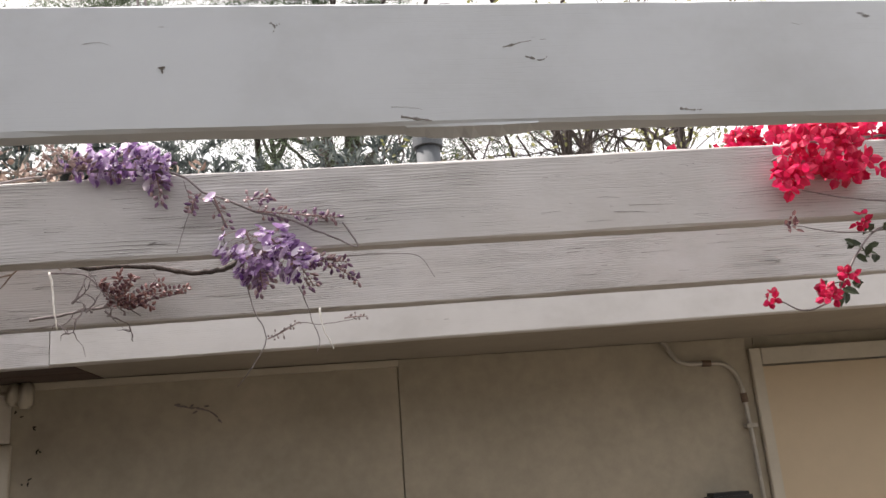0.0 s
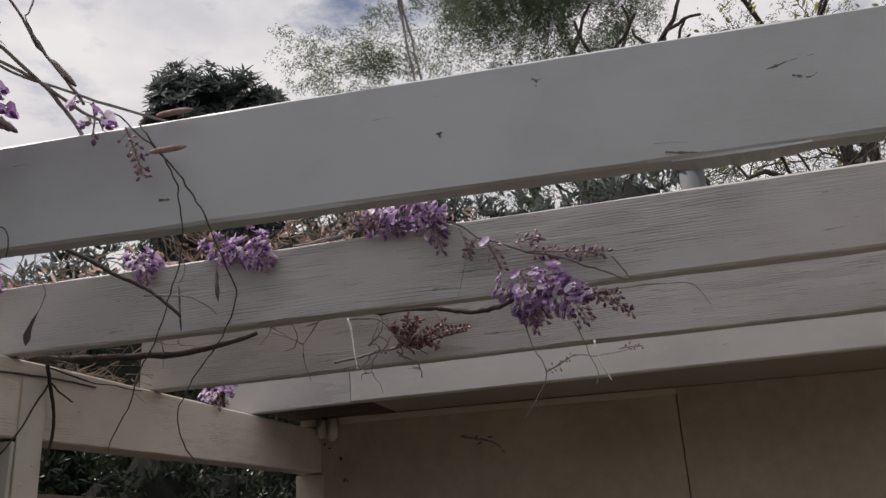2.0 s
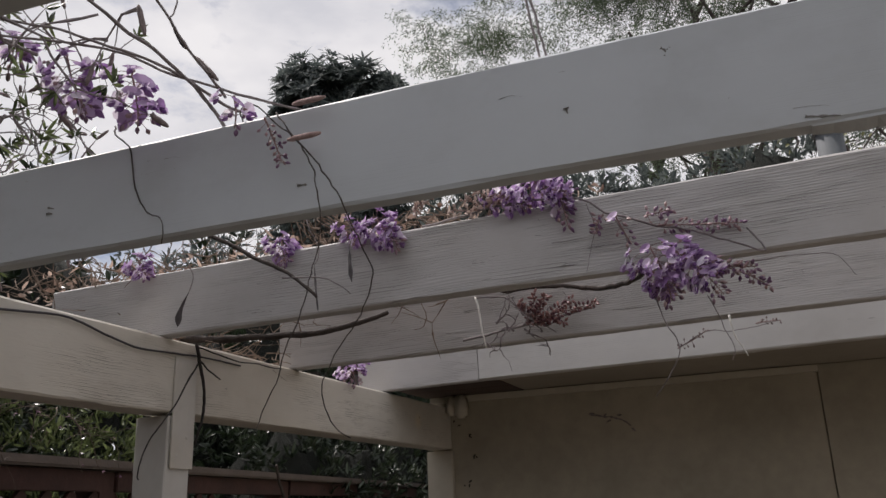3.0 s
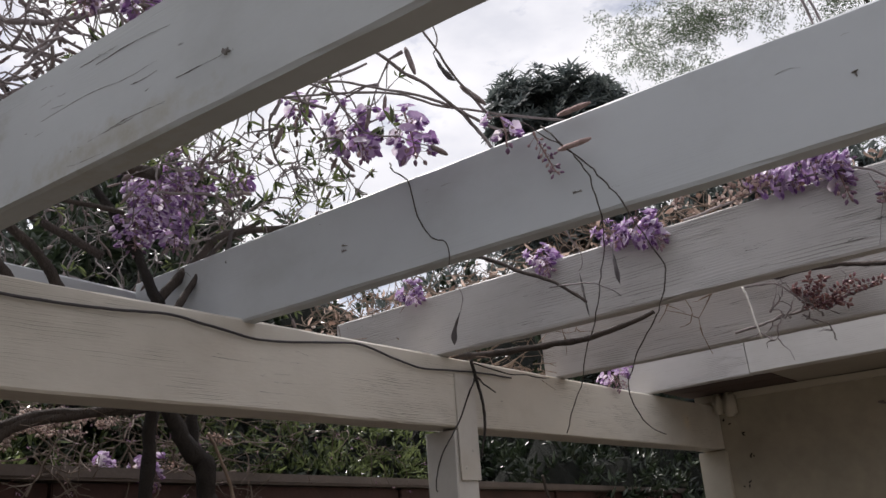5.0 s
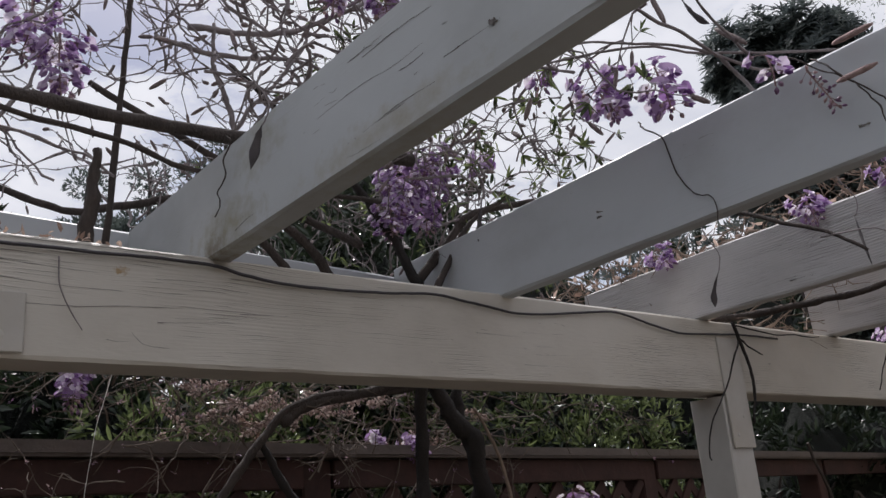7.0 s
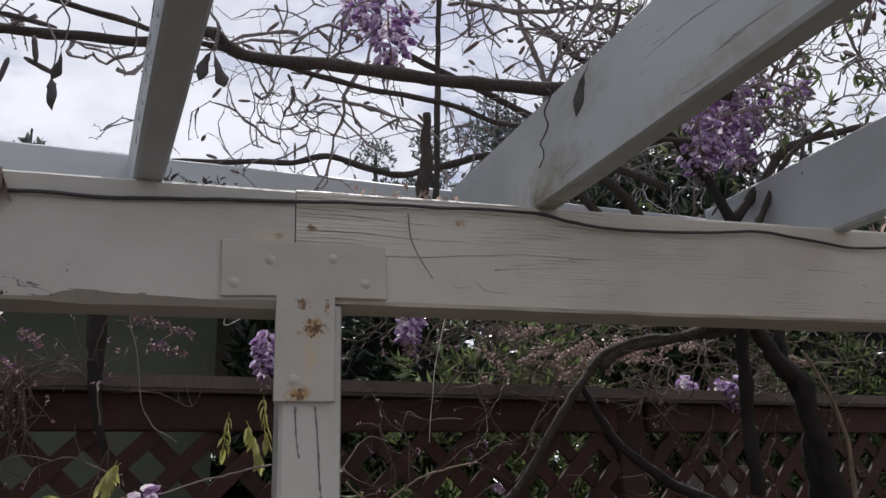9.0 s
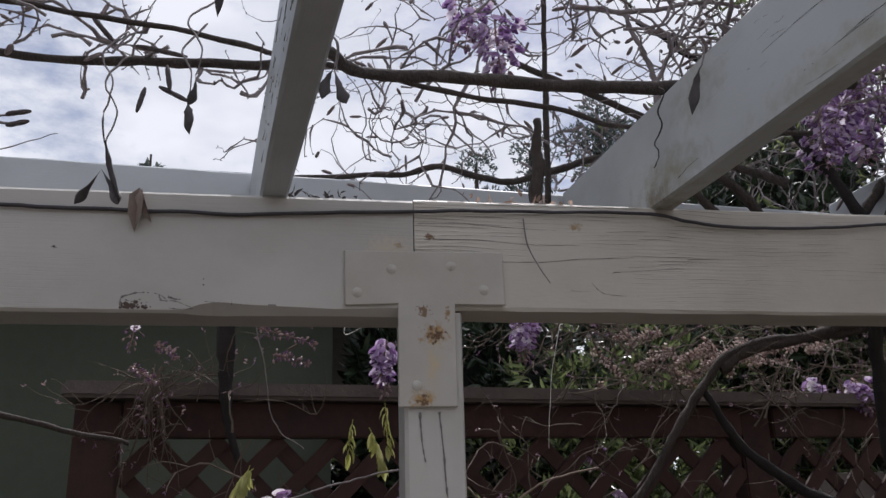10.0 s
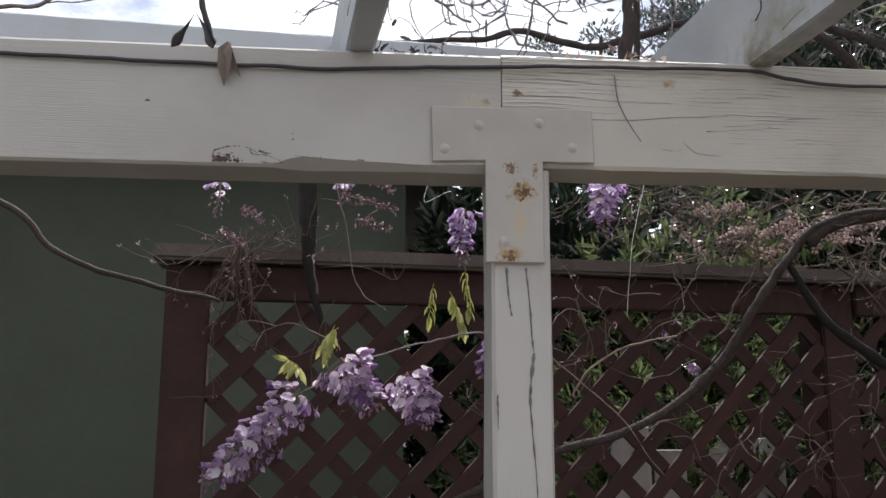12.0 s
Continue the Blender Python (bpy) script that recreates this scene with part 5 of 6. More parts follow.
        zigzag(twigs, rng, p, Vector((rng.gauss(-0.3, 1), rng.gauss(0.2, 1), rng.gauss(0.2, 0.4))), rng.uniform(0.10, 0.26), 0.0018, 0.1, 1, tips, spurs=True)
    for _ in range(30):
        p = Vector((rng.uniform(-1.80, -1.50), rng.uniform(0.88, 1.16), rng.uniform(2.20, 2.42)))
        zigzag(twigs, rng, p, Vector((rng.gauss(0, 1), rng.gauss(0.2, 1), rng.gauss(0.2, 0.5))), rng.uniform(0.10, 0.26), 0.0016, 0.1, 1, tips, spurs=True)
    for _ in range(60):
        p = Vector((rng.uniform(-1.75, -1.40), rng.uniform(0.30, 0.62), rng.uniform(2.26, 2.58)))
        zigzag(twigs, rng, p, Vector((rng.gauss(0, 1), rng.gauss(0, 1), rng.gauss(0.1, 0.5))), rng.uniform(0.12, 0.34), rng.uniform(0.0012, 0.0028), 0.1, 1, tips, 0.022, 0.62, True)
    for _ in range(15):
        p = Vector((rng.uniform(-0.90, -0.76), 1.915, rng.uniform(2.005, 2.045)))
        zigzag(twigs, rng, p, Vector((rng.gauss(0.3, 0.8), rng.gauss(0, 0.12), rng.gauss(0.2, 0.5))), rng.uniform(0.05, 0.13), 0.0019, 0.0, 1, None, 0.009, 0.6)
    twigs.part("twig_tangle", M_TWIG, wisteria, "tangle of bare knotty twigs", kind="stuff")
    for p, d in tips:
        if rng.random() < (0.44 if p.y > 0.3 else 0.26):
            ln = rng.uniform(0.014, 0.036)
            spikes.blob(p, d + Vector((0, 0, -0.3)), ln, rng.uniform(0.0028, 0.0045), 7, 1.0, (0.45, 0.85, 1.0, 0.92, 1.0, 0.95, 0.75, 0.35))
        elif 0.55 < p.y < 1.3 and p.x < -0.95:
            for _ in range(6):
                rosette.leaf(p, d + rand_unit(rng) * 1.1, rand_unit(rng), rng.uniform(0.018, 0.034), rng.uniform(0.005, 0.008), 0.3, 0.1)
    spikes.part("bud_growth", M_SPIKE, wisteria, "fuzzy grey-brown bud spikes", True, kind="stuff")
    rosette.part("tip_foliage", M_LEAF, wisteria, "small narrow grey-green leaves at the twig tips", kind="stuff")
    # dry litter on and between the boards
    litter, dry, under, husk, bits = Acc(), Acc(), Acc(), Acc(), []
    for _ in range(380):
        f = rng.random()
        p = Vector((rng.uniform(-2.1, -0.85), rng.uniform(1.50, 1.95), rng.uniform(2.14, 2.22)))
        zigzag(litter, rng, p, Vector((rng.gauss(0, 1), rng.gauss(0, 1), rng.gauss(0.05, 0.25))), rng.uniform(0.06, 0.20), rng.uniform(0.0011, 0.0022), 0.15, 1, None, 0.022, 0.42)
    for _ in range(900):
        p = Vector((rng.uniform(-2.1, -0.55), rng.uniform(1.49, 1.94), rng.uniform(2.15, 2.22)))
        dry.leaf(p, rand_unit(rng), rand_unit(rng), rng.uniform(0.012, 0.035), rng.uniform(0.006, 0.014), 0.4, 0.4)
    for _ in range(90):
        p = Vector((rng.uniform(-1.85, -1.53), rng.uniform(1.50, 2.05), rng.uniform(1.995, 2.03)))
        zigzag(litter, rng, p, Vector((rng.gauss(0, 1), rng.gauss(0, 1), 0.1)), rng.uniform(0.06, 0.2), 0.0016, 0.0, 1, None, 0.03, 0.35)
    for _ in range(90):
        p = Vector((rng.uniform(-2.2, -1.95), rng.uniform(0.2, 1.9), rng.uniform(1.83, 1.97)))
        zigzag(under, rng, p, Vector((rng.gauss(0, 1), rng.gauss(0, 1), rng.gauss(0, 0.6))), rng.uniform(0.05, 0.22), rng.uniform(0.0007, 0.0014), -0.1, 1, bits, 0.02, 0.42)
    for _ in range(70):
        p = Vector((rng.uniform(-2.17, -2.0), rng.uniform(0.0, 1.3), rng.uniform(1.35, 1.80)))
        zigzag(under, rng, p, Vector((rng.gauss(0, 0.3), rng.gauss(0, 1), rng.gauss(0, 0.8))), rng.uniform(0.05, 0.25), rng.uniform(0.0007, 0.0016), -0.1, 1, bits, 0.02, 0.42)
    for _ in range(16):
        p = Vector((rng.uniform(-2.15, -1.98), rng.uniform(-0.55, -0.15), rng.uniform(1.62, 1.92)))
        zigzag(under, rng, p, Vector((rng.gauss(0, 0.3), rng.gauss(0, 0.6), rng.gauss(-0.4, 0.8))), rng.uniform(0.06, 0.22), rng.uniform(0.0008, 0.0018), -0.1, 1, bits, 0.02, 0.42)
    for _ in range(150):
        y = rng.uniform(0.35, 1.75)
        p = Vector((-2.30 - 0.137 * y + rng.uniform(-0.10, 0.12), y, rng.uniform(1.80, 2.02)))
        zigzag(under, rng, p, Vector((rng.gauss(0, 0.5), rng.gauss(-0.3, 1), rng.gauss(-0.1, 0.6))), rng.uniform(0.10, 0.32), rng.uniform(0.0010, 0.0024), -0.1, 1, bits, 0.024, 0.36)
    for _ in range(26):
        p = Vector((rng.uniform(-2.16, -2.10), rng.gauss(-0.49, 0.012), rng.uniform(1.80, 1.85)))
        zigzag(under, rng, p, Vector((rng.gauss(0, 0.15), rng.gauss(0, 0.25), -1)), rng.uniform(0.05, 0.20), rng.uniform(0.0009, 0.0020), -0.5, 1, bits, 0.012, 0.25)
    for _ in range(34):
        p = Vector((rng.uniform(-2.18, -2.12), rng.uniform(-0.56, -0.38), rng.uniform(1.826, 1.84)))
        zigzag(under, rng, p, Vector((rng.gauss(0, 0.3), rng.gauss(0, 1), rng.gauss(0.1, 0.25))), rng.uniform(0.05, 0.12), rng.uniform(0.0006, 0.0012), 0.1, 0, bits, 0.014, 0.25)
    for p, d in bits:
        if rng.random() < 0.35:
            for _ in range(3):
                husk.leaf(p + rand_unit(rng) * 0.004, d + rand_unit(rng) * 0.9, rand_unit(rng), rng.uniform(0.004, 0.011), rng.uniform(0.002, 0.004), 0.5, 0.4)
    husk.part("dry_husk", M_BUD, wisteria, "shrivelled brown buds", kind="stuff")
    under.part("brushwood", M_SHADETWIG, wisteria, "fine dry twigs over the fence", kind="stuff")
    litter.part("dry_litter", M_LITTER, wisteria, "matted dry twigs", kind="stuff")
    dry.part("leaf_litter", M_DRY, wisteria, "curled dry leaves", kind="stuff")


def wisteria_flowers():
    R = lambda p, q, n, seed, **kw: raceme(wisteria, p, q, n, seed, **kw)
    R((-0.447, 1.395, 2.030), (-0.418, 1.385, 1.925), 58, 1, spread=0.044)
    R((-0.412, 1.392, 2.020), (-0.335, 1.385, 1.925), 50, 2, spread=0.034, buds=0.3)
    R((-0.50, 1.398, 2.095), (-0.475, 1.393, 2.035), 10, 3, spread=0.018, buds=0.9)
    R((-0.740, 1.43, 2.190), (-0.660, 1.405, 2.150), 34, 4, spread=0.032, buds=0.15)
    R((-0.665, 1.42, 2.185), (-0.57, 1.40, 2.150), 44, 5, spread=0.034, buds=0.15)
    R((-0.600, 1.41, 2.165), (-0.585, 1.40, 2.085), 26, 6, spread=0.022, buds=0.55)
    R((-0.985, 1.42, 2.180), (-0.925, 1.40, 2.105), 46, 7, spread=0.034, buds=0.2)
    R((-1.05, 1.43, 2.175), (-1.01, 1.405, 2.13), 20, 8, spread=0.026, buds=0.2)
    R((-1.215, 1.43, 2.175), (-1.185, 1.405, 2.105), 30, 9, spread=0.028, buds=0.3)
    R((-1.60, 1.43, 2.185), (-1.56, 1.42, 2.135), 26, 10, spread=0.03, buds=0.1)
    R((-1.512, 2.30, 2.06), (-1.497, 2.315, 1.990), 46, 11, spread=0.05, buds=0.5, size=0.010)
    R((-1.175, 0.79, 2.262), (-1.135, 0.80, 2.165), 30, 12, spread=0.042, buds=0.2, size=0.0125)
    R((-1.060, 0.80, 2.215), (-1.040, 0.80, 2.125), 24, 13, spread=0.040, buds=0.25, size=0.0125)
    R((-0.905, 0.83, 2.155), (-0.895, 0.82, 2.100), 8, 14, spread=0.022, buds=0.4, size=0.0125)
    R((-1.30, 0.80, 2.335), (-1.29, 0.80, 2.285), 18, 15, spread=0.022, buds=0.4)
    R((-1.70, 0.865, 2.385), (-1.70, 0.825, 2.270), 52, 16, spread=0.050, size=0.011)
    R((-1.70, 0.80, 2.290), (-1.695, 0.77, 2.190), 46, 17, spread=0.045, size=0.011)
    R((-1.71, 0.83, 2.250), (-1.705, 0.84, 2.170), 36, 18, spread=0.040, size=0.011)
    R((-1.72, 0.88, 2.350), (-1.715, 0.87, 2.240), 60, 33, spread=0.050, size=0.010)
    R((-1.74, 0.79, 2.350), (-1.73, 0.77, 2.250), 50, 34, spread=0.045, size=0.010)
    R((-1.71, 0.76, 2.230), (-1.705, 0.755, 2.150), 46, 35, spread=0.042, size=0.010)
    R((-1.385, 0.455, 2.46), (-1.38, 0.45, 2.37), 34, 36, spread=0.030, buds=0.4)
    R((-1.345, 0.525, 2.45), (-1.34, 0.53, 2.36), 34, 37, spread=0.030, buds=0.4)
    R((-1.70, 1.00, 2.390), (-1.70, 1.00, 2.330), 24, 19, spread=0.03)
    R((-1.60, 0.10, 2.36), (-1.60, 0.11, 2.23), 44, 20, spread=0.038)
    R((-1.62, 0.06, 2.42), (-1.62, 0.05, 2.30), 36, 21, spread=0.036)
    # low clusters before the fence
    R((-1.95, -0.28, 1.585), (-1.95, -0.215, 1.495), 60, 22, spread=0.046, size=0.0115, buds=0.12, mat=M_PALEPETAL)
    R((-1.95, -0.16, 1.560), (-1.94, -0.115, 1.468), 58, 23, spread=0.044, size=0.0115, buds=0.12, mat=M_PALEPETAL)
    R((-1.95, -0.35, 1.530), (-1.95, -0.42, 1.440), 44, 24, spread=0.042, size=0.0115, buds=0.10, mat=M_PALEPETAL)
    R((-1.95, -0.41, 1.465), (-1.95, -0.51, 1.365), 52, 25, spread=0.040, size=0.0115, buds=0.15, mat=M_PALEPETAL)
    R((-1.98, 1.435, 1.665), (-1.98, 1.475, 1.555), 46, 38, spread=0.040, size=0.0115, buds=0.25, mat=M_PALEPETAL)
    R((-1.99, 1.480, 1.650), (-1.98, 1.520, 1.540), 34, 39, spread=0.034, size=0.0115, buds=0.3, mat=M_PALEPETAL)
    R((-2.50, 0.540, 1.705), (-2.50, 0.552, 1.650), 30, 40, spread=0.030, size=0.009, buds=0.3, mat=M_PALEPETAL)
    R((-2.50, 0.606, 1.600), (-2.50, 0.616, 1.570), 14, 41, spread=0.020, size=0.010, buds=0.2, mat=M_PALEPETAL)
    # beyond the beam
    R((-2.15, 0.284, 1.985), (-2.15, 0.275, 1.862), 52, 26, spread=0.034)
    R((-2.13, -0.03, 1.905), (-2.13, -0.032, 1.790), 40, 27, spread=0.024)
    R((-2.15, -0.541, 1.955), (-2.15, -0.55, 1.88), 18, 28, spread=0.022, buds=0.8, size=0.009)
    R((-2.15, -0.285, 1.965), (-2.15, -0.28, 1.92), 14, 29, spread=0.016, buds=0.7, size=0.009)
    R((-2.44, 1.255, 1.860), (-2.40, 1.275, 1.770), 44, 30, spread=0.040)
    R((-2.44, 1.12, 1.850), (-2.43, 1.17, 1.82), 30, 31, spread=0.03)
    R((-2.10, 0.02, 1.63), (-2.10, 0.0, 1.55), 20, 32, spread=0.022)
    B = lambda p, q, n, seed, **kw: bud_spray(wisteria, p, q, n, seed, **kw)
    B((-0.428, 1.402, 2.065), (-0.291, 1.402, 2.048), 44, 1, size=0.0095)
    B((-0.350, 1.398, 1.985), (-0.263, 1.398, 1.933), 34, 2, size=0.0095)
    B((-0.36, 1.398, 1.99), (-0.28, 1.398, 1.968), 30, 3, size=0.0095)
    B((-0.867, 0.852, 2.118), (-0.838, 0.848, 2.050), 26, 4)
    B((-0.52, 1.40, 2.10), (-0.535, 1.40, 2.065), 22, 5, size=0.0095)
    B((-0.45, 1.40, 2.085), (-0.405, 1.40, 2.09), 20, 6, size=0.0095)
    B((-0.468, 1.878, 1.929), (-0.399, 1.878, 1.963), 16, 7, mat=M_SPIKE)
    B((-0.30, 1.878, 1.965), (-0.249, 1.878, 1.967), 8, 8, mat=M_SPIKE)
    for k, (p, q) in enumerate((((-0.69, 1.42, 2.16), (-0.79, 1.41, 2.178)), ((-0.70, 1.42, 2.17), (-0.775, 1.41, 2.20)), ((-0.72, 1.43, 2.165), (-0.82, 1.42, 2.165)), ((-0.90, 1.42, 2.17), (-0.86, 1.41, 2.20)))):
        bud_spray(wisteria, p, q, 30, 80 + k, size=0.010, mat=M_SEED)
    for k, (p, q) in enumerate((((-0.80, 1.90, 2.02), (-0.795, 1.90, 2.10)), ((-0.79, 1.90, 2.02), (-0.70, 1.895, 2.075)), ((-0.78, 1.90, 2.03), (-0.64, 1.895, 2.058)), ((-0.80, 1.90, 2.04), (-0.72, 1.90, 2.02)), ((-0.80, 1.90, 2.04), (-0.76, 1.89, 2.09)), ((-0.80, 1.90, 2.03), (-0.83, 1.89, 2.08)))):
        bud_spray(wisteria, p, q, 40, 60 + k, size=0.011, mat=M_REDBUD, reach=0.006)
    rng = random.Random(900)
    for k in range(11):
        p = Vector((rng.uniform(-2.24, -2.12), 0.60 + 0.046 * k + rng.uniform(-0.03, 0.03), 1.875 + rng.uniform(-0.02, 0.08)))
        q = p + Vector((0.02, rng.uniform(-0.16, -0.05), rng.uniform(-0.10, -0.01)))
        bud_spray(wisteria, p, q, 76, 900 + k, size=0.0080, mat=M_SEED, reach=0.0065)
    for k, (p, q) in enumerate((((-2.0, -0.29, 1.90), (-2.0, -0.18, 1.868)), ((-2.0, -0.26, 1.85), (-2.0, -0.19, 1.830)), ((-2.0, -0.23, 1.93), (-2.0, -0.19, 1.905)), ((-2.02, -0.52, 1.83), (-2.02, -0.47, 1.80)),
                                ((-2.02, -0.48, 1.87), (-2.02, -0.44, 1.845)))):
        bud_spray(wisteria, p, q, 40, 950 + k, size=0.0072, reach=0.0065, mat=M_BUD)
    for k in range(12):
        y = rng.uniform(0.40, 1.45)
        p = Vector((-2.26 - 0.137 * y + rng.uniform(-0.05, 0.06), y, rng.uniform(1.83, 1.97)))
        q = p + Vector((rng.gauss(0, 0.02), rng.uniform(-0.14, 0.10), rng.uniform(-0.09, 0.03)))
        bud_spray(wisteria, p, q, 54, 1000 + k, size=0.0085, mat=M_SEED if k % 3 else M_DRY, reach=0.007)
    T2 = lambda pts, seed: stem(wisteria, pts, 0.0022, 0.0014, seed, "twig", None, 0.004, 5)
    T2([(-0.522, 0.935, 2.60), (-0.520, 0.930, 2.315), (-0.515, 0.930, 2.261), (-0.508, 0.925, 2.209), (-0.500, 0.915, 2.145)], 71)
    T2([(-0.514, 0.935, 2.62), (-0.514, 0.930, 2.314), (-0.511, 0.930, 2.261), (-0.500, 0.925, 2.212), (-0.487, 0.915, 2.145)], 72)
    pods = (((-1.101, 1.378, 2.085), (-1.090, 1.376, 1.986), 0.019), ((-1.023, 1.380, 2.110), (-1.015, 1.376, 2.034), 0.015), ((-1.407, 1.380, 2.070), (-1.431, 1.378, 1.994), 0.015),
            ((-1.312, 0.300, 2.110), (-1.338, 0.296, 2.056), 0.017), ((-1.547, 0.862, 2.191), (-1.567, 0.860, 2.110), 0.014),
            ((-1.270, -0.420, 1.950), (-1.270, -0.399, 1.884), 0.022), ((-1.268, -0.422, 1.916), (-1.268, -0.444, 1.878), 0.014), ((-1.272, -0.422, 1.920), (-1.272, -0.402, 1.880), 0.013), ((-1.270, -0.425, 1.985), (-1.270, -0.420, 1.945), 0.010),
            ((-1.270, -0.338, 2.000), (-1.270, -0.334, 1.963), 0.022), ((-1.270, -0.332, 2.036), (-1.270, -0.338, 1.998), 0.012), ((-1.275, -0.178, 2.056), (-1.272, -0.164, 2.012), 0.016), ((-1.275, -0.180, 2.056), (-1.276, -0.192, 2.018), 0.015),
            ((-1.24, -0.30, 2.17), (-1.25, -0.31, 2.10), 0.012), ((-1.05, 0.70, 2.33), (-1.04, 0.70, 2.26), 0.013), ((-0.98, 0.78, 2.27), (-0.95, 0.79, 2.215), 0.012))
    for k, (p, q, w) in enumerate(pods):
        seed_pod(wisteria, p, q, w, 300 + k)
        top = Vector(p)
        if k not in (6, 7):
            stem(wisteria, [top + Vector((-0.03, 0.012, 0.12)), top + Vector((-0.008, -0.010, 0.075)), top + Vector((0.004, 0.006, 0.035)), top], 0.0012, 0.0010, 330 + k, "pod_stalk", None, 0.006, 4)
    for k, (p, q) in enumerate((((-0.832, 0.862, 2.140), (-0.775, 0.850, 2.133)), ((-0.835, 0.856, 2.085), (-0.782, 0.852, 2.083)), ((-0.95, 0.80, 2.21), (-0.91, 0.80, 2.165)), ((-1.0, 0.74, 2.27), (-0.985, 0.74, 2.22)),
                                ((-1.45, -0.588, 2.062), (-1.45, -0.558, 2.068)), ((-1.45, -0.586, 2.046), (-1.45, -0.559, 2.054)), ((-1.45, -0.644, 2.071), (-1.45, -0.612, 2.073)), ((-1.45, -0.647, 2.072), (-1.45, -0.648, 2.087)),
                                ((-1.46, -0.423, 2.115), (-1.45, -0.429, 2.074)), ((-1.46, -0.397, 2.150), (-1.45, -0.389, 2.108)), ((-1.46, -0.405, 2.118), (-1.45, -0.364, 2.093)), ((-1.45, -0.497, 2.212), (-1.46, -0.466, 2.178)), ((-1.46, -0.439, 2.178), (-1.45, -0.370, 2.160)))):
        a = Acc()
        p, q = Vector(p), Vector(q)
        a.blob(p, q - p, (q - p).length, 0.0042 if k < 4 else 0.0037, 8, 1.0, (0.45, 0.9, 1.0, 0.92, 1.0, 0.96, 0.8, 0.4))
        a.part("bud_spike", M_PINKSPIKE if k < 2 else M_SPIKE if k < 4 else M_DARKSPIKE, wisteria, "fuzzy bud spike", smooth=True)
    yl = Acc()
    rng = random.Random(44)
    for p, d, ln in (((-1.97, -0.11, 1.725), (0, -0.2, -1), 0.06), ((-1.97, -0.08, 1.71), (0, 0.5, -0.8), 0.07), ((-1.98, -0.05, 1.76), (0.1, 0.1, -1), 0.08), ((-1.97, -0.292, 1.645), (0, -0.4, -0.8), 0.05), ((-1.97, -0.285, 1.64), (0, -0.9, -0.4), 0.04), ((-1.96, -0.35, 1.56), (0, -0.4, 0.8), 0.03)):
        pinnate(yl, Vector(p), Vector(d), ln, rng, 0.030)
    yl.part("young_foliage", M_YOUNG, wisteria, "drooping yellow-green young leaves")
    leaf = Acc()
    leaf.leaf(Vector((BEAM_X + 0.012, -0.428, 1.990)), Vector((0.12, -0.06, -1)), Vector((1, 0, 0)), 0.060, 0.022, 0.9, 0.25)
    leaf.leaf(Vector((BEAM_X + 0.014, -0.424, 1.988)), Vector((0.10, 0.10, -1)), Vector((0.8, -0.6, 0)), 0.046, 0.018, 0.8, 0.35)
    tagged(leaf.part("dead_leaf", M_DEADLEAF), "curled brown dead leaf hanging on the beam", "leaf")


wisteria_limbs()
wisteria_twigs()
wisteria_flowers()


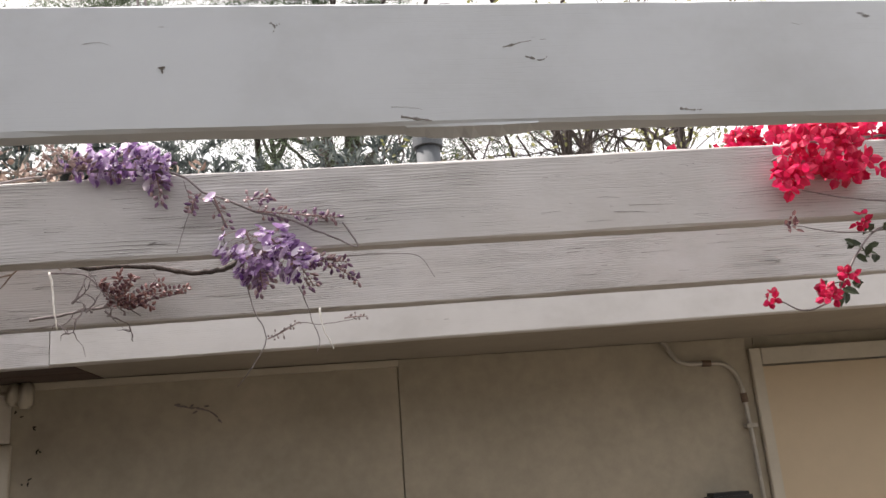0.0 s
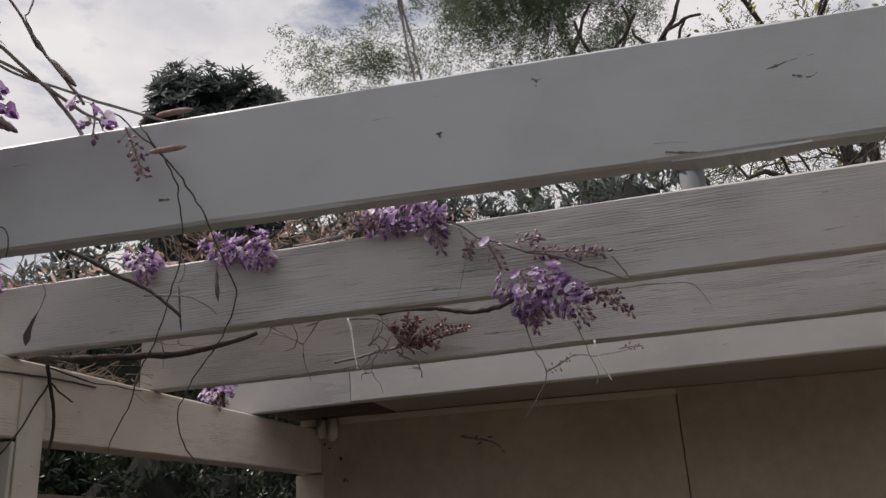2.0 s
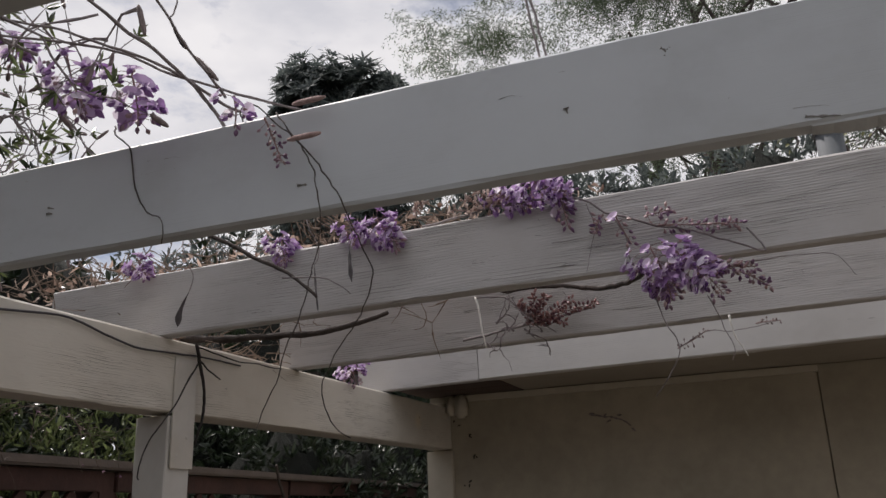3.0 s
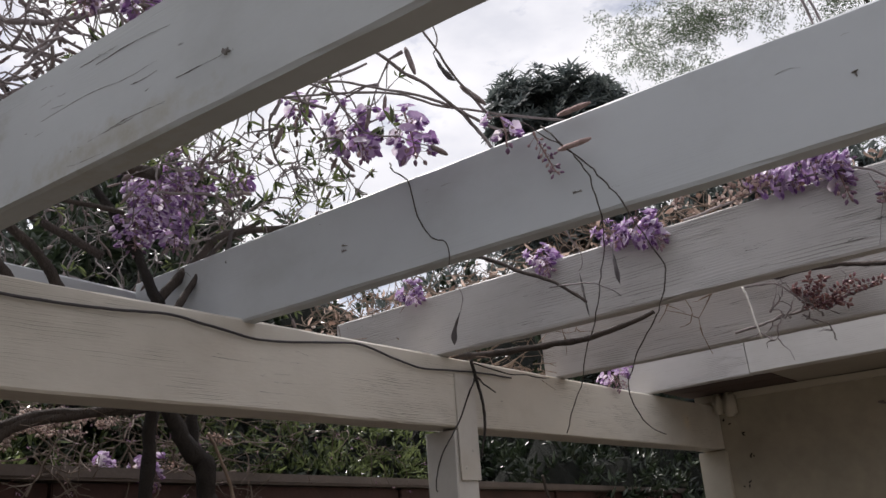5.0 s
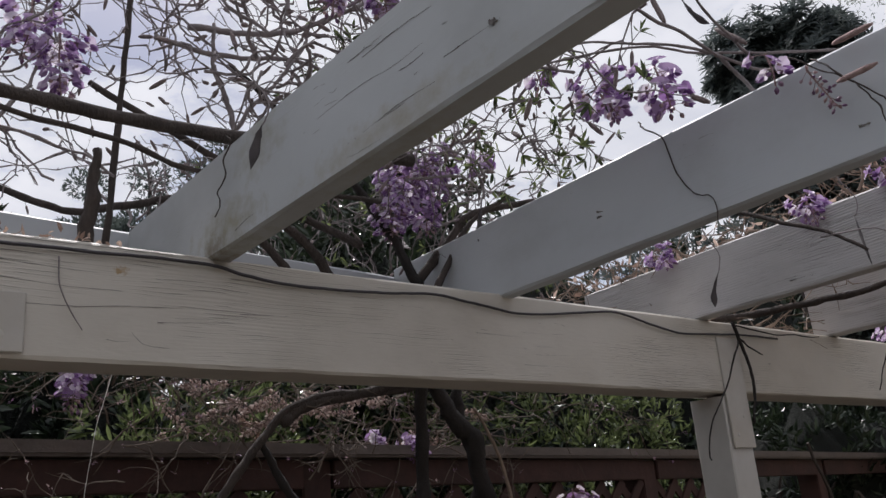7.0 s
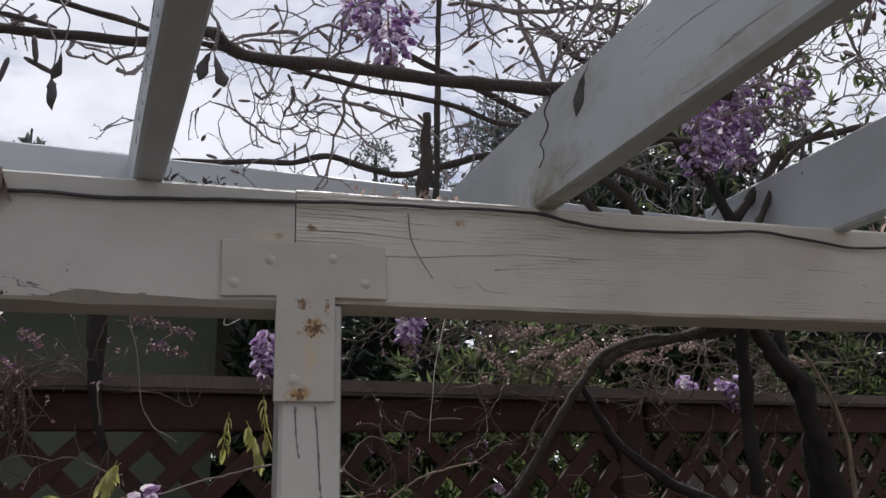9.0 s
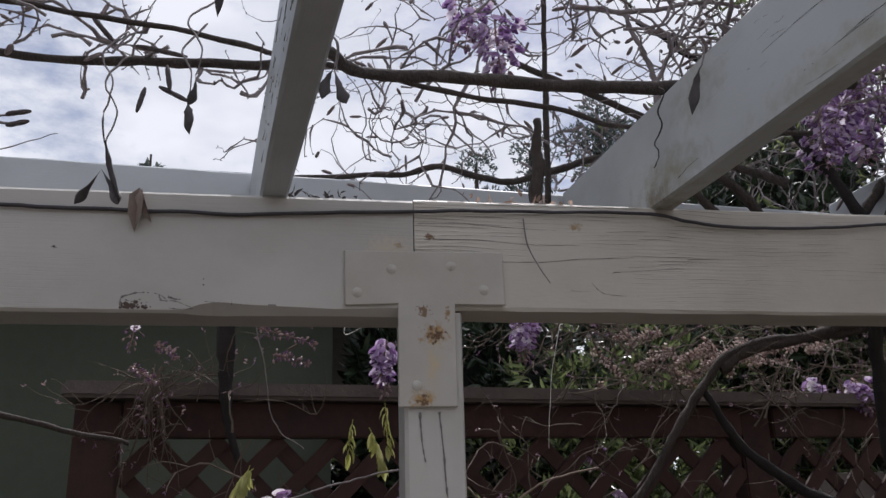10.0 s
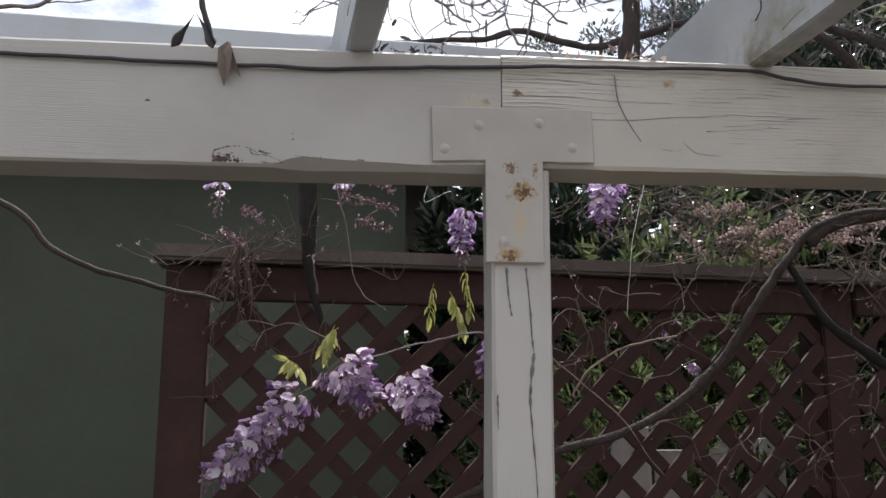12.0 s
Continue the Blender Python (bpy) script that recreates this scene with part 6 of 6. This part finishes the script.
def bougainvillea():
    v = thing("bougainvillea", "bougainvillea with bright crimson bracts hanging over the rafter", "shrub")
    rng = random.Random(12)
    S = lambda pts, seed, r: stem(v, pts, r, r * 0.5, seed, "stem", M_TWIG, 0.003, 5)
    S([(1.5, 1.30, 2.10), (0.9, 1.35, 2.01), (0.665, 1.360, 2.018), (0.596, 1.360, 2.026), (0.516, 1.360, 2.043)], 1, 0.0022)
    S([(1.2, 1.33, 2.06), (0.80, 1.355, 2.00), (0.655, 1.360, 1.971), (0.609, 1.360, 1.943), (0.568, 1.360, 1.895), (0.527, 1.360, 1.848), (0.474, 1.360, 1.832), (0.428, 1.360, 1.854)], 2, 0.0022)
    S([(0.70, 1.36, 1.972), (0.624, 1.360, 1.963), (0.552, 1.360, 1.966), (0.483, 1.360, 1.980)], 3, 0.0016)
    S([(1.6, 1.42, 2.22), (1.0, 1.45, 2.20), (0.70, 1.43, 2.165), (0.55, 1.39, 2.14), (0.47, 1.36, 2.10)], 4, 0.004)
    def cluster(c, rad, n, sz):
        for _ in range(n):
            a = Acc()
            o = rand_unit(rng)
            p = Vector(c) + Vector((o.x * rad[0], o.y * rad[1], o.z * rad[2])) * rng.uniform(0.5, 1.0)
            face = (o + Vector((-0.2, -0.7, 0.1)) + rand_unit(rng) * 0.5).normalized()
            s = face.orthogonal().normalized()
            t = face.cross(s)
            turn = rng.uniform(0, 2.09)
            for k in range(3):
                ang = turn + 2.094 * k + rng.uniform(-0.25, 0.25)
                d = s * math.cos(ang) + t * math.sin(ang) + face * rng.uniform(0.35, 0.75)
                ln = sz * rng.uniform(0.95, 1.25)
                a.leaf(p, d, face, ln, ln * rng.uniform(0.85, 1.05), -0.30, rng.uniform(-0.1, 0.25))
            flower = a.part("flower", M_BRACT, v)
            tip = Acc()
            tip.blob(p, face, sz * 0.55, sz * 0.05, 4)
            tip.part("flower_tube", M_REDBUD, flower)

    cluster((0.57, 1.355, 2.125), (0.085, 0.05, 0.055), 46, 0.019)
    cluster((0.61, 1.36, 2.09), (0.06, 0.05, 0.05), 26, 0.020)
    cluster((0.500, 1.355, 2.075), (0.035, 0.035, 0.040), 22, 0.019)
    cluster((0.74, 1.45, 2.19), (0.13, 0.05, 0.03), 44, 0.020)
    cluster((0.60, 1.47, 2.185), (0.10, 0.04, 0.025), 26, 0.020)
    cluster((0.49, 1.48, 2.180), (0.07, 0.03, 0.03), 24, 0.020)
    cluster((0.33, 1.47, 2.160), (0.012, 0.015, 0.008), 3, 0.017)
    cluster((0.61, 1.36, 1.985), (0.012, 0.01, 0.014), 4, 0.014)
    cluster((0.425, 1.36, 1.86), (0.014, 0.01, 0.014), 5, 0.012)
    cluster((0.525, 1.355, 1.86), (0.020, 0.012, 0.03), 7, 0.014)
    cluster((0.565, 1.355, 1.885), (0.014, 0.012, 0.014), 4, 0.014)
    lf = Acc()
    for c, n, rad in (((0.66, 1.36, 1.95), 16, 0.05), ((0.60, 1.36, 1.93), 9, 0.03), ((0.55, 1.36, 1.865), 9, 0.03), ((0.70, 1.37, 2.07), 12, 0.05), ((0.8, 1.38, 2.02), 20, 0.08)):
        for _ in range(n):
            p = Vector(c) + rand_unit(rng) * rad * rng.random()
            lf.leaf(p, rand_unit(rng) + Vector((0, 0, -0.6)), Vector((0, -1, 0.3)) + rand_unit(rng) * 0.4, rng.uniform(0.018, 0.030), rng.uniform(0.012, 0.019), 0.25, 0.2)
    bud = Acc()
    for _ in range(16):
        p = Vector((0.485, 1.36, 1.985)) + rand_unit(rng) * 0.014
        bud.leaf(p, rand_unit(rng), Vector((0, -1, 0.3)), rng.uniform(0.008, 0.016), 0.007, 0.3, 0.2)
    bud.part("bract_bud", M_REDBUD, v, "small russet buds")
    lf.part("foliage", M_BOUGLEAF, v, "dark green heart-shaped leaves")


bougainvillea()


def debris():
    """Dry bits caught on top of the beam beside the rafters."""
    rng = random.Random(61)
    for y, spread, n, mat, label in ((-0.190, 0.030, 26, M_POD, "dark dry leaf bits lying on the beam"), (0.105, 0.035, 30, M_DRY, "pale dry leaf bits caught on the beam"), (1.475, 0.02, 16, M_DRY, "pale dry bits beside the far rafter")):
        a = Acc()
        for _ in range(n):
            p = Vector((rng.uniform(-1.550, -1.524), y + rng.gauss(0, spread), 1.992 + rng.random() ** 2 * 0.014))
            a.leaf(p, rand_unit(rng) + Vector((0, 0, 0.3)), rand_unit(rng), rng.uniform(0.008, 0.020), rng.uniform(0.004, 0.008), 0.5, 0.4)
        tagged(a.part("leaf_debris", mat), label, "debris")
    m = Acc()
    m.leaf(Vector((0.553, 1.434, 2.114)), Vector((0.1, -0.1, -1)), Vector((0.3, -1, 0)), 0.020, 0.010, 0.8, 0.2)
    m.leaf(Vector((0.556, 1.433, 2.108)), Vector((0.5, -0.2, -0.8)), Vector((-0.3, -1, 0)), 0.013, 0.007, 0.8, 0.3)
    tagged(m.part("dried_leaf", M_POD), "tiny dark dried leaf stuck to the board", "leaf")


debris()


# ---- garden beyond ----
def branching(acc, rng, p, d, length, r, depth, up=0.1, tips=None, kink=0.22):
    """A limb that forks: each fork is thinner and shorter."""
    n = 6
    pts = [p.copy()]
    for _ in range(n):
        d = (d + Vector((rng.gauss(0, kink), rng.gauss(0, kink), rng.gauss(up, kink * 0.7)))).normalized()
        p = p + d * length / n
        pts.append(p.copy())
    acc.tube(pts, r, r * 0.62, 6 if r > 0.01 else 4)
    if depth == 0:
        if tips is not None:
            tips.append((p, d))
        return
    for k in range(rng.choice((2, 3, 3))):
        q = pts[rng.randint(3, n)]
        e = (d * 0.7 + rand_unit(rng) * 0.8).normalized()
        branching(acc, rng, q, e, length * rng.uniform(0.55, 0.8), r * 0.58, depth - 1, up, tips, kink)


def leafy_crown(acc, rng, c, rad, n, size, wide, clump=7, gap=0.12, seed=0, rosette=False):
    """Small clumps of leaves through an uneven ellipsoid with gaps in it."""
    c = Vector(c)
    done = 0
    for _ in range(n * 6):
        if done >= n:
            break
        o = rand_unit(rng)
        rr = rng.random() ** 0.45
        lump = 1.0 + 0.35 * noise.noise(o * 2.3 + Vector((seed, 0, 0)))
        p = c + Vector((o.x * rad[0], o.y * rad[1], o.z * rad[2])) * rr * lump
        if noise.noise(p * 2.6 + Vector((0, seed * 3, 0))) < gap - 0.35:
            continue
        done += 1
        axis = (o + rand_unit(rng) * 0.8 + Vector((0, 0, 0.3))).normalized()
        if rosette:
            axis = (o + rand_unit(rng) * 0.4 + Vector((0, 0, 0.9))).normalized()
            s = axis.orthogonal().normalized()
            t = axis.cross(s)
            for k in range(clump):
                d = s * math.cos(6.283 * k / clump + rr * 9) + t * math.sin(6.283 * k / clump + rr * 9) + axis * rng.uniform(0.1, 0.9)
                acc.leaf(p, d, axis, size * rng.uniform(0.8, 1.3), size * wide, 0.3, 0.22)
            continue
        for _ in range(clump):
            acc.leaf(p + rand_unit(rng) * size * 0.35, axis + rand_unit(rng) * 0.9, rand_unit(rng), size * rng.uniform(0.7, 1.25), size * wide * rng.uniform(0.8, 1.2), 0.25, 0.15)


def tree(name, label, base, trunk_top, r, crowns, mat, size, wide, n, seed, depth=3, clump=7, rosette=False):
    rng = random.Random(seed)
    t = thing(name, label, "tree")
    base, top = Vector(base), Vector(trunk_top)
    tr = Acc()
    mid = base.lerp(top, 0.5) + rand_unit(rng) * 0.15
    tr.tube(smooth_path([base, mid, top], 6, 0.03, seed), r, r * 0.6, 9, 0.15, rng)
    tr.part("trunk", M_BARK, t)
    br = Acc()
    for _ in range(5):
        branching(br, rng, base.lerp(top, rng.uniform(0.7, 1.0)), rand_unit(rng) + Vector((0, 0, 0.8)), (top - base).length * 0.3, r * 0.45, depth)
    br.part("branchwork", M_BARK, t, kind="stuff")
    cr = Acc()
    for k, (c, rad, share) in enumerate(crowns):
        leafy_crown(cr, rng, c, rad, int(n * share), size, wide, clump, 0.12, seed + k, rosette)
    cr.part("crown", mat, t, kind="stuff")
    return t


def weeping_tree():
    rng = random.Random(71)
    t = thing("weeping_tree", "tall pale green weeping pepper tree behind the garage", "tree")
    tr = Acc()
    tr.tube(smooth_path([(-0.2, 12.6, 0), (0.0, 12.5, 3), (-0.3, 12.4, 6)], 6, 0.05, 2), 0.28, 0.18, 10)
    tr.part("trunk", M_BARK, t)
    br, tips = Acc(), []
    for k in range(9):
        a = 0.7 * k
        branching(br, rng, Vector((-0.3, 12.4, 4.5 + 0.25 * k)), Vector((math.cos(a) * 1.0, math.sin(a) * 0.7, 0.9)), 1.9, 0.09, 2, 0.06, tips)
    br.part("branchwork", M_BARK, t, kind="stuff")
    lf = Acc()

    def strand(p, ln, dense):
        n = int(ln / 0.10)
        d = Vector((rng.gauss(0, 0.6), rng.gauss(0, 0.6), 0.3)).normalized()
        for _ in range(n):
            d = (d + Vector((rng.gauss(0, 0.08), rng.gauss(0, 0.08), -0.34))).normalized()
            p = p + d * 0.10
            for _ in range(dense):
                lf.sliver(p + rand_unit(rng) * 0.075, Vector((rng.gauss(0, 0.8), rng.gauss(0, 0.8), -0.5)), rand_unit(rng), rng.uniform(0.045, 0.085), rng.uniform(0.010, 0.016))

    # the main crown: plumes round many hanging sprays, closed in the middle and frayed outside
    sprays = [(rng.uniform(-2.6, 0.45), 12.2 + rng.gauss(0, 0.8), rng.uniform(9.2, 11.2)) for _ in range(64)]
    sprays += [(rng.uniform(-1.9, 0.2), 12.2 + rng.gauss(0, 0.6), rng.uniform(10.2, 11.6)) for _ in range(26)]
    # a lower, thinner plume on its side
    thin = [(x, 11.9 + rng.gauss(0, 0.4), 9.05 + 0.45 * min(1.0, (x + 5.1) / 1.2) + rng.uniform(-0.45, 0.1)) for x in [rng.uniform(-5.0, -3.0) for _ in range(24)]]
    for k, c in enumerate(sprays + thin):
        for _ in range(12 if k < len(sprays) else 12):
            strand(Vector(c) + Vector((rng.gauss(0, 0.16), rng.gauss(0, 0.16), rng.gauss(0, 0.10))), rng.uniform(0.4, 1.2) if k < len(sprays) else rng.uniform(0.25, 0.6), 13)
    for _ in range(560):
        strand(Vector((rng.uniform(-4.5, 3.5), 10.6 + rng.gauss(0, 0.5), rng.gauss(6.6, 0.8))), rng.uniform(0.6, 1.6), 9)
    lf.part("crown", M_WEEP, t, kind="stuff")


def bare_tree():
    rng = random.Random(19)
    t = thing("bare_tree", "dark twisted bare tree behind the garage roof", "tree")
    tr = Acc()
    tr.tube(smooth_path([(3.2, 8.2, 0), (3.0, 8.0, 2.2), (2.5, 7.7, 3.6)], 6, 0.04, 5), 0.12, 0.07, 9)
    tr.part("trunk", M_BARK, t)
    br, tips = Acc(), []
    for d, ln, r in (((-1.2, -0.2, 0.5), 1.8, 0.055), ((-1.0, 0.1, 0.9), 1.9, 0.05), ((-0.4, 0.1, 1.2), 1.9, 0.05), ((0.7, -0.1, 1.0), 1.6, 0.05), ((1.2, 0.1, 0.5), 1.6, 0.045), ((-1.5, 0.0, 0.35), 2.4, 0.05)):
        branching(br, rng, Vector((2.5, 7.7, 3.55)), Vector(d), ln, r, 4, 0.05, tips, 0.26)
    br.part("branchwork", M_BARK, t, kind="stuff")
    lf = Acc()
    for p, d in tips:
        if p.x > 1.2 and rng.random() < 0.75:
            for _ in range(4):
                lf.leaf(p + rand_unit(rng) * 0.15, rand_unit(rng), rand_unit(rng), rng.uniform(0.05, 0.10), rng.uniform(0.03, 0.05))
    lf.part("crown", M_OLIVE, t, kind="stuff")


def oak():
    rng = random.Random(23)
    t = thing("leafy_tree", "sparse tree with yellow-green leaves behind the garage roof", "tree")
    tr = Acc()
    tr.tube(smooth_path([(1.9, 6.4, 0), (1.8, 6.3, 2.0), (1.6, 6.2, 3.2)], 6, 0.03, 5), 0.07, 0.045, 9)
    tr.part("trunk", M_BARK, t)
    br, tips = Acc(), []
    for d in ((-1, 0, 0.8), (-0.5, -0.3, 1.1), (0.3, 0, 1.2), (0.9, 0.2, 0.9), (1.3, -0.1, 0.6), (-1.2, 0.2, 0.4)):
        branching(br, rng, Vector((1.6, 6.2, 3.1)), Vector(d), 1.15, 0.020, 4, 0.05, tips, 0.28)
    br.part("branchwork", M_BARK, t, kind="stuff")
    lf = Acc()
    for p, d in tips:
        for _ in range(4):
            lf.leaf(p + rand_unit(rng) * 0.1, rand_unit(rng), rand_unit(rng), rng.uniform(0.035, 0.07), rng.uniform(0.018, 0.032))
    lf.part("crown", M_OLIVE, t, kind="stuff")


tree("evergreen_tree", "dense dark evergreen tree with glossy leaves behind the garage", (-4.6, 7.4, 0), (-4.3, 7.2, 4.2), 0.14,
     [((-4.35, 6.95, 5.72), (0.50, 0.5, 0.67), 0.44), ((-3.75, 7.1, 5.60), (0.42, 0.45, 0.52), 0.33), ((-4.1, 7.1, 4.7), (0.9, 0.6, 0.7), 0.3)], M_EVERGREEN, 0.125, 0.24, 1500, 5, 2, 11, True)
weeping_tree()
bare_tree()
oak()


def hedge(name, label, blobs, mat, size, wide, n, seed, clump=7, trunks=(), dense=0.68):
    rng = random.Random(seed)
    h = thing(name, label, "shrub")
    br = Acc()
    for p in trunks:
        for _ in range(3):
            branching(br, rng, Vector(p), Vector((rng.gauss(0, 0.4), rng.gauss(0, 0.4), 1)), 0.9, 0.03, 2)
    if trunks:
        br.part("branchwork", M_BARK, h, kind="stuff")
    # Lumpy dark core: shade between the leaves given as a solid shape.
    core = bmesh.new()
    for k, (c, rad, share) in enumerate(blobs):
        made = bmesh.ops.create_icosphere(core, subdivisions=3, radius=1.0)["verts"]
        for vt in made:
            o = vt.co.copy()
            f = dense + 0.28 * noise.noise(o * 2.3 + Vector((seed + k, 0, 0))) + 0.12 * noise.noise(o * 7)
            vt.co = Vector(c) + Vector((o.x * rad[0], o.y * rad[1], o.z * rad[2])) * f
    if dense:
        part("inner_foliage", core, M_SHADECORE, h, smooth=True)
    cr = Acc()
    for k, (c, rad, share) in enumerate(blobs):
        leafy_crown(cr, rng, c, rad, int(n * share), size, wide, clump, 0.10, seed + k)
    cr.part("foliage", mat, h, kind="stuff")


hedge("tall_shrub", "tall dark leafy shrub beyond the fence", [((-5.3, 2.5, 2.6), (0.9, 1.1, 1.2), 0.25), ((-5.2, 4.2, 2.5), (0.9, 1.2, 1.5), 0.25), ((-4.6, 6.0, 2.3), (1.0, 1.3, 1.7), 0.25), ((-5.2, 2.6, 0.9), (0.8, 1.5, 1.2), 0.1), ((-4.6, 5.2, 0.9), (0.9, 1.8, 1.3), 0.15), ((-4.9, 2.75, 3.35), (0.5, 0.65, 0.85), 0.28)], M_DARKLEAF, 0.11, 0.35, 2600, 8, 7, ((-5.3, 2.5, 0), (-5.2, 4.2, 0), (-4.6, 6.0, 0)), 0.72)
hedge("green_shrub", "sunlit green shrub behind the lattice fence", [((-2.95, 0.75, 1.05), (0.3, 0.75, 0.55), 0.30), ((-3.5, 0.35, 1.15), (0.35, 0.35, 0.65), 0.12), ((-3.4, 1.0, 1.45), (0.5, 0.55, 0.85), 0.28), ((-3.6, 1.9, 1.5), (0.5, 0.7, 0.95), 0.3), ((-3.5, 3.1, 1.5), (0.5, 0.8, 1.0), 0.3)], M_LEAF, 0.058, 0.24, 3900, 9, 9, ((-3.6, 0.95, 0), (-3.7, 1.9, 0), (-3.5, 3.1, 0)), 0.0)
hedge("sunlit_shrub", "small sunlit shrub beyond the corner of the green house", [((-7.2, 0.25, 1.6), (0.4, 0.38, 0.8), 1.0)], M_LEAF, 0.07, 0.35, 420, 31, 8, ((-7.2, 0.25, 0),), 0.0)
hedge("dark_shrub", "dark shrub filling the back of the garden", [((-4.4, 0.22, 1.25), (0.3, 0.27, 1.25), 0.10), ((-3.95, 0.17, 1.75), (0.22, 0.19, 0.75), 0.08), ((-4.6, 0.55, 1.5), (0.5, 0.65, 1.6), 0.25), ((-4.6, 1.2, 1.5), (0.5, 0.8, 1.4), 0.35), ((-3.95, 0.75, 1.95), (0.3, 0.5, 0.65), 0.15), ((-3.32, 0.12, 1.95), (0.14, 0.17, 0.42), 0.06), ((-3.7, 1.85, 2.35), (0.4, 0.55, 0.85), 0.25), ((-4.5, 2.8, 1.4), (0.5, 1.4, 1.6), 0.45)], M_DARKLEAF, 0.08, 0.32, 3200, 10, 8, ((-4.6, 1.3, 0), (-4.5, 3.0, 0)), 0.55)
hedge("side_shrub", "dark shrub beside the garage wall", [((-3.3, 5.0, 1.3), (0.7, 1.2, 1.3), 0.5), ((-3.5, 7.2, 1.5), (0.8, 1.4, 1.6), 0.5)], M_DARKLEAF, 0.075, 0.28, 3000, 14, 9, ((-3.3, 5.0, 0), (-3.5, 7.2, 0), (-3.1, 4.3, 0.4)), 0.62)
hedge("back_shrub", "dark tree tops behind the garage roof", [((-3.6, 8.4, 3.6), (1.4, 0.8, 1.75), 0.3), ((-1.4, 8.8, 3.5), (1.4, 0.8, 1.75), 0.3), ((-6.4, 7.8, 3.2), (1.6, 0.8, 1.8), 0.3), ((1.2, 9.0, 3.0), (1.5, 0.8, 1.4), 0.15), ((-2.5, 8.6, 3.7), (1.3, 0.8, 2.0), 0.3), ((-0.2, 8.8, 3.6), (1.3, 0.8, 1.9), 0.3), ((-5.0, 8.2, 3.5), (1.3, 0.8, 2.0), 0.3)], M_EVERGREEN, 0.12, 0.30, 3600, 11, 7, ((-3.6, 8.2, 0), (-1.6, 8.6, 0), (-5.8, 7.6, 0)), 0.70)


def pines():
    rng = random.Random(3)
    for k, (x, y, h) in enumerate(((-22.8, 4.8, 11.6), (-22.5, 6.4, 12.0), (-21.5, 8.2, 13.0), (-21.0, 9.6, 12.2), (-20, 11.5, 12.6))):
        t = thing("pine_tree", "distant hazy pine tree beyond the garden", "tree", "distant pines")
        tr = Acc()
        tr.tube([Vector((x, y, 0)), Vector((x, y, h * 0.6)), Vector((x, y, h - 0.4))], 0.22, 0.05, 7)
        cr = Acc()
        puffs = [(Vector((x, y, h - 0.45)), 0.6)]
        for _ in range(13):
            z = h - 0.5 - rng.random() ** 0.8 * 3.6
            a, rad = rng.uniform(0, 6.28), (0.25 + (h - z) * 0.34) * rng.uniform(0.3, 1.0)
            puffs.append((Vector((x + math.cos(a) * rad, y + math.sin(a) * rad, z)), rng.uniform(0.40, 0.75)))
            tr.tube([Vector((x, y, z - 0.3)), puffs[-1][0]], 0.05, 0.02, 5)
        for c, r in puffs:
            for _ in range(150):
                o = rand_unit(rng)
                p = c + Vector((o.x, o.y, o.z * 0.7)) * r * rng.random() ** 0.4
                for _ in range(3):
                    cr.sliver(p, o + rand_unit(rng) * 0.8 + Vector((0, 0, 0.4)), rand_unit(rng), rng.uniform(0.12, 0.20), 0.05)
        tr.part("trunk", M_BARK, t)
        cr.part("crown", M_PINE, t, kind="stuff")
    t = thing("far_tree", "tip of a distant tree above the end board", "tree")
    tr = Acc()
    x, y = -16.0, -3.15
    tr.tube([Vector((x, y, 0)), Vector((x, y, 8.2))], 0.15, 0.02, 6)
    tr.part("trunk", M_BARK, t)
    cr = Acc()
    for _ in range(26):
        p = Vector((x, y, 8.10 - rng.random() * 1.2)) + rand_unit(rng) * 0.24
        for _ in range(5):
            cr.leaf(p, rand_unit(rng) + Vector((0, 0, 0.6)), rand_unit(rng), 0.18, 0.08)
    cr.part("crown", M_PINE, t, kind="stuff")


pines()


# ---- unseen wall added behind the walk to dim light from the south ----
tagged(part("wall_south", box_bm(-6.0, -3.2, 0, 9.0, -3.0, 3.4), M_GREEN), "unseen added wall opposite the garage that holds back sky light", "wall", kind="structure")
